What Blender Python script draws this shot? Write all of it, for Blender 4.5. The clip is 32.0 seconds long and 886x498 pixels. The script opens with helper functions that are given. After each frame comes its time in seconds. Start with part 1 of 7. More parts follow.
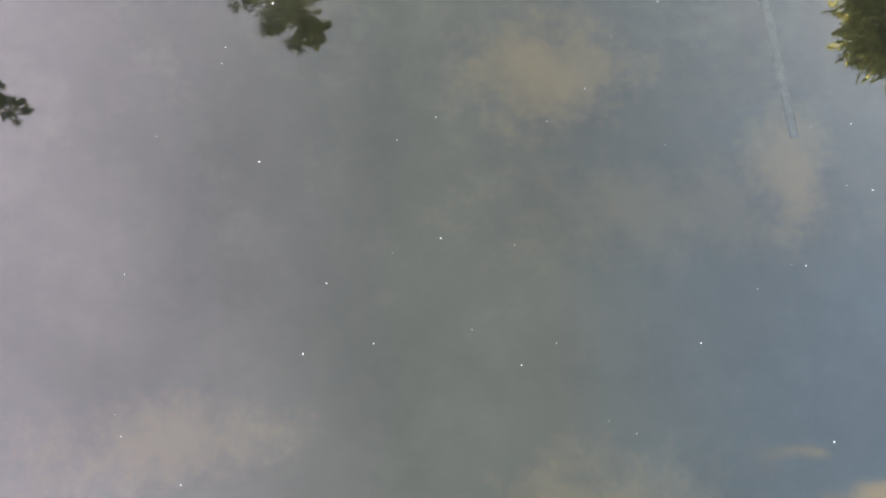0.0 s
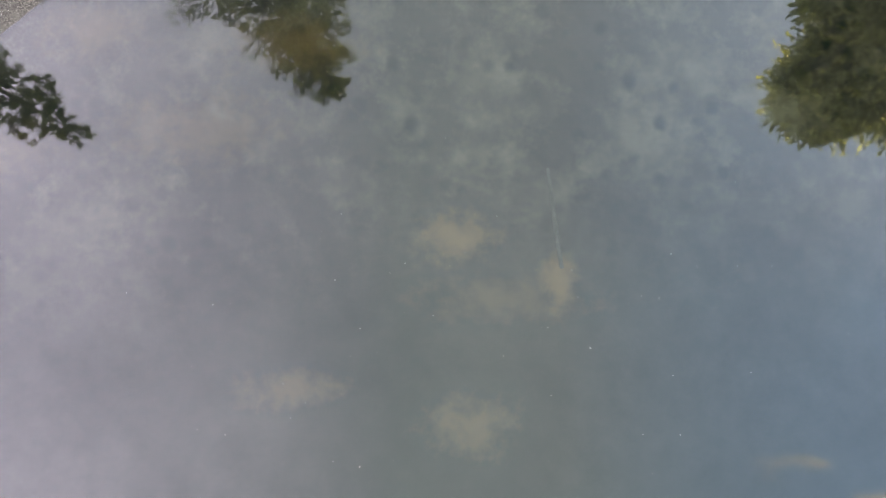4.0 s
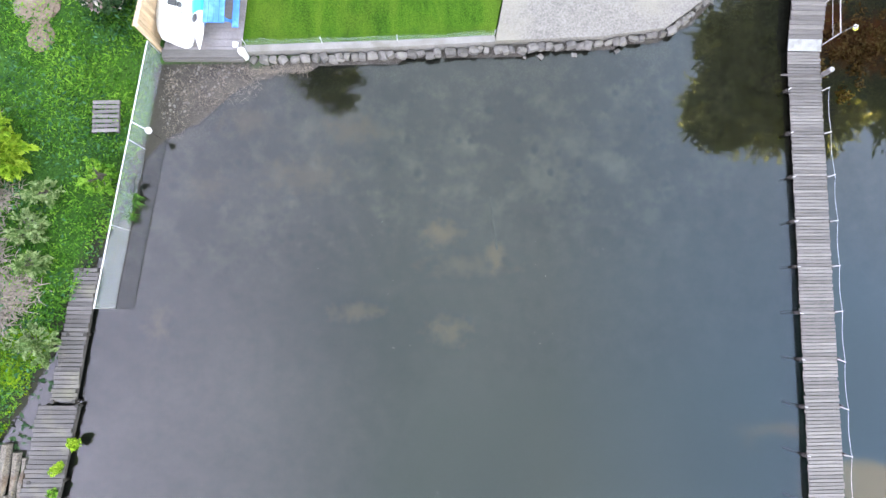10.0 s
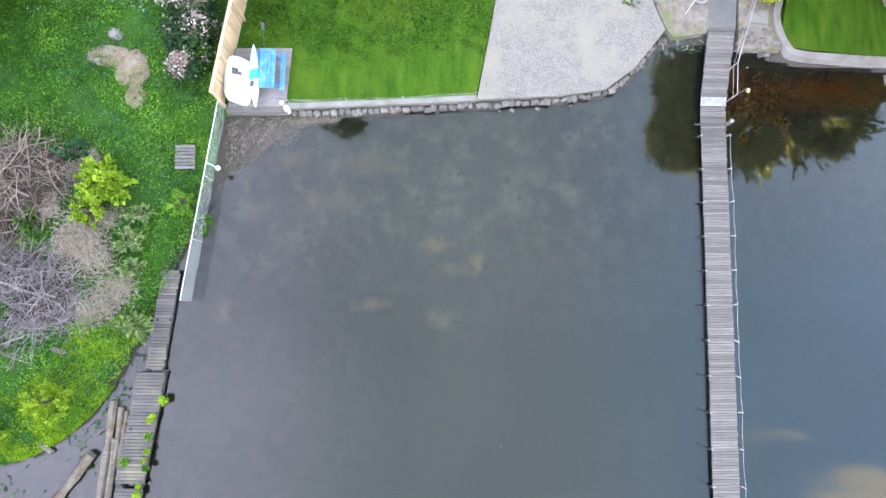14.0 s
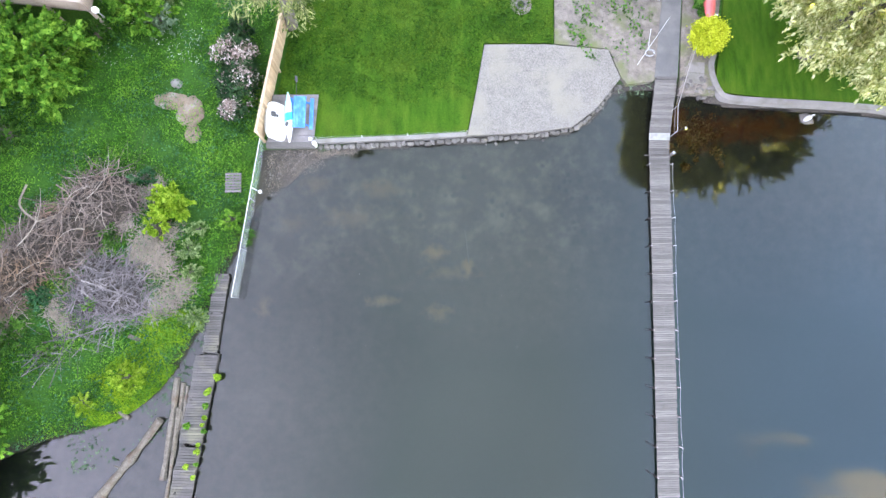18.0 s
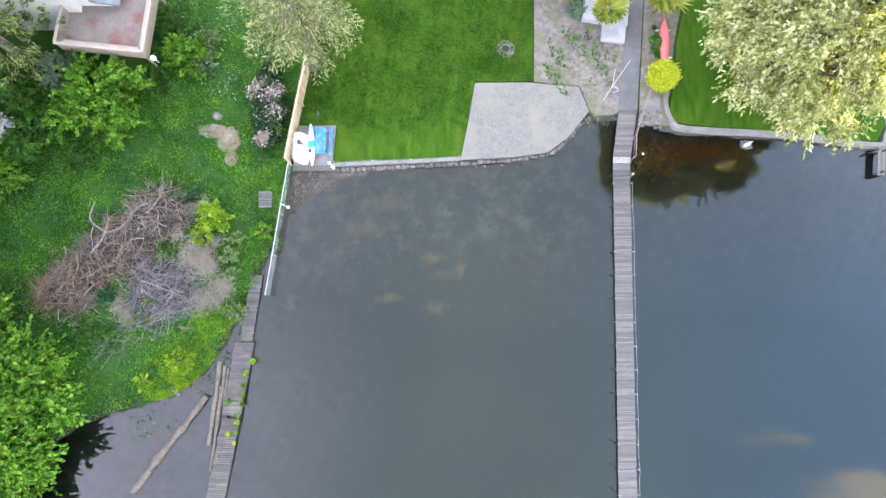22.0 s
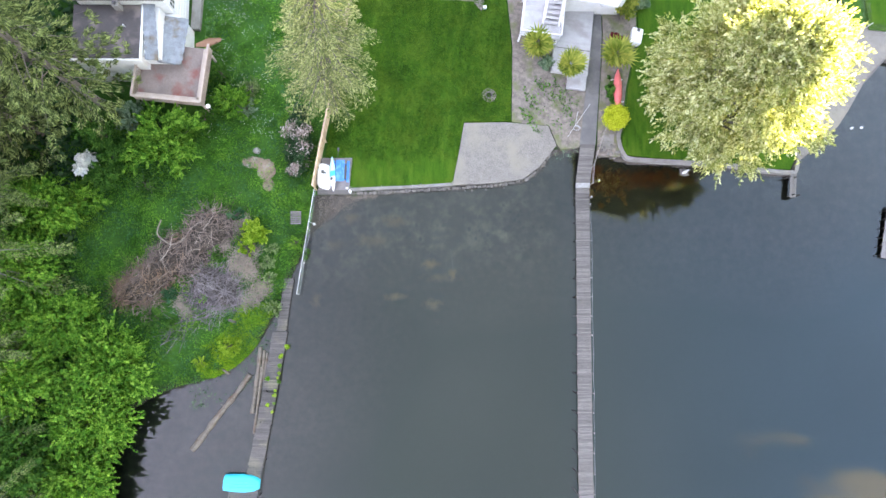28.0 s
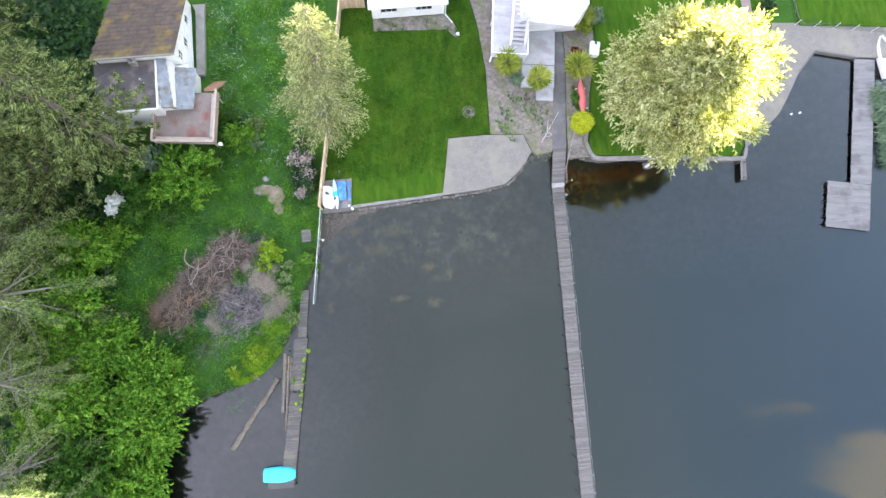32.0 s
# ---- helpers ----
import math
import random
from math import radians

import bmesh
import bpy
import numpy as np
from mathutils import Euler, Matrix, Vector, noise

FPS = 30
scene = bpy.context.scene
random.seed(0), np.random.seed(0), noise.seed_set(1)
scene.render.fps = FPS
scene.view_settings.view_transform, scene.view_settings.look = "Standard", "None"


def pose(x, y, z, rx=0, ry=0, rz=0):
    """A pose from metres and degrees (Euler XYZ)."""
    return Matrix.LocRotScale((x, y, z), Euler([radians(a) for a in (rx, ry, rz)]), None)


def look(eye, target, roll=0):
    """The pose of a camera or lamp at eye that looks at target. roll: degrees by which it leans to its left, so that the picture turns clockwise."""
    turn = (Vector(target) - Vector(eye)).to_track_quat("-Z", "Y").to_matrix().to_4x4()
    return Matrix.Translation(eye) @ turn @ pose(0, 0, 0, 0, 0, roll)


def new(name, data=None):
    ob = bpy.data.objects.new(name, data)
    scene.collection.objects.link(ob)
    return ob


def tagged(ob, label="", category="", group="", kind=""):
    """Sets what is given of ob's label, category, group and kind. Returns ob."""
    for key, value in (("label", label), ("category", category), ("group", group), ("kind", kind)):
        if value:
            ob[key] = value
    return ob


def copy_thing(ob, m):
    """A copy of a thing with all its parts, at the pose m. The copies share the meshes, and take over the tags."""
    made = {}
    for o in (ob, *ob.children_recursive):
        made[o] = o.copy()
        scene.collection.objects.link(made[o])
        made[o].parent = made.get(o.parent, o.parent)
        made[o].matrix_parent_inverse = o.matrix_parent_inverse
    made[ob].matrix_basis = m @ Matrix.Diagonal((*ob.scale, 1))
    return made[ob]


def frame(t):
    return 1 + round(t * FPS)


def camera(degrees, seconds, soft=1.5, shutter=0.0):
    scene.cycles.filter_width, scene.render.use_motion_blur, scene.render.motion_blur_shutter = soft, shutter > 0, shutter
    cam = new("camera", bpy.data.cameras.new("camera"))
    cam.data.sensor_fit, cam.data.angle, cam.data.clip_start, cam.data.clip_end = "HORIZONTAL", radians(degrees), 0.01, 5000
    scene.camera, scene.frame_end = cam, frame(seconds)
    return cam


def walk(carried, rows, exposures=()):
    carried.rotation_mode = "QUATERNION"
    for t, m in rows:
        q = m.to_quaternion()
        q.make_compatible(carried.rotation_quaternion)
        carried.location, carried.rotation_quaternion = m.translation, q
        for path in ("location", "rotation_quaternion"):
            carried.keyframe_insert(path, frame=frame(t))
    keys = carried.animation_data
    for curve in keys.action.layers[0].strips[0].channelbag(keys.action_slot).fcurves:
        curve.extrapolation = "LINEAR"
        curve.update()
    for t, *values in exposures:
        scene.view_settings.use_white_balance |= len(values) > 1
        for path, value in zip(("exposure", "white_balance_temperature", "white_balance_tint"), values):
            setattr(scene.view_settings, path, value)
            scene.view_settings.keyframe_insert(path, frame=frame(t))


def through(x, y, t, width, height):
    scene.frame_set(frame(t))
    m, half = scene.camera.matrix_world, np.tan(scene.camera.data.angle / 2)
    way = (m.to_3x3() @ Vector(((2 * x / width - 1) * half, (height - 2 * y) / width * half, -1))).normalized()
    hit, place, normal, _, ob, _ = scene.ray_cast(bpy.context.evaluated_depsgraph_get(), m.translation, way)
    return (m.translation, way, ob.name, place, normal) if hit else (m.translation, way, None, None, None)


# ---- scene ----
cam = camera(77.0, 32.0)
PATH = [
    (0, (0.647, 0.124, 3.991), (0.715, 0.441, 2.017), 9.5),
    (0.5, (0.813, 0.16, 4.752), (0.867, 0.487, 2.78), 7.6),
    (1, (0.931, 0.237, 5.546), (0.979, 0.553, 3.571), 7.3),
    (1.5, (1.057, 0.309, 6.392), (1.095, 0.617, 4.416), 6.2),
    (2, (1.081, 0.341, 7.197), (1.141, 0.652, 5.222), 10.1),
    (2.5, (1.165, 0.326, 7.968), (1.216, 0.65, 5.995), 8.1),
    (4.5, (1.257, 0.415, 11.393), (1.304, 0.716, 9.417), 8.1),
    (5, (1.132, 0.47, 12.27), (1.198, 0.764, 10.293), 11.7),
    (5.5, (1.22, 0.567, 13.145), (1.273, 0.878, 11.17), 8.8),
    (5.7, (1.227, 0.532, 13.412), (1.278, 0.877, 11.443), 7.7),
    (6, (1.194, 0.476, 13.903), (1.25, 0.832, 11.936), 8.0),
    (6.5, (1.137, 0.523, 14.877), (1.201, 0.791, 12.896), 12.6),
    (7, (1.175, 0.446, 15.727), (1.237, 0.712, 13.746), 12.3),
    (7.4, (1.022, -0.036, 16.396), (1.099, 0.185, 14.409), 17.9),
    (7.5, (0.991, -0.139, 16.491), (1.073, 0.069, 14.503), 20.5),
    (8, (0.966, -0.284, 17.339), (1.049, -0.086, 15.351), 21.8),
    (8.5, (0.903, -0.362, 18.1), (0.988, -0.164, 16.112), 22.1),
    (9, (0.903, -0.402, 18.915), (0.989, -0.2, 16.927), 21.9),
    (9.5, (0.902, -0.464, 19.732), (0.987, -0.257, 17.744), 21.2),
    (10, (0.941, -0.518, 20.558), (1.025, -0.304, 18.572), 20.6),
    (10.5, (0.954, -0.579, 21.399), (1.038, -0.362, 19.413), 20.2),
    (11, (0.984, -0.597, 22.249), (1.067, -0.379, 20.263), 20.0),
    (11.5, (0.989, -0.665, 23.143), (1.073, -0.446, 21.157), 20.2),
    (12, (0.984, -0.773, 23.981), (1.068, -0.549, 21.995), 19.6),
    (12.5, (0.958, -0.84, 24.811), (1.041, -0.614, 22.826), 19.5),
    (13, (0.957, -0.897, 25.632), (1.042, -0.67, 23.646), 19.6),
    (13.5, (0.957, -1.024, 26.47), (1.04, -0.793, 24.485), 19.1),
    (14, (0.966, -1.065, 27.306), (1.049, -0.837, 25.321), 19.3),
    (14.5, (0.887, -1.108, 28.103), (0.972, -0.878, 26.118), 19.5),
    (16.5, (0.886, -1.457, 31.471), (0.969, -1.217, 29.487), 18.2),
    (17, (0.862, -1.516, 32.256), (0.946, -1.274, 30.273), 18.4),
    (17.5, (0.873, -1.538, 33.066), (0.958, -1.296, 31.083), 18.3),
    (18, (0.871, -1.615, 33.909), (0.954, -1.373, 31.925), 18.2),
    (18.5, (0.864, -1.662, 34.767), (0.949, -1.42, 32.784), 18.3),
    (19, (0.86, -1.74, 35.594), (0.944, -1.497, 33.611), 18.2),
    (19.5, (0.851, -1.811, 36.419), (0.935, -1.568, 34.436), 18.4),
    (20, (0.838, -1.853, 37.253), (0.921, -1.611, 35.27), 18.1),
    (20.5, (0.845, -1.9, 38.102), (0.929, -1.657, 36.118), 18.3),
    (21, (0.838, -1.922, 38.931), (0.922, -1.679, 36.947), 18.2),
    (21.5, (0.821, -1.985, 39.786), (0.904, -1.743, 37.802), 18.1),
    (22, (0.81, -2.029, 40.677), (0.893, -1.787, 38.693), 18.2),
    (22.5, (0.813, -2.059, 41.509), (0.895, -1.817, 39.525), 18.2),
    (23, (0.8, -2.087, 42.31), (0.882, -1.846, 40.327), 18.1),
    (23.5, (0.801, -2.129, 43.136), (0.884, -1.887, 41.152), 18.1),
    (24, (0.8, -2.178, 43.962), (0.883, -1.935, 41.978), 18.0),
    (24.5, (0.809, -2.216, 44.772), (0.892, -1.973, 42.789), 18.1),
    (25, (0.788, -2.255, 45.594), (0.871, -2.012, 43.611), 18.2),
    (25.5, (0.789, -2.297, 46.33), (0.872, -2.053, 44.346), 18.3),
    (27.5, (0.781, -2.434, 49.953), (0.864, -2.192, 47.969), 18.4),
    (28, (0.782, -2.497, 50.716), (0.867, -2.255, 48.733), 18.6),
    (28.5, (0.808, -2.562, 51.522), (0.892, -2.32, 49.538), 18.6),
    (29, (0.791, -2.611, 52.331), (0.875, -2.368, 50.348), 18.6),
    (29.5, (0.635, -2.689, 53.174), (0.729, -2.446, 51.191), 18.0),
    (30, (0.482, -2.785, 53.973), (0.588, -2.544, 51.991), 17.9),
    (30.5, (0.397, -2.849, 54.785), (0.504, -2.608, 52.803), 18.3),
    (31, (0.333, -2.906, 55.611), (0.44, -2.664, 53.629), 18.3),
    (31.5, (0.276, -2.934, 56.378), (0.384, -2.692, 54.396), 18.4),
    (32, (0.221, -2.934, 57.014), (0.331, -2.693, 55.032), 18.8),
]
walk(cam, [(t, look(eye, target, roll)) for t, eye, target, roll in PATH],
     [(0, 4.76, 8900, 10), (5, 4.76, 8000, 10), (9, 4.72, 7450, 10), (19, 4.67, 7050, 10), (32, 4.25, 7200, 10)])

# ---- light ----
SUN_EL, SUN_AZ = radians(9.5), radians(60.0)        # azimuth clockwise from +y
world = bpy.data.worlds.new("sky")
scene.world = world
world.use_nodes = True
wn, wl = world.node_tree.nodes, world.node_tree.links
wn.clear()
w_out = wn.new("ShaderNodeOutputWorld")
w_bg = wn.new("ShaderNodeBackground")
w_sky = wn.new("ShaderNodeTexSky")
w_sky.sky_type, w_sky.sun_disc = "NISHITA", False
w_sky.sun_elevation, w_sky.sun_rotation = radians(22), SUN_AZ
w_sky.air_density, w_sky.dust_density = 1.0, 1.5
w_tc = wn.new("ShaderNodeTexCoord")
w_map = wn.new("ShaderNodeMapping")
w_map.inputs["Scale"].default_value = (1.0, 1.0, 1.6)
w_map.inputs["Location"].default_value = (0.35, 0.1, 0.0)
w_noise = wn.new("ShaderNodeTexNoise")
w_noise.inputs["Scale"].default_value, w_noise.inputs["Detail"].default_value = 1.5, 3.0
w_noise.inputs["Roughness"].default_value = 0.58
w_ramp = wn.new("ShaderNodeValToRGB")
w_ramp.color_ramp.elements[0].position, w_ramp.color_ramp.elements[1].position = 0.0, 0.62
w_mix = wn.new("ShaderNodeMix")
w_mix.data_type = "RGBA"
# thin cloud: whiter in the west, bluer in the east
w_tint = wn.new("ShaderNodeMix")
w_tint.data_type = "RGBA"
w_tint.inputs["B"].default_value = (2.05, 3.45, 5.9, 1.0)
w_tint0 = wn.new("ShaderNodeMix")
w_tint0.data_type = "RGBA"
w_tint0.inputs["A"].default_value, w_tint0.inputs["B"].default_value = (5.4, 5.55, 8.2, 1.0), (2.4, 2.98, 3.65, 1.0)
w_west = wn.new("ShaderNodeMapRange")
w_west.inputs["From Min"].default_value, w_west.inputs["From Max"].default_value = -0.66, -0.05
wl.new(w_west.outputs["Result"], w_tint0.inputs["Factor"])
wl.new(w_tint0.outputs["Result"], w_tint.inputs["A"])
w_east = wn.new("ShaderNodeMapRange")
w_east.inputs["From Min"].default_value, w_east.inputs["From Max"].default_value = 0.22, 0.66
wl.new(w_east.outputs["Result"], w_tint.inputs["Factor"])
wl.new(w_tint.outputs["Result"], w_mix.inputs["B"])
wl.new(w_tc.outputs["Generated"], w_map.inputs["Vector"])
wl.new(w_map.outputs["Vector"], w_noise.inputs["Vector"])
# the haze thickens towards the west
w_sep = wn.new("ShaderNodeSeparateXYZ")
wl.new(w_tc.outputs["Generated"], w_sep.inputs["Vector"])
wl.new(w_sep.outputs["X"], w_east.inputs["Value"])
wl.new(w_sep.outputs["X"], w_west.inputs["Value"])
w_haze = wn.new("ShaderNodeMath")
w_haze.operation = "MULTIPLY_ADD"
wl.new(w_sep.outputs["X"], w_haze.inputs[0])
w_haze.inputs[1].default_value = -0.1
wl.new(w_noise.outputs["Fac"], w_haze.inputs[2])
wl.new(w_haze.outputs[0], w_ramp.inputs["Fac"])
wl.new(w_ramp.outputs["Color"], w_mix.inputs["Factor"])
wl.new(w_sky.outputs["Color"], w_mix.inputs["A"])
# brighter heaped clouds, gathering towards the east
w_noise2 = wn.new("ShaderNodeTexNoise")
w_noise2.inputs["Scale"].default_value, w_noise2.inputs["Detail"].default_value = 4.5, 6.0
w_map2 = wn.new("ShaderNodeMapping")
w_map2.inputs["Scale"].default_value = (0.75, 2.0, 1.0)
w_map2.inputs["Location"].default_value = (-0.104, -0.139, 0.0)
w_map2.inputs["Rotation"].default_value = (0, 0, radians(-14))
wl.new(w_tc.outputs["Generated"], w_map2.inputs["Vector"])
wl.new(w_map2.outputs["Vector"], w_noise2.inputs["Vector"])
w_add = wn.new("ShaderNodeMath")
w_add.operation = "MULTIPLY_ADD"
wl.new(w_sep.outputs["X"], w_add.inputs[0])
w_add.inputs[1].default_value = 0.54
w_add2 = wn.new("ShaderNodeMath")
w_add2.operation = "MULTIPLY_ADD"
wl.new(w_sep.outputs["Y"], w_add2.inputs[0])
w_add2.inputs[1].default_value = -0.27
wl.new(w_noise2.outputs["Fac"], w_add2.inputs[2])
wl.new(w_add2.outputs[0], w_add.inputs[2])
w_ramp2 = wn.new("ShaderNodeValToRGB")
w_ramp2.color_ramp.elements[0].position, w_ramp2.color_ramp.elements[1].position = 0.93, 1.22
wl.new(w_add.outputs[0], w_ramp2.inputs["Fac"])
w_mix2 = wn.new("ShaderNodeMix")
w_mix2.data_type = "RGBA"
w_mix2.inputs["B"].default_value = (4.6, 4.6, 4.6, 1.0)
wl.new(w_ramp2.outputs["Color"], w_mix2.inputs["Factor"])
wl.new(w_mix.outputs["Result"], w_mix2.inputs["A"])
wl.new(w_mix2.outputs["Result"], w_bg.inputs["Color"])
w_bg.inputs["Strength"].default_value = 0.05
wl.new(w_bg.outputs["Background"], w_out.inputs["Surface"])

sun_data = bpy.data.lights.new("sun", "SUN")
sun_data.energy, sun_data.angle, sun_data.color = 5.0, radians(0.6), (1.0, 0.93, 0.8)
sun_way = Vector((math.sin(SUN_AZ) * math.cos(SUN_EL), math.cos(SUN_AZ) * math.cos(SUN_EL), math.sin(SUN_EL)))
sun = new("sun", sun_data)
sun.matrix_world = look(sun_way * 300, (0, 0, 0))


# ---- materials ----
def shader(name):
    m = bpy.data.materials.new(name)
    m.use_nodes = True
    n, l = m.node_tree.nodes, m.node_tree.links
    return m, n, l, n["Principled BSDF"]


def noise_node(n, l, scale, detail=4.0, stretch=None, rough=0.55):
    geo = n.new("ShaderNodeNewGeometry")
    tex = n.new("ShaderNodeTexNoise")
    tex.inputs["Scale"].default_value, tex.inputs["Detail"].default_value = scale, detail
    tex.inputs["Roughness"].default_value = rough
    if stretch:
        mp = n.new("ShaderNodeMapping")
        mp.inputs["Rotation"].default_value = (0, 0, radians(stretch[3]) if len(stretch) > 3 else 0)
        mp.inputs["Scale"].default_value = stretch[:3]
        l.new(geo.outputs["Position"], mp.inputs["Vector"])
        l.new(mp.outputs["Vector"], tex.inputs["Vector"])
    else:
        l.new(geo.outputs["Position"], tex.inputs["Vector"])
    return tex


def ramp(n, l, value, stops):
    r = n.new("ShaderNodeValToRGB")
    e = r.color_ramp.elements
    while len(e) < len(stops):
        e.new(0.5)
    for el, (p, c) in zip(e, stops):
        el.position, el.color = p, (*c, 1.0)
    l.new(value, r.inputs["Fac"])
    return r.outputs["Color"]


def mix(n, l, fac, a, b, mode="MIX"):
    m = n.new("ShaderNodeMix")
    m.data_type, m.blend_type = "RGBA", mode
    for sock, v in ((m.inputs["Factor"], fac), (m.inputs["A"], a), (m.inputs["B"], b)):
        if hasattr(v, "is_linked"):
            l.new(v, sock)
        elif isinstance(v, tuple):
            sock.default_value = (*v, 1.0)
        else:
            sock.default_value = v
    return m.outputs["Result"]


def surface(name, lo, hi, scale=3.0, fine=30.0, rough=0.8, bump=0.3, metal=0.0, stain=None, stain_scale=0.8, vary=0.0, stretch=None, depth=0.01, speckle=0.35, island=0.0):
    """Two scales of noise over a base colour, optional stains, optional change from piece to piece."""
    m, n, l, b = shader(name)
    coarse = noise_node(n, l, scale, 4, stretch)
    grain = noise_node(n, l, fine, 3, stretch)
    col = ramp(n, l, coarse.outputs["Fac"], [(0.3, lo), (0.7, hi)])
    col = mix(n, l, speckle, col, ramp(n, l, grain.outputs["Fac"], [(0.3, tuple(c * 0.55 for c in lo)), (0.7, tuple(min(1, c * 1.25) for c in hi))]))
    if stain:
        s = noise_node(n, l, stain_scale, 5)
        f = ramp(n, l, s.outputs["Fac"], [(0.5, (0, 0, 0)), (0.68, (1, 1, 1))])
        col = mix(n, l, f, col, stain)
    if vary or island:
        info = n.new("ShaderNodeObjectInfo" if vary else "ShaderNodeNewGeometry")
        hsv = n.new("ShaderNodeHueSaturation")
        mr = n.new("ShaderNodeMapRange")
        mr.inputs["To Min"].default_value, mr.inputs["To Max"].default_value = 1 - vary - island, 1 + vary + island
        l.new(info.outputs["Random" if vary else "Random Per Island"], mr.inputs["Value"])
        l.new(mr.outputs["Result"], hsv.inputs["Value"])
        l.new(col, hsv.inputs["Color"])
        col = hsv.outputs["Color"]
    l.new(col, b.inputs["Base Color"])
    b.inputs["Roughness"].default_value, b.inputs["Metallic"].default_value = rough, metal
    if bump:
        bp = n.new("ShaderNodeBump")
        bp.inputs["Strength"].default_value, bp.inputs["Distance"].default_value = bump, depth
        l.new(grain.outputs["Fac"], bp.inputs["Height"])
        l.new(bp.outputs["Normal"], b.inputs["Normal"])
    return m


def foliage(name, dark, mid, light, through=0.35, scale=0.7, glow=(1.2, 1.1, 0.65)):
    """Leaves: colour from leaf to leaf and from spray to spray, light passing through the blade."""
    m, n, l, b = shader(name)
    geo = n.new("ShaderNodeNewGeometry")
    patch = noise_node(n, l, scale, 3)
    add = n.new("ShaderNodeMath")
    add.operation = "MULTIPLY_ADD"
    l.new(geo.outputs["Random Per Island"], add.inputs[0])
    add.inputs[1].default_value = 0.5
    l.new(patch.outputs["Fac"], add.inputs[2])
    col = ramp(n, l, add.outputs[0], [(0.35, dark), (0.72, mid), (1.0, light)])
    l.new(col, b.inputs["Base Color"])
    b.inputs["Roughness"].default_value = 0.65
    b.inputs["Specular IOR Level"].default_value = 0.1
    tr = n.new("ShaderNodeBsdfTranslucent")
    l.new(mix(n, l, 1.0, col, glow, "MULTIPLY"), tr.inputs["Color"])
    ms = n.new("ShaderNodeMixShader")
    ms.inputs["Fac"].default_value = through
    l.new(b.outputs["BSDF"], ms.inputs[1])
    l.new(tr.outputs["BSDF"], ms.inputs[2])
    l.new(ms.outputs["Shader"], n["Material Output"].inputs["Surface"])
    return m


# tan algae and rust brown weed on the lake bed: x, y, half widths, cover
ALGAE_SPOTS = [(1.8, 2.36, 0.85, 0.55, 0.95), (3.85, 1.5, 0.4, 0.65, 0.95), (-1.45, -0.6, 1.1, 0.4, 0.6), (1.98, -1.36, 0.9, 0.6, 0.65), (2.8, 1.1, 1.9, 0.5, 0.35), (-5.5, 6.6, 1.2, 0.7, 0.4), (-6.9, 4.2, 1.0, 0.7, 0.3),
               (-8.6, -0.9, 0.6, 0.8, 0.4), (-1.6, 6.4, 1.6, 0.7, 0.5), (-3.4, 4.6, 1.8, 0.9, 0.4)]
RUST_SPOTS = [(19.0, 9.9, 2.6, 1.4, 0.9), (22.6, 10.3, 3.2, 1.2, 0.9), (17.6, 10.8, 1.2, 1.0, 0.8), (25.2, 10.2, 2.4, 1.0, 0.7)]


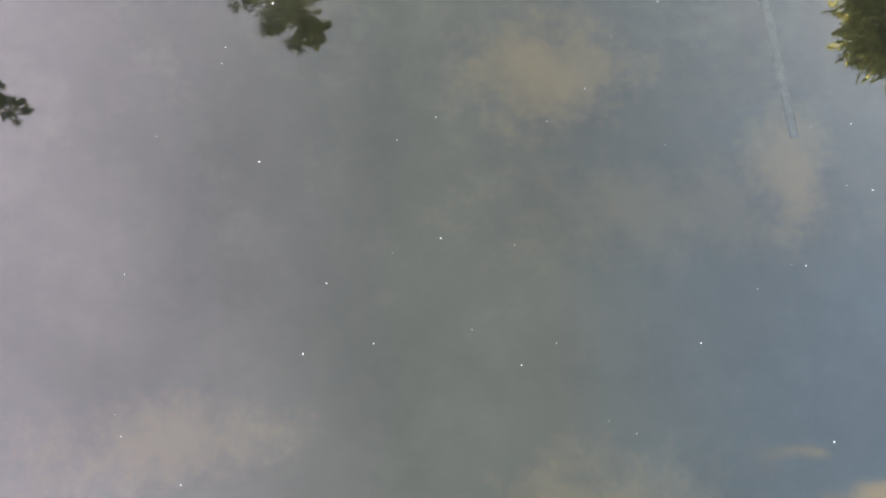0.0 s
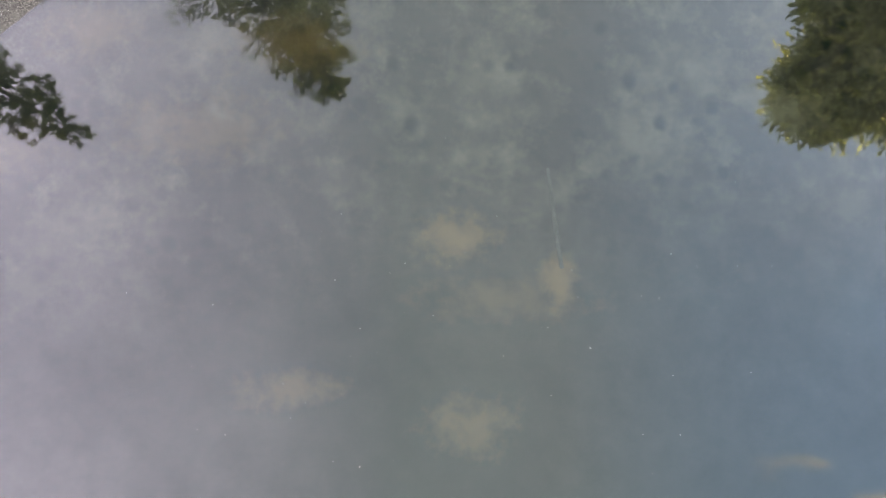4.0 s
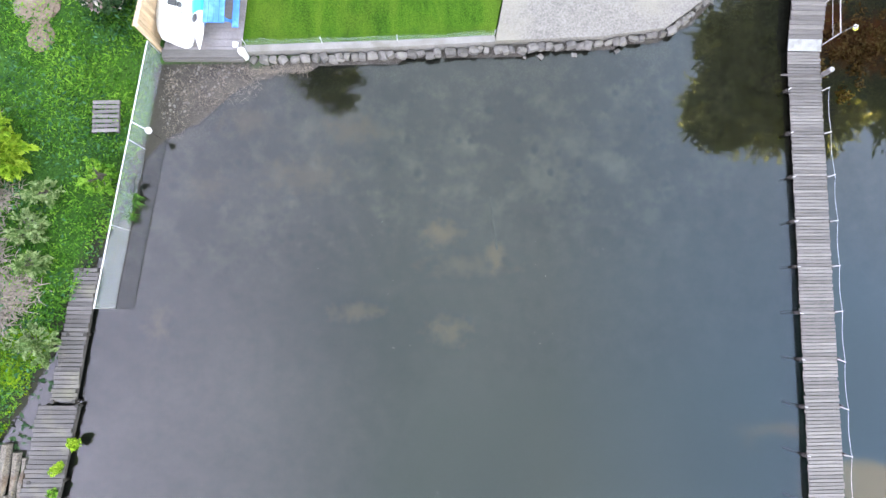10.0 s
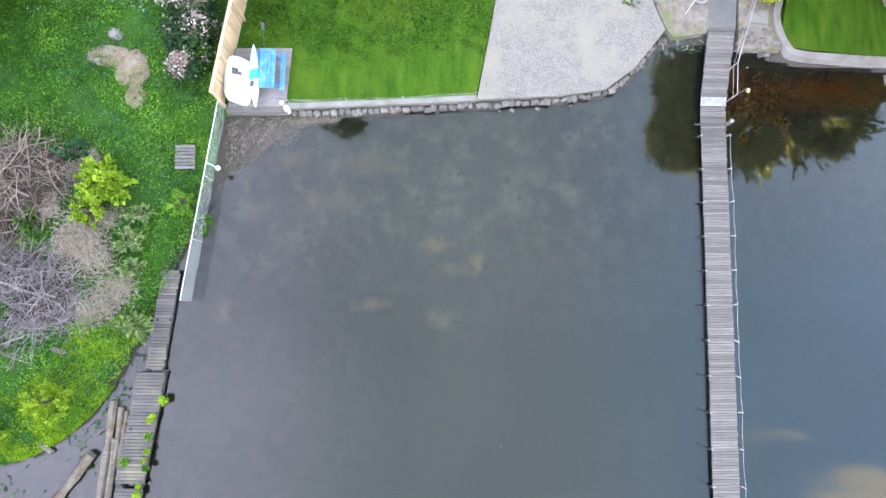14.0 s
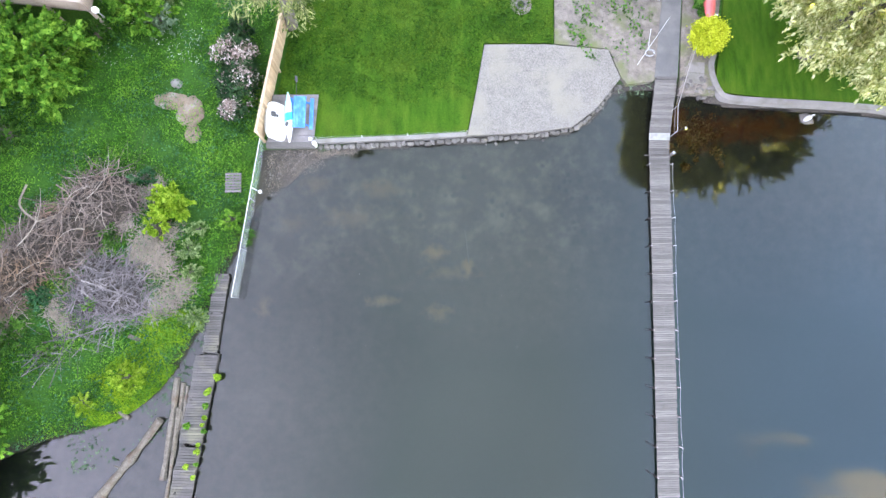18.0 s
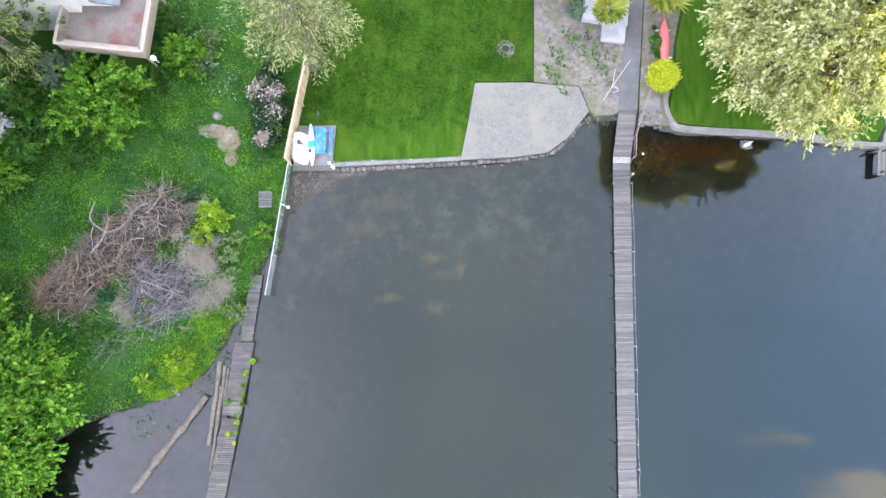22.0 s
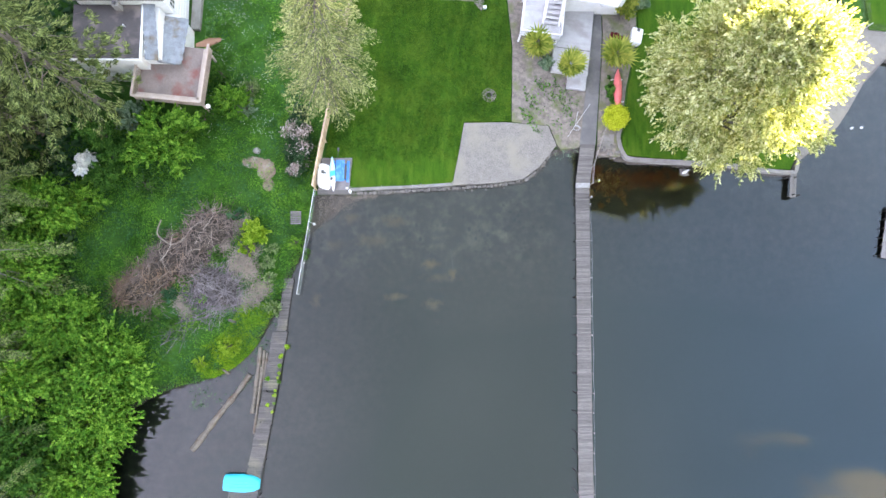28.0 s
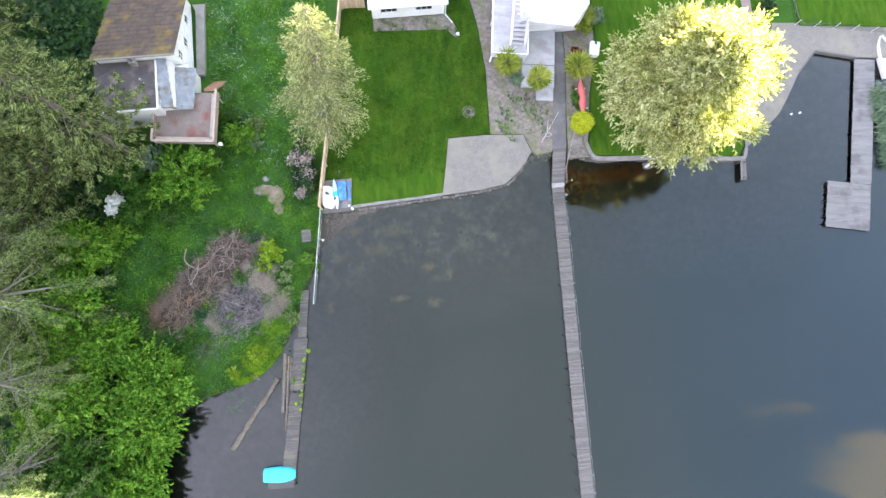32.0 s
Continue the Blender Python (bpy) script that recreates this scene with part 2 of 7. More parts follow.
def ground_material():
    """Weedy soil above the waterline, silt and algae below it, tinted darker with depth."""
    m, n, l, b = shader("weedy soil and lake silt")
    patches = []
    geo = n.new("ShaderNodeNewGeometry")
    sep = n.new("ShaderNodeSeparateXYZ")
    l.new(geo.outputs["Position"], sep.inputs["Vector"])
    big, mid, fine = noise_node(n, l, 0.22, 4), noise_node(n, l, 1.3, 5), noise_node(n, l, 14, 4)
    weed = ramp(n, l, big.outputs["Fac"], [(0.3, (0.01, 0.036, 0.007)), (0.55, (0.024, 0.078, 0.011)), (0.75, (0.055, 0.125, 0.016))])
    weed = mix(n, l, 0.45, weed, ramp(n, l, fine.outputs["Fac"], [(0.35, (0.012, 0.038, 0.008)), (0.7, (0.085, 0.19, 0.03))]))
    rough_edge = noise_node(n, l, 1.5, 7, rough=0.68)
    # lake bed: smooth silt, clumps of pale algae and round dark weed in the shallows
    bed = ramp(n, l, rough_edge.outputs["Fac"], [(0.3, (0.058, 0.056, 0.05)), (0.7, (0.12, 0.108, 0.088))])
    shallow = n.new("ShaderNodeMapRange")
    shallow.inputs["From Min"].default_value, shallow.inputs["From Max"].default_value = -0.74, -0.36
    l.new(sep.outputs["Z"], shallow.inputs["Value"])
    bay = n.new("ShaderNodeMapRange")
    bay.inputs["From Min"].default_value, bay.inputs["From Max"].default_value = 15.0, 9.0
    l.new(sep.outputs["X"], bay.inputs["Value"])
    south = n.new("ShaderNodeMapRange")
    south.inputs["From Min"].default_value, south.inputs["From Max"].default_value = 0.0, 4.0
    l.new(sep.outputs["Y"], south.inputs["Value"])
    near = n.new("ShaderNodeMath")
    near.operation = "MULTIPLY"
    l.new(south.outputs["Result"], near.inputs[0])
    l.new(bay.outputs["Result"], near.inputs[1])
    inner = n.new("ShaderNodeMath")
    inner.operation = "MULTIPLY"
    l.new(shallow.outputs["Result"], inner.inputs[0])
    l.new(near.outputs[0], inner.inputs[1])
    clump = noise_node(n, l, 0.55, 8, rough=0.7)
    fc = ramp(n, l, clump.outputs["Fac"], [(0.45, (0, 0, 0)), (0.6, (1, 1, 1))])
    fc = mix(n, l, 1.0, fc, ramp(n, l, inner.outputs[0], [(0.0, (0.05, 0.05, 0.05)), (1.0, (0.9, 0.9, 0.9))]), "MULTIPLY")
    bed = mix(n, l, fc, bed, ramp(n, l, mid.outputs["Fac"], [(0.35, (0.13, 0.112, 0.085)), (0.65, (0.44, 0.37, 0.26))]))
    cells = n.new("ShaderNodeTexVoronoi")
    cells.inputs["Scale"].default_value = 1.7
    stir = n.new("ShaderNodeVectorMath")
    stir.operation = "MULTIPLY_ADD"
    stir.inputs[1].default_value = (0.35, 0.35, 0.0)
    l.new(rough_edge.outputs["Color"], stir.inputs[0])
    l.new(geo.outputs["Position"], stir.inputs[2])
    l.new(stir.outputs["Vector"], cells.inputs["Vector"])
    spot = ramp(n, l, cells.outputs["Distance"], [(0.16, (1, 1, 1)), (0.36, (0, 0, 0))])
    weedy = noise_node(n, l, 0.33, 2)
    spot = mix(n, l, 1.0, spot, ramp(n, l, weedy.outputs["Fac"], [(0.4, (0, 0, 0)), (0.54, (0.9, 0.9, 0.9))]), "MULTIPLY")
    spot = mix(n, l, 1.0, spot, inner.outputs[0], "MULTIPLY")
    bed = mix(n, l, spot, bed, (0.012, 0.03, 0.03))
    for spots, colour in ((ALGAE_SPOTS, (0.56, 0.33, 0.15)), (RUST_SPOTS, (0.4, 0.13, 0.05))):
        for x, y, rx, ry, top in spots:
            off = n.new("ShaderNodeVectorMath")
            off.operation = "SUBTRACT"
            off.inputs[1].default_value = (x, y, 0)
            l.new(geo.outputs["Position"], off.inputs[0])
            size = n.new("ShaderNodeVectorMath")
            size.operation = "MULTIPLY"
            size.inputs[1].default_value = (1 / rx, 1 / ry, 0)
            l.new(off.outputs["Vector"], size.inputs[0])
            far = n.new("ShaderNodeVectorMath")
            far.operation = "LENGTH"
            l.new(size.outputs["Vector"], far.inputs[0])
            rag = n.new("ShaderNodeMath")
            rag.operation = "MULTIPLY_ADD"
            rag.inputs[1].default_value = -2.2
            l.new(rough_edge.outputs["Fac"], rag.inputs[0])
            l.new(far.outputs["Value"], rag.inputs[2])
            soft = n.new("ShaderNodeMapRange")
            soft.interpolation_type = "SMOOTHSTEP"
            soft.inputs["From Min"].default_value, soft.inputs["From Max"].default_value = 0.1, -1.1
            soft.inputs["To Max"].default_value = top
            l.new(rag.outputs[0], soft.inputs["Value"])
            patches.append((soft.outputs["Result"], colour))
    pebble = ramp(n, l, fine.outputs["Fac"], [(0.34, (0.11, 0.09, 0.065)), (0.52, (0.19, 0.16, 0.12)), (0.68, (0.31, 0.27, 0.21))])
    shore = n.new("ShaderNodeMapRange")
    shore.inputs["From Min"].default_value, shore.inputs["From Max"].default_value = -0.26, -0.03
    l.new(sep.outputs["Z"], shore.inputs["Value"])
    east = n.new("ShaderNodeMapRange")
    east.inputs["From Min"].default_value, east.inputs["From Max"].default_value = -10.0, -7.0
    l.new(sep.outputs["X"], east.inputs["Value"])
    both = n.new("ShaderNodeMath")
    both.operation = "MULTIPLY"
    l.new(shore.outputs["Result"], both.inputs[0])
    l.new(east.outputs["Result"], both.inputs[1])
    pebble = mix(n, l, ramp(n, l, clump.outputs["Fac"], [(0.42, (0.85, 0.85, 0.85)), (0.58, (0.1, 0.1, 0.1))]), pebble, (0.075, 0.068, 0.058))
    bed = mix(n, l, both.outputs[0], bed, pebble)
    # bed fades to dark green with depth: deep-water tint put into its colour
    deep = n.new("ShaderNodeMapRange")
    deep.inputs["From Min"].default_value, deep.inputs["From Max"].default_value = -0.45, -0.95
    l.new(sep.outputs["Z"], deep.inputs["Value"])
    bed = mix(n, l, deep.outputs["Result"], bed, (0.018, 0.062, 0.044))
    for fac, colour in patches:
        bed = mix(n, l, fac, bed, colour)
    dry = n.new("ShaderNodeMapRange")
    dry.inputs["From Min"].default_value, dry.inputs["From Max"].default_value = -0.05, 0.0
    l.new(sep.outputs["Z"], dry.inputs["Value"])
    grit = noise_node(n, l, 34, 3)
    stony = ramp(n, l, grit.outputs["Fac"], [(0.36, (0.014, 0.012, 0.011)), (0.52, (0.055, 0.048, 0.043)), (0.64, (0.12, 0.106, 0.094)), (0.73, (0.3, 0.28, 0.255))])
    stony = mix(n, l, ramp(n, l, mid.outputs["Fac"], [(0.4, (0, 0, 0)), (0.62, (0.6, 0.6, 0.6))]), stony, (0.09, 0.08, 0.07))
    # west bank strip coloured dark for the shade under overhanging plants
    stony = mix(n, l, east.outputs["Result"], (0.026, 0.026, 0.018), stony)
    bed = mix(n, l, dry.outputs["Result"], bed, stony)
    line = n.new("ShaderNodeMath")
    line.operation = "MULTIPLY_ADD"
    l.new(fine.outputs["Fac"], line.inputs[0])
    line.inputs[1].default_value = -0.12
    l.new(sep.outputs["Z"], line.inputs[2])
    up = n.new("ShaderNodeMapRange")
    up.inputs["From Min"].default_value, up.inputs["From Max"].default_value = 0.06, 0.14
    l.new(line.outputs[0], up.inputs["Value"])
    l.new(mix(n, l, up.outputs["Result"], bed, weed), b.inputs["Base Color"])
    b.inputs["Roughness"].default_value = 0.95
    b.inputs["Specular IOR Level"].default_value = 0.1
    bp = n.new("ShaderNodeBump")
    bp.inputs["Distance"].default_value = 0.06
    half = n.new("ShaderNodeMath")
    half.operation = "MULTIPLY"
    half.inputs[1].default_value = 0.5
    l.new(dry.outputs["Result"], half.inputs[0])
    l.new(half.outputs[0], bp.inputs["Strength"])
    l.new(fine.outputs["Fac"], bp.inputs["Height"])
    l.new(bp.outputs["Normal"], b.inputs["Normal"])
    return m


def lawn_material():
    m, n, l, b = shader("mown lawn")
    big, mid = noise_node(n, l, 0.35, 3), noise_node(n, l, 1.3, 5, (1.9, 0.4, 1, 50))
    fine = noise_node(n, l, 24, 4)
    col = ramp(n, l, mid.outputs["Fac"], [(0.32, (0.01, 0.04, 0.003)), (0.52, (0.027, 0.078, 0.005)), (0.72, (0.062, 0.115, 0.01))])
    pale = ramp(n, l, big.outputs["Fac"], [(0.48, (0, 0, 0)), (0.68, (0.6, 0.6, 0.6))])
    col = mix(n, l, pale, col, (0.075, 0.11, 0.012))
    col = mix(n, l, 0.4, col, ramp(n, l, fine.outputs["Fac"], [(0.35, (0.008, 0.032, 0.002)), (0.68, (0.075, 0.155, 0.011))]))
    l.new(col, b.inputs["Base Color"])
    b.inputs["Roughness"].default_value, b.inputs["Specular IOR Level"].default_value = 0.9, 0.1
    bp = n.new("ShaderNodeBump")
    bp.inputs["Strength"].default_value, bp.inputs["Distance"].default_value = 0.7, 0.04
    l.new(fine.outputs["Fac"], bp.inputs["Height"])
    l.new(bp.outputs["Normal"], b.inputs["Normal"])
    return m


def water_material():
    """Still lake water: Fresnel mirror over a tinted clear body, faint ripples."""
    m, n, l, b = shader("lake water")
    n.remove(b)
    tr = n.new("ShaderNodeBsdfTransparent")
    tr.inputs["Color"].default_value = (0.385, 0.425, 0.41, 1)
    gl = n.new("ShaderNodeBsdfGlossy")
    gl.inputs["Roughness"].default_value = 0.004
    fr = n.new("ShaderNodeFresnel")
    fr.inputs["IOR"].default_value = 1.61
    rip = noise_node(n, l, 1.7, 3)
    bp = n.new("ShaderNodeBump")
    bp.inputs["Strength"].default_value, bp.inputs["Distance"].default_value = 0.012, 0.02
    l.new(rip.outputs["Fac"], bp.inputs["Height"])
    l.new(bp.outputs["Normal"], gl.inputs["Normal"])
    ms = n.new("ShaderNodeMixShader")
    l.new(fr.outputs["Fac"], ms.inputs["Fac"])
    l.new(tr.outputs["BSDF"], ms.inputs[1])
    l.new(gl.outputs["BSDF"], ms.inputs[2])
    l.new(ms.outputs["Shader"], n["Material Output"].inputs["Surface"])
    return m


def net_material(name, colour, hole):
    """Fine woven mesh, too fine to draw thread by thread: thread cover as an even see-through share."""
    m, n, l, b = shader(name)
    w = noise_node(n, l, 1.2, 3)
    l.new(ramp(n, l, w.outputs["Fac"], [(0.3, tuple(c * 0.8 for c in colour)), (0.7, colour)]), b.inputs["Base Color"])
    b.inputs["Roughness"].default_value = 0.7
    tl = n.new("ShaderNodeBsdfTranslucent")
    tl.inputs["Color"].default_value = (*colour, 1)
    half = n.new("ShaderNodeMixShader")
    half.inputs["Fac"].default_value = 0.45
    l.new(b.outputs["BSDF"], half.inputs[1])
    l.new(tl.outputs["BSDF"], half.inputs[2])
    tr = n.new("ShaderNodeBsdfTransparent")
    ms = n.new("ShaderNodeMixShader")
    ms.inputs["Fac"].default_value = hole
    l.new(half.outputs["Shader"], ms.inputs[1])
    l.new(tr.outputs["BSDF"], ms.inputs[2])
    l.new(ms.outputs["Shader"], n["Material Output"].inputs["Surface"])
    return m


def glass_material():
    m, n, l, b = shader("window glass")
    b.inputs["Base Color"].default_value = (0.02, 0.025, 0.03, 1)
    b.inputs["Roughness"].default_value = 0.06
    return m


M_GROUND, M_LAWN, M_WATER = ground_material(), lawn_material(), water_material()
M_GRAVEL = surface("fine grey gravel", (0.135, 0.124, 0.109), (0.2, 0.186, 0.167), 1.4, 14, 0.95, 1.0, stain=(0.2, 0.185, 0.15), stain_scale=0.35, depth=0.04, speckle=0.6)
M_CHIPS = surface("brown bark and gravel bed", (0.06, 0.051, 0.043), (0.24, 0.207, 0.178), 3.0, 22, 0.95, 0.9, stain=(0.11, 0.12, 0.055), stain_scale=0.8, depth=0.03)
M_ASPHALT = surface("worn grey asphalt", (0.085, 0.084, 0.084), (0.125, 0.122, 0.12), 1.0, 60, 0.9, 0.4, stain=(0.14, 0.135, 0.13), stain_scale=0.9)
M_CONCRETE = surface("weathered concrete", (0.15, 0.141, 0.13), (0.235, 0.222, 0.208), 1.2, 35, 0.9, 0.4, stain=(0.14, 0.13, 0.11), stain_scale=1.1)
M_STONE = surface("grey shore stone", (0.06, 0.054, 0.05), (0.165, 0.153, 0.14), 4, 26, 0.9, 0.6, vary=0.3, stain=(0.15, 0.14, 0.12), stain_scale=2.5, depth=0.02)
M_PLANK = surface("silver-grey weathered plank", (0.075, 0.069, 0.064), (0.16, 0.148, 0.138), 3, 40, 0.85, 0.5, vary=0.28, stretch=(0.6, 8, 8))
M_PLANK_OLD = surface("old brown-grey plank", (0.05, 0.044, 0.042), (0.112, 0.102, 0.097), 3, 40, 0.9, 0.5, vary=0.24, stretch=(0.6, 8, 8), stain=(0.135, 0.125, 0.09), stain_scale=0.7)
M_TIMBER = surface("dark wet timber", (0.016, 0.014, 0.012), (0.04, 0.035, 0.03), 3, 30, 0.85, 0.4)
M_JETTY = surface("pale dry decking", (0.11, 0.106, 0.106), (0.18, 0.174, 0.174), 0.7, 30, 0.85, 0.4, stain=(0.085, 0.08, 0.08), stain_scale=0.6, vary=0.06, stretch=(0.5, 6, 6))
M_WHITE = surface("white paint", (0.6, 0.6, 0.6), (0.72, 0.72, 0.72), 1.5, 30, 0.5, 0.08, stain=(0.6, 0.59, 0.56), stain_scale=0.9)
M_OFFWHITE = surface("weathered white paint", (0.36, 0.355, 0.34), (0.5, 0.495, 0.48), 3, 30, 0.6, 0.08)
M_RAIL = surface("bare pinkish-grey rail timber", (0.2, 0.18, 0.165), (0.31, 0.285, 0.265), 3, 30, 0.8, 0.1)
M_PLATE = surface("scuffed pale metal plate", (0.19, 0.19, 0.185), (0.29, 0.29, 0.285), 3, 30, 0.6, 0.1, stain=(0.17, 0.165, 0.155), stain_scale=2.5)
M_WHITEDECK = surface("white painted boards", (0.31, 0.305, 0.31), (0.41, 0.405, 0.41), 1.2, 25, 0.6, 0.15, vary=0.06, stain=(0.27, 0.255, 0.25), stain_scale=0.7)
M_FENCE = surface("pale cedar fence board", (0.34, 0.24, 0.15), (0.52, 0.4, 0.28), 2, 40, 0.8, 0.3, vary=0.2, stretch=(6, 6, 0.8))
M_PADWOOD = surface("dark grey deck board", (0.14, 0.125, 0.125), (0.22, 0.2, 0.2), 2, 30, 0.85, 0.3, vary=0.12)
M_BLUE = surface("blue painted wood", (0.02, 0.135, 0.43), (0.035, 0.195, 0.54), 3, 40, 0.5, 0.2, stain=(0.09, 0.28, 0.6), stain_scale=3)
M_CYAN = surface("turquoise plastic hull", (0.01, 0.42, 0.55), (0.02, 0.52, 0.64), 2, 30, 0.35, 0.05)
M_CYANTARP = surface("turquoise boat skin", (0.01, 0.42, 0.58), (0.03, 0.55, 0.7), 1.5, 20, 0.45, 0.1)
M_RED = surface("faded red hull", (0.5, 0.09, 0.09), (0.62, 0.15, 0.14), 1.5, 20, 0.4, 0.05)
M_GREYPL = surface("dark grey plastic", (0.03, 0.03, 0.035), (0.06, 0.06, 0.065), 3, 30, 0.5, 0.1)
M_METAL = surface("galvanised metal", (0.5, 0.51, 0.52), (0.65, 0.66, 0.67), 3, 40, 0.4, 0.1, metal=0.6)
M_LOG = surface("bleached drift log", (0.05, 0.039, 0.03), (0.2, 0.172, 0.14), 4.5, 18, 0.9, 1.0, stain=(0.085, 0.05, 0.03), stain_scale=1.6, depth=0.06, speckle=0.5)
M_STICK = surface("dry grey-brown brush", (0.06, 0.044, 0.036), (0.185, 0.142, 0.12), 0.9, 14, 0.95, 0.0, stain=(0.17, 0.1, 0.055), stain_scale=0.35, island=0.55)
M_STRAW = surface("dead straw grass", (0.13, 0.105, 0.08), (0.27, 0.225, 0.18), 1.2, 14, 0.95, 0.0)
M_GREYBARK = surface("pale grey bare limb", (0.09, 0.088, 0.07), (0.19, 0.185, 0.15), 3, 22, 0.95, 0.3)
M_BARK = surface("grey-brown bark", (0.075, 0.062, 0.05), (0.165, 0.145, 0.12), 3, 22, 0.95, 0.6, stretch=(5, 5, 1), depth=0.03)
M_DIRT = surface("light brown wood chips", (0.12, 0.085, 0.058), (0.25, 0.19, 0.14), 1.6, 14, 0.95, 0.8, stain=(0.28, 0.26, 0.22), stain_scale=1.0, depth=0.04)
M_ROOFBROWN = surface("mossy brown shingle", (0.045, 0.03, 0.024), (0.09, 0.064, 0.05), 1.5, 12, 0.9, 0.5, vary=0.16, stain=(0.16, 0.115, 0.02), stain_scale=0.45)
M_ROOFFLAT = surface("dark flat roof felt", (0.03, 0.027, 0.03), (0.07, 0.058, 0.058), 0.8, 15, 0.7, 0.3, stain=(0.16, 0.13, 0.12), stain_scale=0.6)
M_ROOFGREY = surface("blue-grey shingle", (0.15, 0.165, 0.19), (0.24, 0.26, 0.29), 1.5, 16, 0.85, 0.4, vary=0.12, stain=(0.13, 0.1, 0.07), stain_scale=0.9)
M_ROOFWHITE = surface("white coated roof", (0.66, 0.67, 0.68), (0.78, 0.78, 0.79), 0.6, 12, 0.6, 0.1, stain=(0.58, 0.58, 0.58), stain_scale=0.5)
M_DECKRED = surface("worn red-brown deck floor", (0.15, 0.115, 0.105), (0.24, 0.19, 0.175), 0.8, 14, 0.85, 0.3, stain=(0.2, 0.07, 0.055), stain_scale=0.6)
M_DECKRAIL = surface("pinkish cedar rail", (0.3, 0.235, 0.2), (0.42, 0.345, 0.3), 2, 25, 0.8, 0.2)
M_GLASS = glass_material()
M_NET = net_material("white-green netting", (0.4, 0.47, 0.455), 0.64)
M_NETLOW = net_material("sparse pale netting", (0.4, 0.46, 0.44), 0.8)
M_ROPE = surface("pale rope", (0.34, 0.36, 0.38), (0.46, 0.48, 0.5), 8, 50, 0.9, 0.0)
M_YELLOW = surface("lime yellow plastic", (0.5, 0.55, 0.05), (0.65, 0.7, 0.1), 3, 30, 0.5, 0.0)

F_FIR = foliage("fir needles", (0.008, 0.018, 0.007), (0.08, 0.112, 0.036), (0.27, 0.33, 0.12), 0.3, 2.2)
F_CEDAR = foliage("grey-green cedar sprays", (0.012, 0.026, 0.008), (0.085, 0.128, 0.038), (0.24, 0.31, 0.11), 0.3, 2.2)
F_SPRUCE = foliage("pale spruce needles", (0.045, 0.066, 0.022), (0.17, 0.205, 0.075), (0.42, 0.44, 0.2), 0.35, 1.4)
F_MAPLE = foliage("yellow-green maple leaves", (0.06, 0.09, 0.02), (0.3, 0.345, 0.14), (0.68, 0.7, 0.52), 0.55, 1.6, (1.45, 1.3, 0.55))
F_BRIGHT = foliage("fresh green leaves", (0.02, 0.07, 0.008), (0.085, 0.225, 0.024), (0.24, 0.42, 0.06), 0.4, 1.1)
F_LIME = foliage("lime green leaves", (0.06, 0.14, 0.008), (0.2, 0.34, 0.025), (0.4, 0.54, 0.075), 0.4, 1.6)
F_CHARTREUSE = foliage("clipped chartreuse leaves", (0.18, 0.24, 0.012), (0.4, 0.47, 0.025), (0.6, 0.64, 0.07), 0.35, 1.6)
F_MOSS = foliage("bright moss", (0.03, 0.09, 0.004), (0.12, 0.24, 0.01), (0.27, 0.38, 0.02), 0.3, 1.2)
F_GREEN = foliage("mid green leaves", (0.012, 0.042, 0.008), (0.042, 0.125, 0.02), (0.11, 0.23, 0.04), 0.35, 1.2)
F_DARK = foliage("dark evergreen leaves", (0.008, 0.026, 0.01), (0.024, 0.062, 0.024), (0.065, 0.12, 0.05), 0.3)
F_PALE = foliage("pale green weeds", (0.04, 0.09, 0.022), (0.13, 0.21, 0.07), (0.32, 0.4, 0.2), 0.35, 2.2)
F_TEAL = foliage("blue-green weeds", (0.01, 0.04, 0.016), (0.03, 0.1, 0.04), (0.08, 0.19, 0.09), 0.3, 1.2)
F_GREY = foliage("grey-green leaves", (0.05, 0.09, 0.055), (0.12, 0.19, 0.115), (0.24, 0.32, 0.22), 0.3)
F_BLOSSOM = foliage("pale pink blossom", (0.1, 0.07, 0.06), (0.28, 0.22, 0.21), (0.62, 0.55, 0.54), 0.3, 2.5)
F_WHITE = foliage("white blossom", (0.5, 0.5, 0.52), (0.66, 0.66, 0.68), (0.78, 0.78, 0.8), 0.3)
F_PALM = foliage("palm fronds", (0.06, 0.1, 0.014), (0.17, 0.23, 0.035), (0.36, 0.37, 0.08), 0.35)
F_WINE = foliage("wine red leaves", (0.05, 0.008, 0.012), (0.12, 0.015, 0.025), (0.2, 0.03, 0.04), 0.3)
F_LAKEWEED = foliage("brown lake weed", (0.12, 0.05, 0.02), (0.42, 0.19, 0.08), (0.75, 0.44, 0.22), 0.2)
F_TURF = foliage("grass blades", (0.008, 0.032, 0.003), (0.027, 0.078, 0.006), (0.07, 0.13, 0.011), 0.3, 0.7)
F_WEEDS = foliage("meadow weeds", (0.012, 0.044, 0.006), (0.052, 0.17, 0.018), (0.17, 0.34, 0.04), 0.35, 0.7)


# ---- building helpers ----
def part(name, bm, material, parent=None, label=""):
    me = bpy.data.meshes.new(name)
    bm.to_mesh(me)
    bm.free()
    me.materials.append(material)
    ob = new(name, me)
    ob.parent = parent
    return tagged(ob, label)


def piece(name, me, m, parent):
    """One more object on a shared mesh."""
    ob = new(name, me)
    ob.parent = parent
    ob.matrix_local = m
    return ob


def raw(name, verts, faces, material, parent=None, smooth=False):
    me = bpy.data.meshes.new(name)
    me.from_pydata(verts, [], faces)
    me.materials.append(material)
    if smooth:
        me.shade_smooth()
    ob = new(name, me)
    ob.parent = parent
    return ob


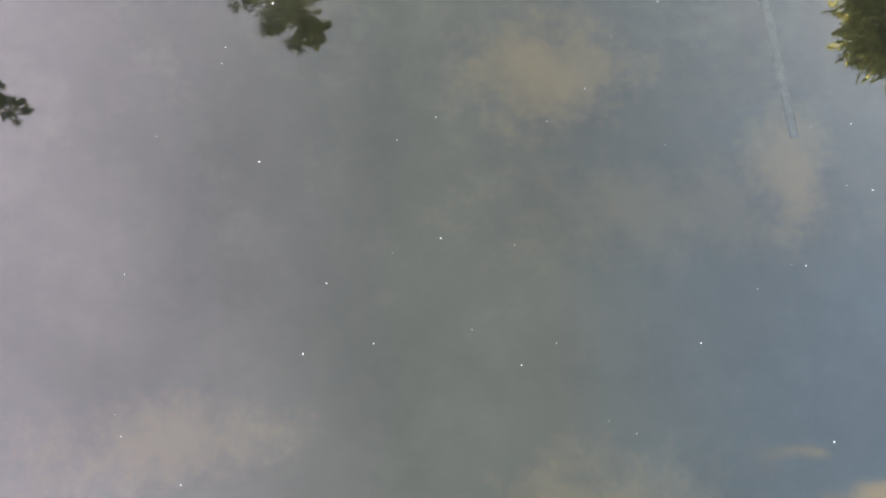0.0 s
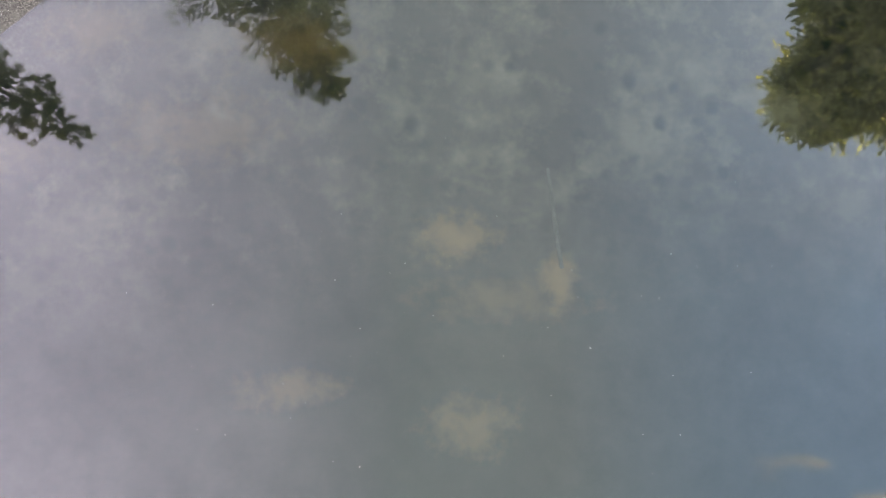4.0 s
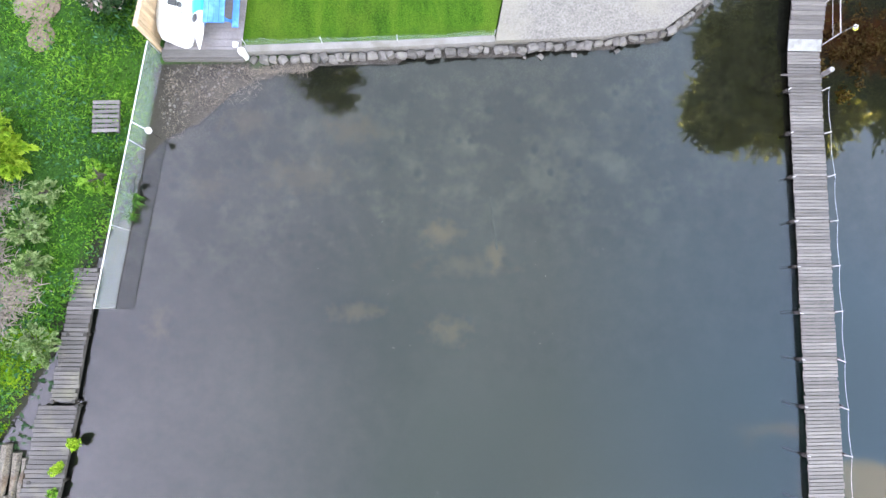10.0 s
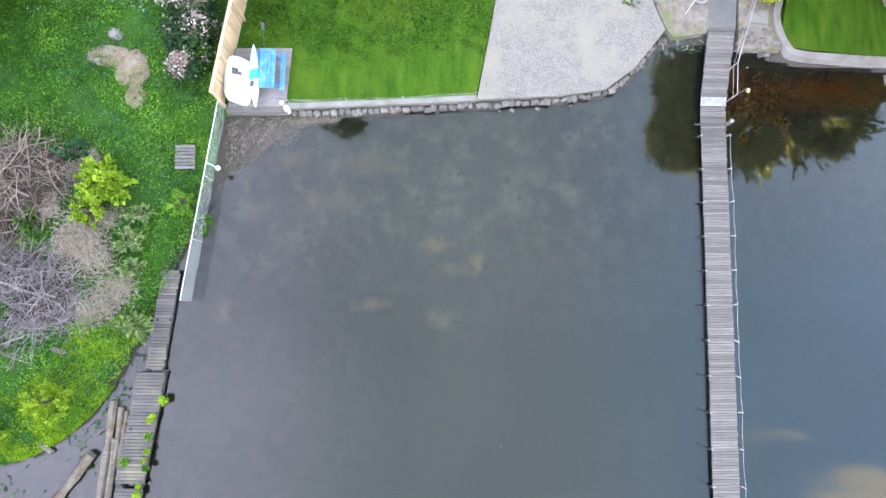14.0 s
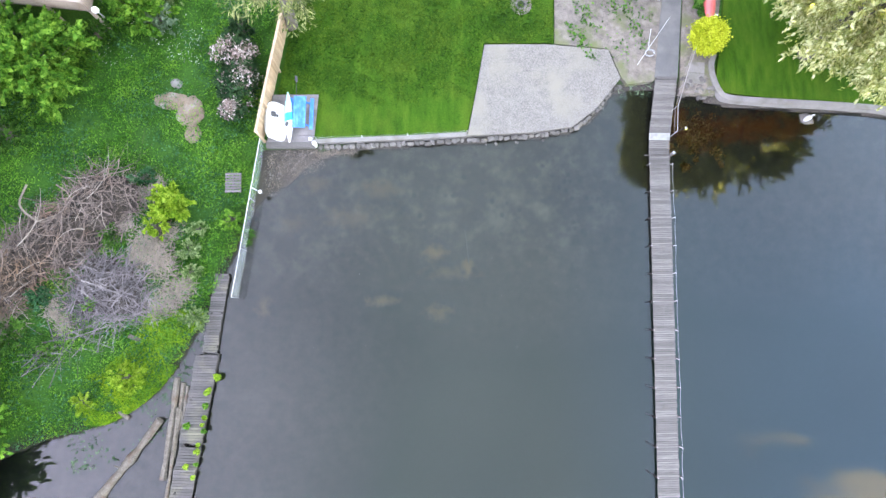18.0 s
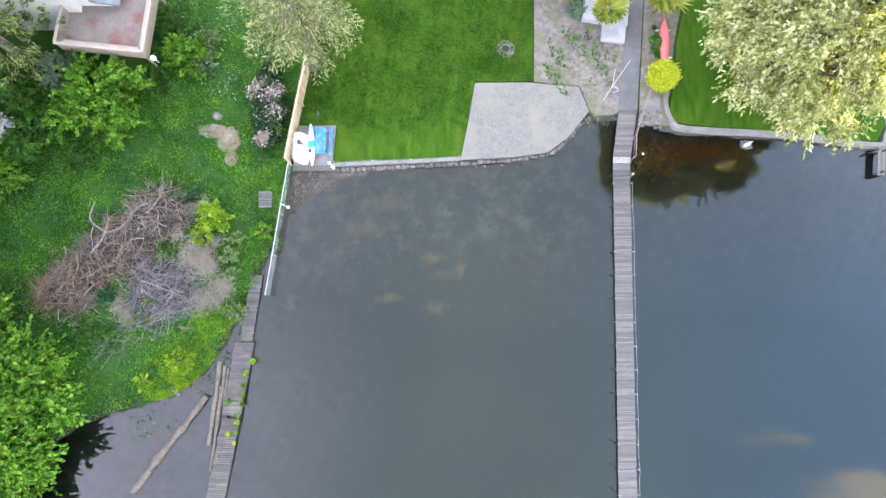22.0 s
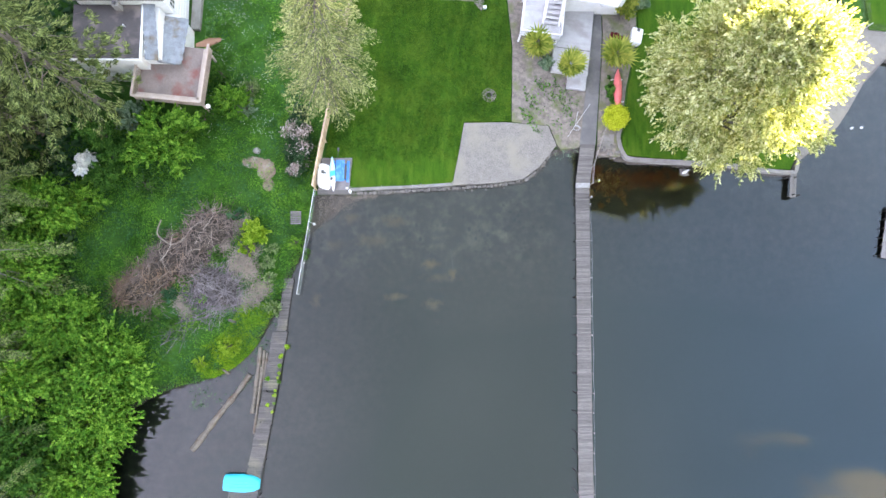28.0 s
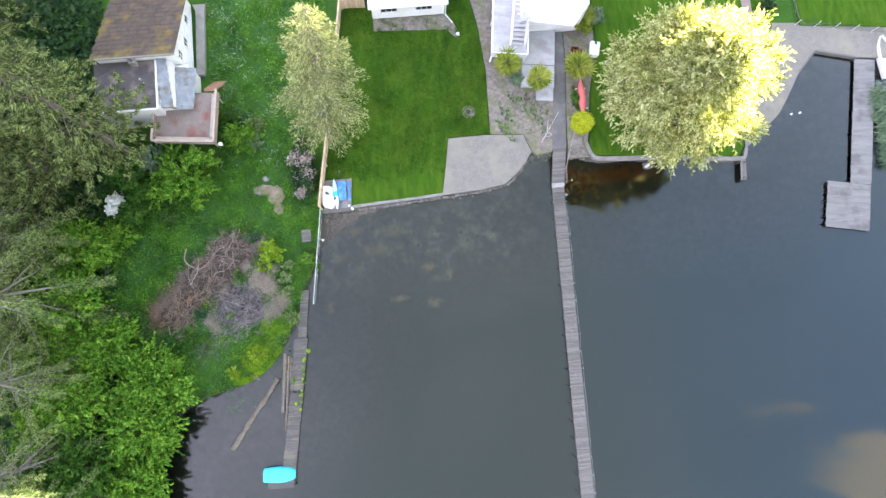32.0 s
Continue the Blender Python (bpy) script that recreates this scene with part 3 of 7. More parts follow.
def thing(name, label, category, m=None, group="", kind=""):
    ob = new(name)
    if m is not None:
        ob.matrix_world = m
    ob.empty_display_size = 0.2
    return tagged(ob, label, category, group, kind)


def add_box(bm, c, size, m=None, bevel=0.0):
    r = bmesh.ops.create_cube(bm, size=1.0)
    vs = r["verts"]
    bmesh.ops.scale(bm, vec=size, verts=vs)
    if bevel:
        es = list({e for v in vs for e in v.link_edges})
        r = bmesh.ops.bevel(bm, geom=es, offset=bevel, segments=1, affect="EDGES")
        vs = list({v for f in r["faces"] for v in f.verts} | {v for v in vs if v.is_valid})
    mat4 = Matrix.Translation(c) @ (m if m is not None else Matrix())
    bmesh.ops.transform(bm, matrix=mat4, verts=vs)
    return bm


def box(c, size, m=None, bevel=0.0):
    return add_box(bmesh.new(), c, size, m, bevel)


def add_tube(bm, pts, radii, sides=8, cap=True):
    """A tube along points with a radius for each."""
    pts = [Vector(p) for p in pts]
    rings = []
    for i, p in enumerate(pts):
        d = (pts[min(i + 1, len(pts) - 1)] - pts[max(i - 1, 0)]).normalized()
        a = d.cross(Vector((0, 0, 1)))
        if a.length < 1e-3:
            a = Vector((1, 0, 0))
        a.normalize()
        b = d.cross(a)
        r = radii[i] if isinstance(radii, (list, tuple)) else radii
        rings.append([bm.verts.new(p + r * (math.cos(t) * a + math.sin(t) * b)) for t in (2 * math.pi * k / sides for k in range(sides))])
    for q, s in zip(rings, rings[1:]):
        for k in range(sides):
            bm.faces.new((q[k], q[(k + 1) % sides], s[(k + 1) % sides], s[k]))
    if cap:
        bm.faces.new(rings[0][::-1])
        bm.faces.new(rings[-1])
    return bm


def tube(pts, radii, sides=8):
    return add_tube(bmesh.new(), pts, radii, sides)


def slab(poly, z0, z1, cuts=0):
    """A flat polygon with thickness."""
    bm = bmesh.new()
    top = [bm.verts.new((x, y, z1)) for x, y in poly]
    low = [bm.verts.new((x, y, z0)) for x, y in poly]
    bm.faces.new(top)
    bm.faces.new(low[::-1])
    for i in range(len(poly)):
        j = (i + 1) % len(poly)
        bm.faces.new((top[j], top[i], low[i], low[j]))
    bmesh.ops.recalc_face_normals(bm, faces=bm.faces)
    bmesh.ops.triangulate(bm, faces=[f for f in bm.faces if len(f.verts) > 4])
    return bm


def strip(line, width, z0, z1):
    """A band of even width along a line, its left side on the line."""
    out = []
    pts = [Vector((x, y)) for x, y in line]
    for i, p in enumerate(pts):
        d = (pts[min(i + 1, len(pts) - 1)] - pts[max(i - 1, 0)]).normalized()
        out.append(p + Vector((-d.y, d.x)) * width)
    bm = bmesh.new()
    rows = [[bm.verts.new((p.x, p.y, z0)), bm.verts.new((p.x, p.y, z1)), bm.verts.new((q.x, q.y, z1)), bm.verts.new((q.x, q.y, z0))] for p, q in zip(pts, out)]
    for a, b in zip(rows, rows[1:]):
        for k in range(4):
            bm.faces.new((a[k], b[k], b[(k + 1) % 4], a[(k + 1) % 4]))
    bm.faces.new(rows[0])
    bm.faces.new(rows[-1][::-1])
    bmesh.ops.recalc_face_normals(bm, faces=bm.faces)
    return bm


def smooth_line(pts, n=4):
    """Catmull-Rom points through a line."""
    p = [Vector(q) for q in pts]
    p = [2 * p[0] - p[1]] + p + [2 * p[-1] - p[-2]]
    out = []
    for i in range(1, len(p) - 2):
        for k in range(n):
            t = k / n
            out.append(0.5 * (2 * p[i] + (p[i + 1] - p[i - 1]) * t + (2 * p[i - 1] - 5 * p[i] + 4 * p[i + 1] - p[i + 2]) * t * t + (3 * p[i] - p[i - 1] - 3 * p[i + 1] + p[i + 2]) * t ** 3))
    out.append(p[-2])
    return [tuple(q) for q in out]


def leaves(centres, size, rng, up=0.4, long=1.6, spread=0.35):
    """Leaf blades: a folded four-cornered blade at each centre, random turn. Returns vertices and faces."""
    c = np.asarray(centres, float)
    n = len(c)
    d = rng.normal(size=(n, 3))
    d[:, 2] *= 0.5
    d /= np.linalg.norm(d, axis=1)[:, None] + 1e-9
    nrm = rng.normal(size=(n, 3)) * (1 - up)
    nrm[:, 2] += up * 2
    side = np.cross(d, nrm)
    side /= np.linalg.norm(side, axis=1)[:, None] + 1e-9
    s = size * (1 + spread * rng.normal(size=n)).clip(0.4, 1.9)[:, None]
    tip, root = c + d * s * long * 0.5, c - d * s * long * 0.5
    bend = np.cross(side, d) * s * 0.12
    a, b = c + side * s * 0.5 - bend, c - side * s * 0.5 - bend
    v = np.stack([root, a, tip, b], 1).reshape(-1, 3)
    i = np.arange(n) * 4
    f = np.concatenate([np.stack([i, i + 1, i + 2], 1), np.stack([i, i + 2, i + 3], 1)])
    return v, f


def leaf_mesh(name, v, f, material):
    me = bpy.data.meshes.new(name)
    me.vertices.add(len(v))
    me.vertices.foreach_set("co", np.ascontiguousarray(v, dtype=np.float32).ravel())
    me.loops.add(len(f) * 3)
    me.loops.foreach_set("vertex_index", np.ascontiguousarray(f, dtype=np.int32).ravel())
    me.polygons.add(len(f))
    me.polygons.foreach_set("loop_start", np.arange(len(f), dtype=np.int32) * 3)
    me.update(calc_edges=True)
    me.materials.append(material)
    return me


def crown_points(rng, n, blobs, hollow=0.55):
    """Points near the skins of several overlapping clumps."""
    b = np.asarray(blobs, float)
    w = b[:, 3] ** 2
    k = rng.choice(len(b), n, p=w / w.sum())
    d = rng.normal(size=(n, 3))
    d /= np.linalg.norm(d, axis=1)[:, None]
    r = b[k, 3] * (hollow + (1 - hollow) * rng.random(n) ** 0.5) * (1 + 0.13 * rng.normal(size=n))
    p = b[k, :3] + d * r[:, None] * np.array([1, 1, 0.8])
    return p + rng.normal(size=p.shape) * b[k, 3:4] * 0.16


def spray_crown(rng, n, blobs, length, per, size, long=2.4, hang=0.25):
    """Leafy twigs that reach out of the clumps, each set with narrow leaves."""
    p = crown_points(rng, n, blobs, 0.3)
    mid = np.asarray(blobs, float)[:, :3].mean(0)
    d = p - mid
    d /= np.linalg.norm(d, axis=1)[:, None] + 1e-9
    d += rng.normal(size=d.shape) * 0.55
    d[:, 2] -= hang
    d /= np.linalg.norm(d, axis=1)[:, None] + 1e-9
    L = length * (0.5 + 0.9 * rng.random(n))
    s = rng.random((n, per)) ** 0.8
    c = p[:, None] + d[:, None] * (s * L[:, None])[..., None] + rng.normal(size=(n, per, 3)) * (0.09 * length * (1.15 - s))[..., None]
    c[..., 2] -= 0.12 * length * s * s
    c, m = c.reshape(-1, 3), n * per
    e = np.repeat(d, per, 0) + rng.normal(size=(m, 3)) * 0.6
    e /= np.linalg.norm(e, axis=1)[:, None] + 1e-9
    side = np.cross(e, rng.normal(size=(m, 3)) * 0.7 + np.array([0, 0, 0.7]))
    side /= np.linalg.norm(side, axis=1)[:, None] + 1e-9
    k = size * (1 + 0.3 * rng.normal(size=m)).clip(0.4, 1.9)[:, None]
    v = np.stack([c - e * k * long * 0.4, c + side * k * 0.5, c + e * k * long * 0.6, c - side * k * 0.5], 1).reshape(-1, 3)
    i = np.arange(m) * 4
    return v, np.concatenate([np.stack([i, i + 1, i + 2], 1), np.stack([i, i + 2, i + 3], 1)])


# ---- the ground ----
SHORE = smooth_line([(-34, -120), (-30, -40), (-28.3, -22), (-27.6, -16), (-26.0, -12), (-23.4, -9.6), (-20.6, -8.3), (-17.0, -7.4), (-14.8, -6.0), (-13.3, -4.2),
                     (-12.0, -1.6), (-10.9, 0.8), (-10.0, 3.0), (-8.9, 5.5), (-7.2, 6.65), (-5.4, 8.1), (-2.9, 8.72), (0, 8.98), (3.8, 9.22), (8.0, 9.52), (10.6, 9.9),
                     (12.3, 11.1), (13.5, 12.4), (15.5, 12.7), (18.6, 12.4), (19.9, 11.8), (23.2, 11.5), (29.8, 11.1), (33.0, 10.6), (36.3, 10.3), (37.2, 11.8), (38.9, 13.1), (41.4, 15.4),
                     (42.6, 17.0), (44.3, 19.6), (46.6, 21.9), (51.0, 20.9), (58, 20.0), (75, 16), (130, 10), (400, -30)], 4)


def shore_distance(x, y):
    """Signed distance to the waterline: positive on land."""
    p = np.array(SHORE)
    best = np.full(x.shape, 1e9)
    sign = np.ones(x.shape)
    for a, b in zip(p[:-1], p[1:]):
        ab = b - a
        t = np.clip(((x - a[0]) * ab[0] + (y - a[1]) * ab[1]) / (ab @ ab), 0, 1)
        dx, dy = x - a[0] - t * ab[0], y - a[1] - t * ab[1]
        d = dx * dx + dy * dy
        cr = ab[0] * (y - a[1]) - ab[1] * (x - a[0])
        m = d < best
        best = np.where(m, d, best)
        sign = np.where(m, np.sign(cr), sign)
    return np.sqrt(best) * sign


def wobble(x, y):
    return 0.5 * np.sin(x * 1.7 + 2.1 * np.sin(y * 0.9)) * np.cos(y * 1.3 + 1.7 * np.sin(x * 0.6)) + 0.5 * np.sin(x * 4.1 + y * 2.3) * np.sin(y * 3.7 - x * 1.1)


def ground_height(x, y):
    d = shore_distance(x, y)
    land = 0.05 + 0.33 * (1 - np.exp(-np.maximum(d, 0) / 1.3)) + 0.035 * wobble(x, y) * np.clip(d, 0, 1)
    # the meadow rises gently to the house, and hills close the far shores
    land += np.clip((-x - 12) / 20, 0, 1) * np.clip((y - 6) / 20, 0, 1) * 0.5
    corner = (x > -8.95) & (x < -5.25) & (y < 8.95)
    land = np.where(corner, np.minimum(land, 0.085 + 0.02 * wobble(x * 1.3, y * 1.3)), land)
    bed = -0.04 - 0.075 * np.maximum(-d, 0) ** 0.95
    bed = np.maximum(bed, -1.9) + 0.015 * np.sin(x * 0.7 + 1.3 * np.sin(y * 0.4)) * np.cos(y * 0.6 + np.sin(x * 0.5)) * np.clip(-d / 2, 0, 1)
    return np.where(d > 0, land, bed)


xs = np.concatenate([[-900, -500, -300, -180, -120, -90], np.arange(-70, -34, 1.2), np.arange(-34, 56, 0.3), np.arange(56, 80, 1.5), [90, 120, 180, 300, 500, 900]])
ys = np.concatenate([[-900, -500, -300, -180, -110, -70], np.arange(-50, -24, 1.2), np.arange(-24, 34, 0.3), np.arange(34, 60, 1.5), [70, 90, 120, 180, 300, 500, 900]])
gx, gy = np.meshgrid(xs, ys)
gz = ground_height(gx, gy)
nx = len(xs)
gi = (np.arange(len(ys) - 1)[:, None] * nx + np.arange(nx - 1)[None]).ravel()
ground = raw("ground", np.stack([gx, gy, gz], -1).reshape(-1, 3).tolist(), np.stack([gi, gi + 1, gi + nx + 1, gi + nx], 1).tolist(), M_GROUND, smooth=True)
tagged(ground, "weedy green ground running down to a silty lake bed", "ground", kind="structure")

bm = bmesh.new()
bmesh.ops.create_grid(bm, x_segments=6, y_segments=6, size=900)
water = part("water", bm, M_WATER)
tagged(water, "still grey-blue lake water with faint reflections", "water", kind="structure")


def zone(name, poly, z0, z1, material, label, category):
    return tagged(part(name, slab(poly, z0, z1), material), label, category, kind="structure")


LAWN = [(-5.55, 9.3), (3.85, 9.65), (4.5, 12.6), (5.05, 15.6), (9.5, 15.65), (9.65, 19.5), (9.75, 23), (9.4, 28), (8.6, 33), (8.2, 40), (-3.5, 40), (-4.6, 30.5), (-5.6, 25), (-6.9, 17.4), (-7.75, 12.2), (-5.5, 12.15)]
zone("lawn", LAWN, 0.0, 0.56, M_LAWN, "mown green lawn with paler patches", "lawn")
zone("lawn", [(20.3, 12.35), (23.3, 12.0), (29.9, 11.55), (33.0, 11.1), (36.0, 10.85), (36.7, 12), (36.9, 14), (38.0, 18), (40.2, 21.5), (42.2, 25.2), (42.0, 40), (22.6, 40), (22.2, 24), (20.9, 19), (20.4, 15.5), (19.95, 13.4)],
     0.0, 0.55, M_LAWN, "mown green lawn behind a low shore wall", "lawn")
zone("lawn", [(45.4, 25.0), (62, 23.4), (90, 20), (90, 40), (44.9, 40)], 0.0, 0.6, M_LAWN, "bright green lawn behind a low fence", "lawn")
GRAVEL = [(3.9, 9.55), (8.0, 9.75), (10.5, 10.1), (12.05, 11.25), (13.1, 12.5), (13.75, 13.3), (13.4, 14.2), (13.05, 15.2), (9.0, 15.55), (5.1, 15.5), (4.55, 12.6)]
zone("gravel_beach", GRAVEL, 0.0, 0.535, M_GRAVEL, "pale grey gravel beach patch beside the lawn", "gravel")
zone("garden_bed", [(9.6, 15.6), (13.1, 15.25), (13.8, 13.35), (14.2, 12.9), (15.8, 13.1), (16.25, 13.4), (16.9, 19.5), (17.1, 26), (16.9, 40), (8.35, 40), (8.75, 33), (9.55, 28), (9.9, 23), (9.75, 19.5)], 0.0, 0.5, M_CHIPS,
     "brown bark and gravel bed with weeds", "garden bed")
zone("path", [(15.95, 13.35), (17.45, 13.35), (17.75, 16), (18.15, 19.5), (18.6, 24), (18.9, 40), (17.1, 40), (17.0, 24), (16.9, 19.5), (16.35, 16)], 0.0, 0.525, M_ASPHALT, "worn grey asphalt garden path", "path")
zone("garden_bed", [(17.55, 12.35), (19.85, 12.25), (19.55, 13.6), (20.1, 15.5), (20.7, 19), (22.0, 24), (22.4, 40), (19.0, 40), (18.7, 24), (18.25, 19.5), (17.85, 16)], 0.0, 0.51, M_CHIPS, "brown bark bed beside the path", "garden bed")
zone("beach", [(36.9, 11.6), (38.8, 13.0), (41.3, 15.2), (42.5, 16.8), (44.2, 19.4), (46.5, 21.9), (51.0, 20.9), (58, 20.0), (70, 17.2), (70, 23.0), (62, 23.6), (45.3, 25.3), (42.1, 25.6), (40.3, 21.7), (38.1, 18.2), (37.0, 14.0)],
     -0.3, 0.45, M_GRAVEL, "pale sandy gravel at the cove", "beach")

for quad in ([(17.9, 13.0), (19.12, 12.9), (19.2, 13.58), (18.1, 13.66)], [(18.12, 13.7), (19.2, 13.62), (19.28, 14.36), (18.32, 14.4)]):
    tagged(part("paving_slab", slab(quad, 0.49, 0.55), M_CONCRETE), "grey concrete paving slab beside the gangway", "paving slab", "slabs beside the gangway")

# added ridge, never in view: keeps the low sun off the ground
def ridge(name, centre, direction, length, height, depth, seed, label):
    rng = np.random.default_rng(seed)
    n, k = 220, 9
    t = np.linspace(-0.5, 0.5, n)
    u = np.linspace(0, 1, k)
    d = np.array(direction) / np.hypot(*direction)
    o = np.array((-d[1], d[0]))
    h = height(t * length) + np.convolve(rng.normal(size=n + 8), np.ones(5) / 5, "same")[4:-4] * 0.8
    v, f = [], []
    for i in range(n):
        for j in range(k):
            p = np.array(centre) + d * t[i] * length + o * (u[j] - 0.5) * depth
            v.append((p[0], p[1], max(0.3, h[i] * math.sin(math.pi * (0.04 + 0.92 * u[j])) ** 0.6 + rng.normal() * 0.3) if 0 < j < k - 1 else 0.0))
    for i in range(n - 1):
        for j in range(k - 1):
            a = i * k + j
            f.append((a, a + 1, a + k + 1, a + k))
    return tagged(raw(name, v, f, F_FIR), label, "hill", kind="structure")


SUN_RIDGE = np.array((-5.0, 16.0)) + 150 * np.array((math.sin(SUN_AZ), math.cos(SUN_AZ)))
SUN_RIDGE_A, SUN_RIDGE_P = SUN_RIDGE @ (math.sin(SUN_AZ), math.cos(SUN_AZ)), SUN_RIDGE @ (-math.cos(SUN_AZ), math.sin(SUN_AZ))


def crest(p):
    """Skyline of the added sun blocker, with gaps cut towards the maple and the spruce."""
    g = np.interp(p + SUN_RIDGE_P, [-60, -7.5, -6.3, -5.3, 3.6, 4.6, 7, 12, 16, 16.6, 18.8, 19.6, 60], [26, 22, 6, 2.8, 2.8, 12, 36, 40, 40, 14.5, 14.5, 40, 44])
    return g + SUN_RIDGE_A * math.tan(SUN_EL)


ridge("sun_block_ridge", SUN_RIDGE, (-math.cos(SUN_AZ), math.sin(SUN_AZ)), 420, crest, 40, 5, "unseen ridge added to keep the low sun off the ground")


# ---- docks ----
def lerp2(a, b, t):
    return (a[0] + (b[0] - a[0]) * t, a[1] + (b[1] - a[1]) * t)


def plank_mesh(length, width, thick, material, name="plank"):
    bm = box((0, 0, 0), (length, width, thick), bevel=0.006)
    me = bpy.data.meshes.new(name)
    bm.to_mesh(me)
    bm.free()
    me.materials.append(material)
    return me


def plank_run(parent, a_l, a_r, b_l, b_r, z0, z1, pitch, material, rng, ragged=0.02, gap=0.02, missing=(), thick=0.04):
    """Planks laid across a run from the edge a to the edge b."""
    ca, cb = lerp2(a_l, a_r, 0.5), lerp2(b_l, b_r, 0.5)
    length = math.dist(ca, cb)
    n = max(1, round(length / pitch))
    wa, wb = math.dist(a_l, a_r), math.dist(b_l, b_r)
    meshes = [plank_mesh((wa + wb) / 2 * k, pitch - gap, thick, material) for k in (0.985, 1.0, 1.015)]
    ang = math.degrees(math.atan2(a_r[1] - a_l[1] + b_r[1] - b_l[1], a_r[0] - a_l[0] + b_r[0] - b_l[0]))
    for i in range(n):
        if i in missing:
            continue
        t = (i + 0.5) / n
        c = lerp2(ca, cb, t)
        piece("plank", meshes[int(rng.integers(3))], pose(c[0] + rng.normal() * ragged * 0.5, c[1], z0 + (z1 - z0) * t - thick / 2 + rng.normal() * 0.004, 0, rng.normal() * 0.3, ang + rng.normal() * 0.35), parent)


def right_dock():
    """The long walkway out over the water."""
    rng = np.random.default_rng(11)
    d = thing("dock", "long narrow weathered grey plank dock with rope rail", "dock")
    al, ar, bl, br = (15.47, 9.3), (16.76, 9.28), (14.66, -13.0), (15.98, -13.0)
    cl, cr = (14.25, -26.9), (15.6, -26.9)
    plank_run(d, al, ar, bl, br, 0.22, 0.22, 0.128, M_PLANK, rng)
    plank_run(d, bl, br, cl, cr, 0.22, 0.22, 0.128, M_PLANK, rng)
    for a, b in ((lerp2(al, ar, 0.12), lerp2(cl, cr, 0.12)), (lerp2(al, ar, 0.5), lerp2(cl, cr, 0.5)), (lerp2(al, ar, 0.88), lerp2(cl, cr, 0.88))):
        n = 3
        for i in range(n):
            p, q = lerp2(a, b, i / n), lerp2(a, b, (i + 0.995) / n)
            part("stringer", tube([(p[0], p[1], 0.11), (q[0], q[1], 0.11)], 0.07, 4), M_TIMBER, d)
    n = 21
    tops = []
    for i in range(n):
        t = (i + 0.9) / n
        l, r = lerp2(al, cl, t), lerp2(ar, cr, t)
        gz0 = -1.7
        for side, p, s in (("l", l, -1), ("r", r, 1)):
            h = 0.56 if s > 0 else 0.36
            lean = 0.02 * rng.normal()
            post = part("post", tube([(p[0] + s * 0.07, p[1], gz0), (p[0] + s * 0.07, p[1], 0.2)], 0.06, 7), M_TIMBER, d)
            part("rail_post", tube([(p[0] + s * 0.03, p[1], 0.1), (p[0] + s * 0.04 + lean, p[1] + 0.03 * rng.normal(), h)], 0.02, 6), M_OFFWHITE, post, "thin white rail post")
            if s > 0:
                tops.append((p[0] + s * 0.04 + lean, p[1], h - 0.03))
        part("crossbeam", box((0.5 * (l[0] + r[0]), l[1], 0.02), (1.5, 0.12, 0.12)), M_TIMBER, d)
    for a, b in zip(tops, tops[1:]):
        mid = tuple((u + v) / 2 - (0.07 if j == 2 else 0) for j, (u, v) in enumerate(zip(a, b)))
        part("rope", tube(smooth_line([a, mid, b], 3), 0.006, 5), M_ROPE, d, "sagging pale rope")
    return d


def gangway():
    rng = np.random.default_rng(12)
    g = thing("gangway", "grey plank gangway with pale metal lip and handrail", "gangway")
    plank_run(g, (15.5, 9.75), (16.76, 9.72), (15.97, 13.38), (17.45, 13.38), 0.36, 0.6, 0.19, M_PLANK, rng, gap=0.007)
    part("threshold", box((16.12, 9.52, 0.31), (1.34, 0.46, 0.03), pose(0, 0, 0, 12, 0, -1), 0.008), M_PLATE, g, "pale metal landing plate")
    for x0, x1 in ((15.5, 16.05), (16.6, 17.35)):
        part("stringer", tube([(x0 + 0.08, 9.5, 0.22), (x1, 13.3, 0.46)], 0.09, 4), M_TIMBER, g)
    rail_pts = [(16.85, 9.55), (17.0, 11.2), (17.5, 12.6), (18.0, 14.0), (18.6, 15.4)]
    for x, y in rail_pts:
        part("rail_post", tube([(x, y, 0.2), (x, y, 1.27)], 0.026, 8), M_RAIL, g, "weathered post")
    for h in (0.85, 1.25):
        part("rail", tube([(x, y, h) for x, y in rail_pts], 0.012 if h < 1.0 else 0.026, 6), M_RAIL, g, "weathered pale rail")
    return g


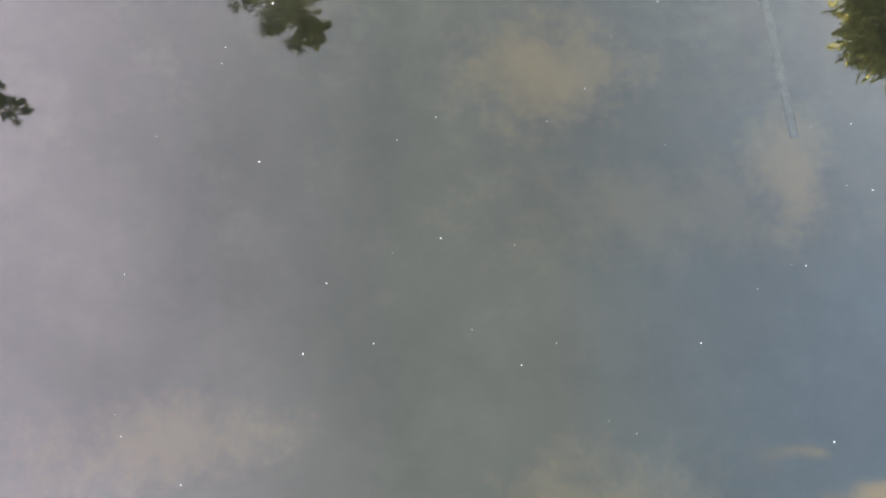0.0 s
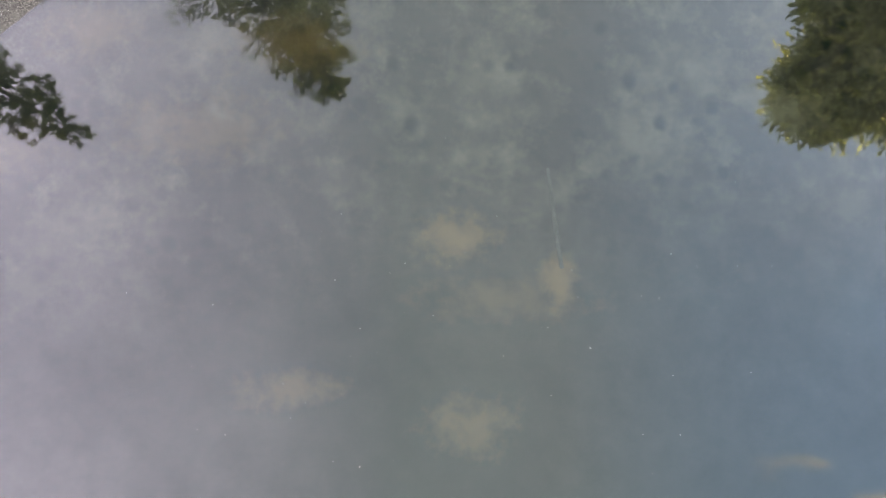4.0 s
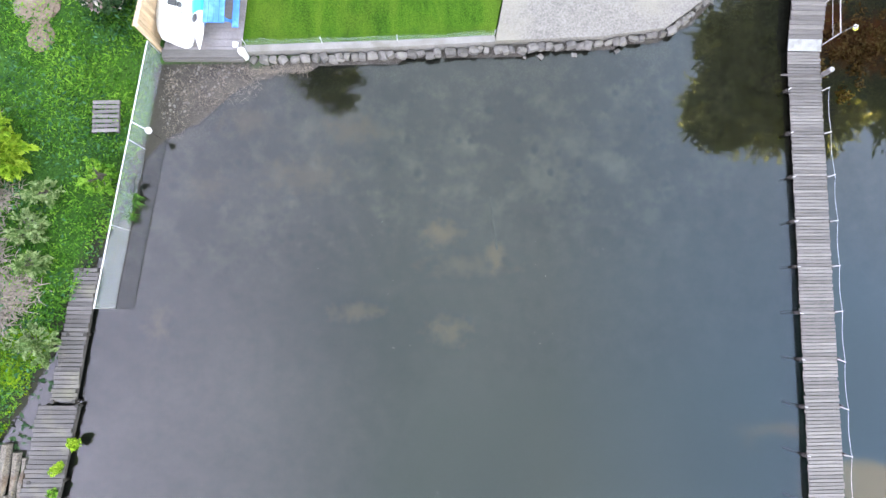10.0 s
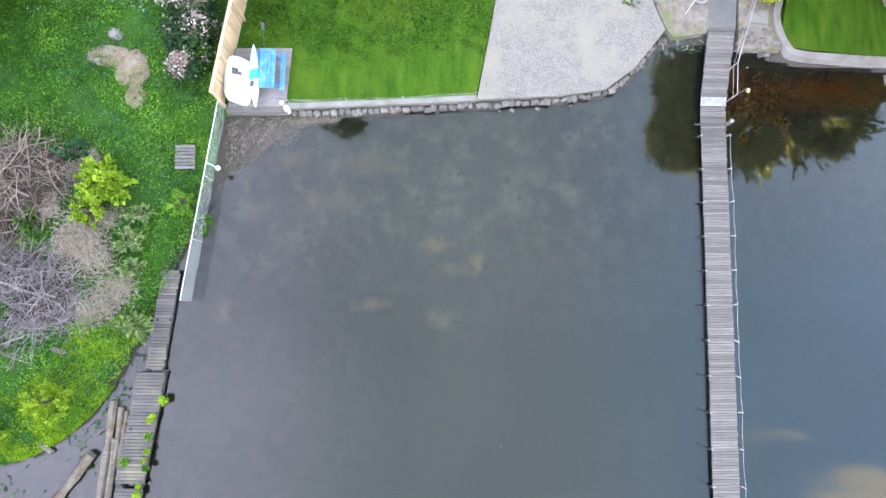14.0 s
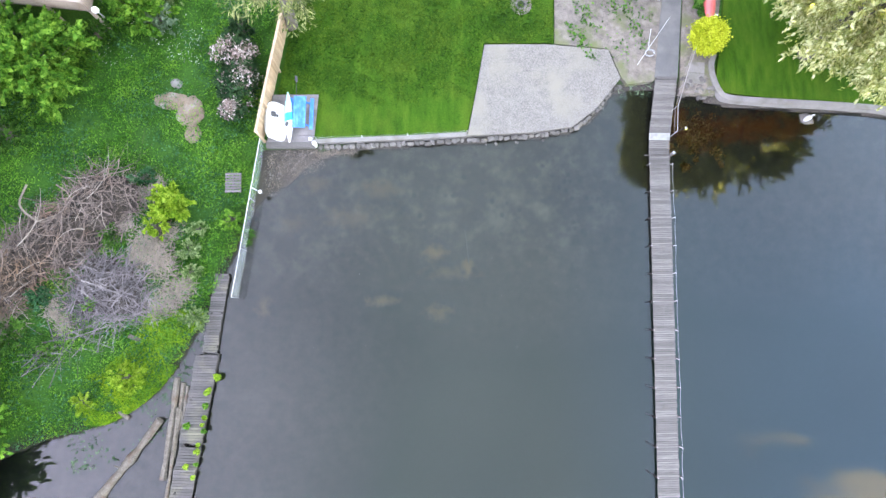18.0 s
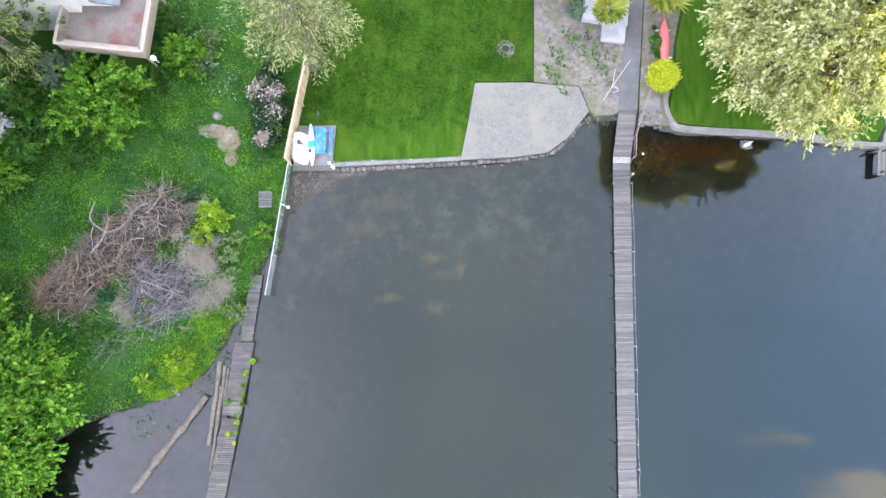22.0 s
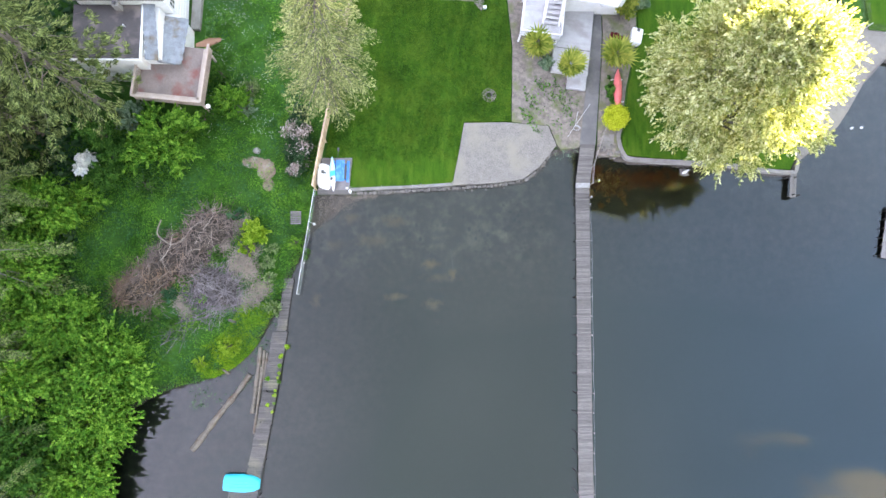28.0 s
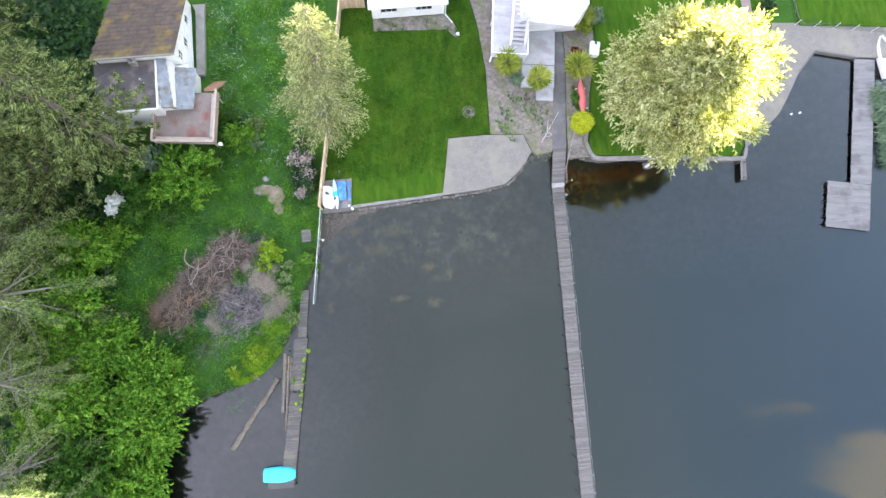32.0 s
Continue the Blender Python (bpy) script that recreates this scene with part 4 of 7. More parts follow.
def dock_lamp():
    """A lantern on a bent white arm beside the gangway, and the mooring post beyond it."""
    o = thing("dock_lamp", "white lantern on a bent arm beside the gangway", "lamp")
    part("arm", tube(smooth_line([(16.85, 9.55, 0.3), (16.87, 9.55, 1.25), (17.0, 9.6, 1.45), (17.3, 9.7, 1.5)], 3), 0.018, 7), M_PLANK_OLD, o)
    bm = bmesh.new()
    bmesh.ops.create_cone(bm, segments=10, radius1=0.095, radius2=0.03, depth=0.1, cap_ends=True, matrix=Matrix.Translation((17.32, 9.7, 1.46)))
    part("shade", bm, M_OFFWHITE, o)
    bm = bmesh.new()
    bmesh.ops.create_uvsphere(bm, u_segments=10, v_segments=6, radius=0.09, matrix=Matrix.Translation((17.34, 9.67, 1.37)))
    part("globe", bm, M_YELLOW, o, "lime yellow globe")
    m = thing("mooring_post", "white capped wooden mooring post at the dock", "post")
    part("shaft", tube([(16.78, 8.35, -0.9), (16.78, 8.35, 0.72)], 0.1, 9), M_PLANK_OLD, m)
    part("cap", tube([(16.78, 8.35, 0.72), (16.78, 8.35, 0.77), (16.78, 8.35, 0.83)], [0.1, 0.095, 0.03], 9), M_PLATE, m)
    part("crossbeam", box((15.95, 8.32, 0.29), (1.75, 0.07, 0.05), bevel=0.01), M_PLANK_OLD, m)


def left_dock():
    rng = np.random.default_rng(13)
    d = thing("old_dock", "old crooked brown-grey plank dock overgrown with weeds", "dock")
    plank_run(d, (-11.29, 1.16), (-10.52, 1.14), (-12.03, -3.5), (-11.09, -3.52), 0.24, 0.22, 0.15, M_PLANK_OLD, rng, 0.05)
    plank_run(d, (-12.32, -3.6), (-10.98, -3.64), (-13.05, -8.6), (-11.76, -8.64), 0.27, 0.26, 0.155, M_PLANK_OLD, rng, 0.05)
    plank_run(d, (-13.02, -8.8), (-11.8, -8.85), (-14.4, -16.3), (-13.1, -16.4), 0.24, 0.24, 0.155, M_PLANK_OLD, rng, 0.05)
    plank_run(d, (-15.65, -16.5), (-13.2, -16.55), (-15.8, -17.6), (-13.35, -17.75), 0.21, 0.21, 0.15, M_PLANK_OLD, rng, 0.03)
    for pts in (((-11.1, 1.1), (-11.85, -3.5)), ((-10.56, 1.1), (-11.15, -3.5)), ((-12.1, -3.65), (-12.85, -8.7)), ((-11.0, -3.65), (-11.85, -8.7)),
                ((-12.75, -8.8), (-14.05, -16.4)), ((-11.9, -8.8), (-13.2, -17.5)), ((-15.5, -16.6), (-15.6, -17.5))):
        (x0, y0), (x1, y1) = pts
        part("stringer", tube([(x0, y0, 0.12), (x1, y1, 0.12)], 0.07, 4), M_TIMBER, d)
        n = max(2, int(math.dist(*pts) / 2.2))
        for i in range(n + 1):
            x, y = lerp2(*pts, i / n)
            part("post", tube([(x, y, -1.0), (x + 0.02 * rng.normal(), y, 0.2 + 0.12 * rng.random())], 0.07, 7), M_TIMBER, d)
    return d


def stack_of_beams():
    for i, (x0, y0, x1, y1, z, w) in enumerate(((-13.35, -4.9, -13.95, -10.6, 0.12, 0.18), (-13.0, -5.2, -13.45, -9.4, 0.1, 0.13), (-13.2, -6.6, -13.75, -12.3, 0.2, 0.1), (-12.75, -5.4, -13.1, -7.9, 0.05, 0.12))):
        part_ob = part("timber_beam", tube(smooth_line([(x0, y0, z), ((x0 + x1) / 2 + 0.06, (y0 + y1) / 2, z + 0.03), (x1, y1, z - 0.05)], 3), [w * (1 + 0.25 * math.sin(k * 2.3 + i)) for k in range(7)], 6), M_LOG)
        tagged(part_ob, "bleached old timber beam floating beside the dock", "beam", "beams beside the old dock")


def drift_log():
    pts = [Vector((-14.2, -7.3, 0.2)).lerp(Vector((-19.0, -13.6, 0.02)), t) + Vector((0.06 * math.sin(9 * t), 0.05 * math.cos(7 * t), 0.02 * math.sin(11 * t))) for t in np.linspace(0, 1, 13)]
    log = thing("drift_log", "long bleached drift log half afloat in the reeds", "log")
    part("trunk", tube(pts, [0.2 + 0.045 * math.sin(i * 1.9) + 0.035 * math.cos(i * 3.1) + 0.006 * i for i in range(13)], 11), M_LOG, log)
    for i, (dx, dy) in ((2, (0.35, 0.2)), (5, (-0.3, 0.25)), (9, (0.25, -0.2))):
        p = pts[i]
        part("branch_stub", tube([p, p + Vector((dx, dy, 0.25))], [0.07, 0.04], 6), M_LOG, log)
    for x, y, a, L in ((-16.6, -6.75, 35, 0.75), (-16.1, -2.45, 20, 0.7)):
        o = part("wood_chunk", tube([(x, y, 0.1 if y < -5 else 0.42), (x + L * math.cos(radians(a)), y - L * math.sin(radians(a)), 0.1 if y < -5 else 0.42)], [0.13, 0.12], 7), M_LOG)
        tagged(o, "short pale chunk of cut wood", "log")


def upturned_boat():
    """Turquoise rowing boat, keel up on the dock end."""
    b = thing("rowing_boat", "turquoise rowing boat lying upside down on the dock", "boat", pose(-14.55, -16.35, 0.25, 0, 0, -4))
    bm = bmesh.new()
    L, W, Hh, ns, nk = 3.0, 1.42, 0.52, 17, 13
    grid = []
    for i in range(ns):
        s = i / (ns - 1) * 2 - 1
        w = W / 2 * (1 - max(0, s) ** 2.6 * 0.55) * (1 - max(0, -s) ** 4 * 0.14)
        row = []
        for k in range(nk):
            a = math.pi * k / (nk - 1)
            row.append(bm.verts.new((s * L / 2, w * math.cos(a) * (1 if abs(math.cos(a)) < 0.99 else 1.03), 0.02 + Hh * (math.sin(a) ** 0.55) * (1 - 0.12 * s * s))))
        grid.append(row)
    for a, c in zip(grid, grid[1:]):
        for k in range(nk - 1):
            bm.faces.new((a[k], c[k], c[k + 1], a[k + 1]))
    bm.faces.new(grid[0])
    bm.faces.new(grid[-1][::-1])
    part("hull", bm, M_CYANTARP, b)
    for y in (-0.25, 0.0, 0.25):
        part("keel_strake", tube([(-1.35, y, 0.5 - abs(y) * 0.1), (0, y, 0.555 - abs(y) * 0.1), (1.35, y * 0.7, 0.49 - abs(y) * 0.1)], 0.03, 6), M_CYAN, b)
    for s in (-1, 1):
        part("gunwale", tube([(-1.5, s * 0.64, 0.05), (0, s * 0.73, 0.05), (1.0, s * 0.6, 0.05), (1.48, s * 0.36, 0.05)], 0.035, 6), M_CYANTARP, b)


def jetty():
    rng = np.random.default_rng(16)
    j = thing("jetty", "broad pale grey plank jetty with a square end", "dock")
    plank_run(j, (51.08, 20.7), (53.42, 20.4), (47.85, 6.85), (50.15, 6.45), 0.3, 0.3, 0.3, M_JETTY, rng, 0.02, 0.012)
    plank_run(j, (45.36, 7.31), (50.14, 6.42), (44.22, 2.42), (48.88, 1.42), 0.3, 0.3, 0.3, M_JETTY, rng, 0.01, 0.012)
    for a, b in (((51.2, 20.5), (48.1, 6.8)), ((53.2, 20.2), (48.8, 1.6)), ((45.5, 7.1), (44.4, 2.5))):
        part("stringer", tube([(*a, 0.18), (*b, 0.18)], 0.09, 4), M_TIMBER, j)
        for i in range(6):
            x, y = lerp2(a, b, (i + 0.2) / 5.4)
            part("pile", tube([(x, y, -2.0), (x, y, 0.25)], 0.12, 8), M_TIMBER, j)
    s = thing("small_dock", "narrow grey plank dock at the shore wall", "dock")
    for i in range(3):
        part("plank", box((35.93 + i * 0.21, 9.3, 0.6), (0.19, 2.3, 0.05), pose(0, 0, 0, 0, 0, -8), 0.008), M_PLANK, s)
    for x, y in ((35.95, 8.4), (36.5, 8.35), (35.75, 10.1), (36.3, 10.05)):
        part("post", tube([(x, y, -1.2), (x, y, 0.95)], 0.07, 7), M_TIMBER, s)


right_dock(), gangway(), dock_lamp(), left_dock(), stack_of_beams(), drift_log(), upturned_boat(), jetty()


# ---- shore walls and stones ----
cap = strip([(-8.4, 8.98), (-5.5, 9.06), (-2.6, 9.18), (0.2, 9.29), (3.9, 9.5)], 0.26, -0.2, 0.57)
tagged(part("shore_wall", cap, M_CONCRETE), "low weathered concrete shore wall at the lawn edge", "wall", kind="structure")
cap = strip(smooth_line([(19.75, 15.0), (19.5, 14.2), (19.6, 13.2), (19.95, 12.35), (20.6, 11.85), (23.2, 11.6), (29.8, 11.2), (33.0, 10.7), (36.0, 10.42), (36.7, 10.6), (37.05, 11.6)], 4), 0.36, -0.2, 0.6)
tagged(part("shore_wall", cap, M_CONCRETE), "curved concrete shore wall below the lawn", "wall", kind="structure")


def rock_mesh(seed, r, flat=0.75):
    """A rough squarish stone with worn corners."""
    bm = bmesh.new()
    bmesh.ops.create_cube(bm, size=2.0)
    bmesh.ops.subdivide_edges(bm, edges=bm.edges, cuts=1, use_grid_fill=True)
    rng = random.Random(seed)
    for v in bm.verts:
        c = v.co
        k = c.length ** -0.42 * rng.uniform(0.8, 1.14)
        v.co = Vector((c.x * k * rng.uniform(0.92, 1.06), c.y * k * 0.8 * rng.uniform(0.9, 1.08), c.z * k * flat)) * r
    me = bpy.data.meshes.new("stone")
    bm.to_mesh(me)
    bm.free()
    me.materials.append(M_STONE)
    return me


ROCKS = [rock_mesh(i, 0.2) for i in range(8)]
shore_stones = thing("stone_edging", "row of rough grey stones along the shore", "stones", kind="structure")
line = smooth_line([(-5.5, 8.9), (-2.7, 8.99), (0, 9.1), (3.8, 9.33), (6.2, 9.47), (8.2, 9.62), (10.4, 10.0), (11.6, 10.75), (12.6, 11.75), (13.4, 12.65), (14.2, 12.85)], 44)
rng = np.random.default_rng(3)
acc, last, want = 0.0, line[0], 0.3
for p in line[1:]:
    acc += math.dist(p, last)
    if acc > want:
        k = acc / 0.355 * rng.uniform(0.8, 1.08)
        ang = math.degrees(math.atan2(p[1] - last[1], p[0] - last[0])) + rng.normal() * 16
        kw = rng.uniform(0.65, 1.15)
        piece("stone", ROCKS[int(rng.integers(8))], pose(p[0] + rng.normal() * 0.015, p[1] + rng.normal() * 0.03, 0.17 + 0.1 * rng.random(), rng.normal() * 12, rng.normal() * 12, ang + (180 if rng.random() < 0.5 else 0)) @ Matrix.Diagonal((k, kw, rng.uniform(0.85, 1.1), 1)), shore_stones)
        if p[0] > 4 and rng.random() < 0.12:
            k = 0.35 + 0.35 * rng.random()
            piece("stone", ROCKS[int(rng.integers(8))], pose(p[0] + rng.normal() * 0.1, p[1] - 0.27, -0.04, 0, 0, rng.random() * 360) @ Matrix.Diagonal((k, k, k, 1)), shore_stones)
        acc, want = 0.0, rng.uniform(0.2, 0.46)
    last = p
for x, y in rng.random((26, 2)) * np.array((2.0, 1.3)) + np.array((17.7, 12.1)):
    k = 0.3 + 0.6 * rng.random()
    piece("stone", ROCKS[int(rng.integers(6))], pose(x, y, 0.5 if y > 12.35 else 0.1, 0, 0, rng.random() * 360) @ Matrix.Diagonal((k, k, k, 1)), shore_stones)
for x, y in rng.random((296, 2)) * np.array((3.3, 2.8)) + np.array((-8.6, 6.0)):
    if y > 5.9 + (x + 8.7) * 0.85:
        k = 0.06 + 0.26 * rng.random() ** 3
        piece("stone", ROCKS[int(rng.integers(6))], pose(x, y, 0.09, 0, 0, rng.random() * 360) @ Matrix.Diagonal((k, k, k, 1)), shore_stones)


# ---- fence, net, pad ----
def cedar_fence():
    f = thing("cedar_fence", "pale cedar board fence along the lawn", "fence")
    line = smooth_line([(-8.62, 9.2), (-8.1, 12.2), (-7.15, 17.4), (-6.0, 24.0), (-4.9, 30.8)], 6)
    bm = box((0, 0, 0.9), (0.145, 0.022, 1.75), bevel=0.004)
    me = bpy.data.meshes.new("board")
    bm.to_mesh(me)
    bm.free()
    me.materials.append(M_FENCE)
    rng = np.random.default_rng(20)
    total, pts = 0.0, []
    for a, b in zip(line, line[1:]):
        L = math.dist(a, b)
        ang = math.degrees(math.atan2(b[1] - a[1], b[0] - a[0]))
        n = max(1, round(L / 0.152))
        for i in range(n):
            x, y = lerp2(a, b, (i + 0.5) / n)
            piece("board", me, pose(x, y, 0.4 + 0.01 * rng.normal(), 0, 0, ang + rng.normal()), f)
        part("cap_rail", box(((a[0] + b[0]) / 2, (a[1] + b[1]) / 2, 2.19), (L + 0.02, 0.16, 0.045), pose(0, 0, 0, 0, 0, ang), 0.006), M_FENCE, f)
    for x, y in line[::4]:
        part("post", box((x + 0.09, y, 1.25), (0.12, 0.12, 2.0), bevel=0.01), M_FENCE, f)
    part("cap_rail", box((-3.6, 30.85, 2.2), (2.7, 0.16, 0.045), pose(0, 0, 0, 0, 0, -2), 0.006), M_FENCE, f)
    for i in range(17):
        piece("board", me, pose(-4.85 + i * 0.155, 30.85 - i * 0.005, 0.4, 0, 0, -2), f)


def net_fence():
    n = thing("net_fence", "white-green netting fence between the plots reaching into water", "fence")
    a, b, h = (-8.6, 9.1), (-10.0, -0.3), 1.32
    m = lerp2(a, b, 0.4)
    for p, q in ((a, m), (m, b)):
        bm = bmesh.new()
        k = 10
        rows = []
        for i in range(k + 1):
            x, y = lerp2(p, q, i / k)
            s = 0.03 * math.sin(i * 2.1)
            rows.append([bm.verts.new((x + s, y, 0.03)), bm.verts.new((x + s * 2, y, 0.6)), bm.verts.new((x, y, h + 0.03 * math.sin(i * 1.7)))])
        for r, t in zip(rows, rows[1:]):
            for j in range(2):
                bm.faces.new((r[j], t[j], t[j + 1], r[j + 1]))
        part("netting", bm, M_NET, n)
    part("top_rail", tube([(*a, h + 0.02), (*b, h)], 0.02, 6), M_WHITE, n)
    part("bottom_rail", tube([(*m, 0.02), (*b, -0.02)], 0.03, 6), M_TIMBER, n)
    for t in (0.0, 0.38, 0.7, 1.0):
        x, y = lerp2(a, b, t)
        part("post", tube([(x, y, -0.7), (x, y, h + 0.02)], 0.013, 7), M_OFFWHITE, n)
    x, y = -8.62, 5.95
    o = thing("white_post", "short white post with a round cap at the net", "post")
    part("shaft", tube([(x, y, -0.2), (x, y, 0.95)], 0.025, 8), M_TIMBER, o, "dark metal shaft")
    part("cap", tube([(x, y, 0.93), (x + 0.01, y, 1.0), (x, y, 1.06)], [0.125, 0.125, 0.08], 9), M_OFFWHITE, o)
    part("brace", tube([(x, y, 0.95), (-9.05, 6.15, 1.3)], 0.014, 6), M_WHITE, o, "thin white brace to the net rail")
    low = thing("low_net", "low pale netting along the lawn edge", "fence")
    pts = smooth_line([(-5.4, 9.33), (-2.6, 9.42), (0.2, 9.52), (3.85, 9.72)], 4)
    bm = bmesh.new()
    rows = [[bm.verts.new((x, y, 0.58)), bm.verts.new((x + 0.02, y + 0.03 * math.sin(i * 2.3), 0.98 + 0.05 * math.sin(i * 1.9))), ] for i, (x, y) in enumerate(pts)]
    for r, t in zip(rows, rows[1:]):
        bm.faces.new((r[0], t[0], t[1], r[1]))
    part("netting", bm, M_NETLOW, low)
    for x, y in pts[::4]:
        part("stake", tube([(x, y, 0.4), (x, y, 1.02)], 0.014, 5), M_METAL, low)


def pad_and_table():
    rng = np.random.default_rng(21)
    p = thing("wood_pad", "dark grey wooden deck pad at the fence corner", "deck")
    me = plank_mesh(2.8, 0.14, 0.04, M_PADWOOD)
    for i in range(21):
        piece("plank", me, pose(-6.95 + 0.022 * (i * 0.6), 9.17 + i * 0.145, 0.60, 0, 0, rng.normal() * 0.2), p)
    part("joist", box((-6.9, 10.6, 0.47), (2.7, 2.9, 0.22)), M_TIMBER, p)
    part("front_board", box((-6.95, 8.98, 0.6), (2.95, 0.3, 0.06), bevel=0.01), M_PLANK, p, "wide grey edge board")
    part("front_step", box((-6.95, 8.82, 0.44), (2.95, 0.12, 0.2), bevel=0.01), M_PLANK, p)
    t = thing("picnic_table", "bright blue wooden picnic table with benches", "table", pose(-6.15, 10.75, 0.62, 0, 0, -2))
    for i in range(4):
        part("tabletop_board", box((-0.42 + 0.19 * i, 0, 0.74), (0.18, 1.95, 0.04), bevel=0.006), M_BLUE, t)
    for s in (-0.78, 0.52):
        for k in range(2 if s < 0 else 1):
            part("bench_board", box((s + 0.02 + 0.13 * k + (0.0 if s > 0 else -0.06), 0, 0.45), (0.23 if s > 0 else 0.12, 1.95, 0.04), bevel=0.006), M_BLUE, t)
    for y in (-0.7, 0.7):
        part("crosspiece", box((-0.13, y, 0.4), (1.5, 0.05, 0.09)), M_BLUE, t)
        for s in (-1, 1):
            part("leg", tube([(-0.13 + s * 0.25, y, 0.72), (-0.13 + s * 0.62, y, 0.0)], 0.045, 4), M_BLUE, t)
    k = thing("kayak", "white and turquoise kayak leaning against the table", "kayak", pose(-7.0, 10.55, 0.98, 0, -42, 3))
    for a, b, mtl, nm in ((-1.6, -0.25, M_WHITE, "bow_hull"), (-0.25, 0.25, M_CYAN, "middle_hull"), (0.25, 1.6, surface("pale turquoise plastic", (0.4, 0.72, 0.76), (0.5, 0.8, 0.84), 2, 20, 0.4, 0.05), "stern_hull")):
        bm = bmesh.new()
        rows = []
        for s in np.linspace(a, b, 8):
            w = 0.36 * max(0.02, 1 - abs(s / 1.62) ** 2.2)
            rows.append([bm.verts.new((w * math.cos(q), s, 0.16 * math.sin(q) * max(0.12, 1 - abs(s / 1.7) ** 3))) for q in (2 * math.pi * j / 12 for j in range(12))])
        for r, u in zip(rows, rows[1:]):
            for j in range(12):
                bm.faces.new((r[j], r[(j + 1) % 12], u[(j + 1) % 12], u[j]))
        bm.faces.new(rows[0][::-1])
        bm.faces.new(rows[-1])
        part(nm, bm, mtl, k)
    part("seat_hatch", tube([(0, -0.45, 0.13), (0, -0.45, 0.17)], [0.17, 0.15], 12), M_GREYPL, k, "dark seat hatch")
    d = thing("paddle", "dark kayak paddle beside the kayak", "paddle", pose(-6.52, 12.1, 1.2, 60, 0, -20))
    part("shaft", tube([(0, -0.9, 0), (0, 0.8, 0)], 0.016, 6), M_GREYPL, d)
    part("blade", box((0, 0.95, 0), (0.17, 0.4, 0.02), bevel=0.008), M_GREYPL, d)
    b = thing("pedal_boat", "white plastic pedal boat tipped against the fence", "boat", pose(-7.75, 10.35, 0.95, 0, 32, 0))
    bm = bmesh.new()
    poly = smooth_line([(-0.45, -1.05), (0.35, -1.2), (0.62, -0.9), (0.62, 0.75), (0.3, 1.1), (-0.4, 1.15), (-0.65, 0.7), (-0.65, -0.6), (-0.45, -1.05)], 3)[:-1]
    low, top = [bm.verts.new((x, y, -0.16)) for x, y in poly], [bm.verts.new((x * 0.92, y * 0.94, 0.12)) for x, y in poly]
    bm.faces.new(top)
    bm.faces.new(low[::-1])
    for i in range(len(poly)):
        q = (i + 1) % len(poly)
        bm.faces.new((low[i], low[q], top[q], top[i]))
    bmesh.ops.recalc_face_normals(bm, faces=bm.faces)
    part("hull", bm, M_WHITE, b)
    for x, y, s in ((-0.22, 0.35, (0.3, 0.34, 0.05)), (0.02, 0.28, (0.16, 0.2, 0.06))):
        part("seat_well", box((x, y, 0.13), s, bevel=0.03), M_GREYPL, b, "dark grey seat well")
    part("drain_plug", tube([(0.1, 0.0, 0.12), (0.1, 0.0, 0.15)], 0.03, 8), M_GREYPL, b)
    o = thing("bollard", "squat white bollard at the pad corner", "post")
    part("shaft", tube([(-5.48, 8.98, 0.3), (-5.48, 8.98, 0.85), (-5.48, 8.98, 0.92)], [0.14, 0.14, 0.09], 12), M_WHITE, o)
    part("box_cap", box((-5.75, 9.3, 0.66), (0.2, 0.2, 0.1), bevel=0.01), M_WHITE, o)


cedar_fence(), net_fence(), pad_and_table()


# ---- houses ----
def wall_box(name, x0, x1, y0, y1, z0, z1, material, parent, label=""):
    return part(name, box(((x0 + x1) / 2, (y0 + y1) / 2, (z0 + z1) / 2), (x1 - x0, y1 - y0, z1 - z0)), material, parent, label)


def shingle_roof(parent, name, origin, u, v, nu, nv, material, label=""):
    """A sloping roof of overlapping shingle strips: u along the eave, v up the slope."""
    o, u, v = Vector(origin), Vector(u), Vector(v)
    nrm = u.cross(v).normalized()
    base = bmesh.new()
    vs = [base.verts.new(o + a * u + b * v + c * nrm) for c in (-0.12, 0.0) for a, b in ((0, 0), (1, 0), (1, 1), (0, 1))]
    for f in ((0, 3, 2, 1), (4, 5, 6, 7), (0, 1, 5, 4), (1, 2, 6, 5), (2, 3, 7, 6), (3, 0, 4, 7)):
        base.faces.new([vs[i] for i in f])
    roof = part(name, base, material, parent, label)
    rngl = random.Random(nu * 7 + nv)
    me = bpy.data.meshes.new("shingle")
    bm = bmesh.new()
    su, sv = u / nu, v / nv * 1.25
    c = [bm.verts.new(p) for p in (-su * 0.49, su * 0.49, su * 0.49 + sv, -su * 0.49 + sv)]
    t = [bm.verts.new(p + nrm * h) for p, h in ((-su * 0.49, 0.035), (su * 0.49, 0.035), (su * 0.49 + sv, 0.008), (-su * 0.49 + sv, 0.008))]
    bm.faces.new(t)
    for i in range(4):
        bm.faces.new((c[i], c[(i + 1) % 4], t[(i + 1) % 4], t[i]))
    bm.to_mesh(me)
    bm.free()
    me.materials.append(material)
    for j in range(nv):
        for i in range(nu):
            p = o + u * ((i + 0.5 + (0.25 if j % 2 else -0.25) * 0.9) / nu) + v * (j / nv) * 0.985 + nrm * 0.002
            piece("shingle", me, Matrix.Translation(p + nrm * rngl.uniform(0, 0.006)), roof)
    return roof


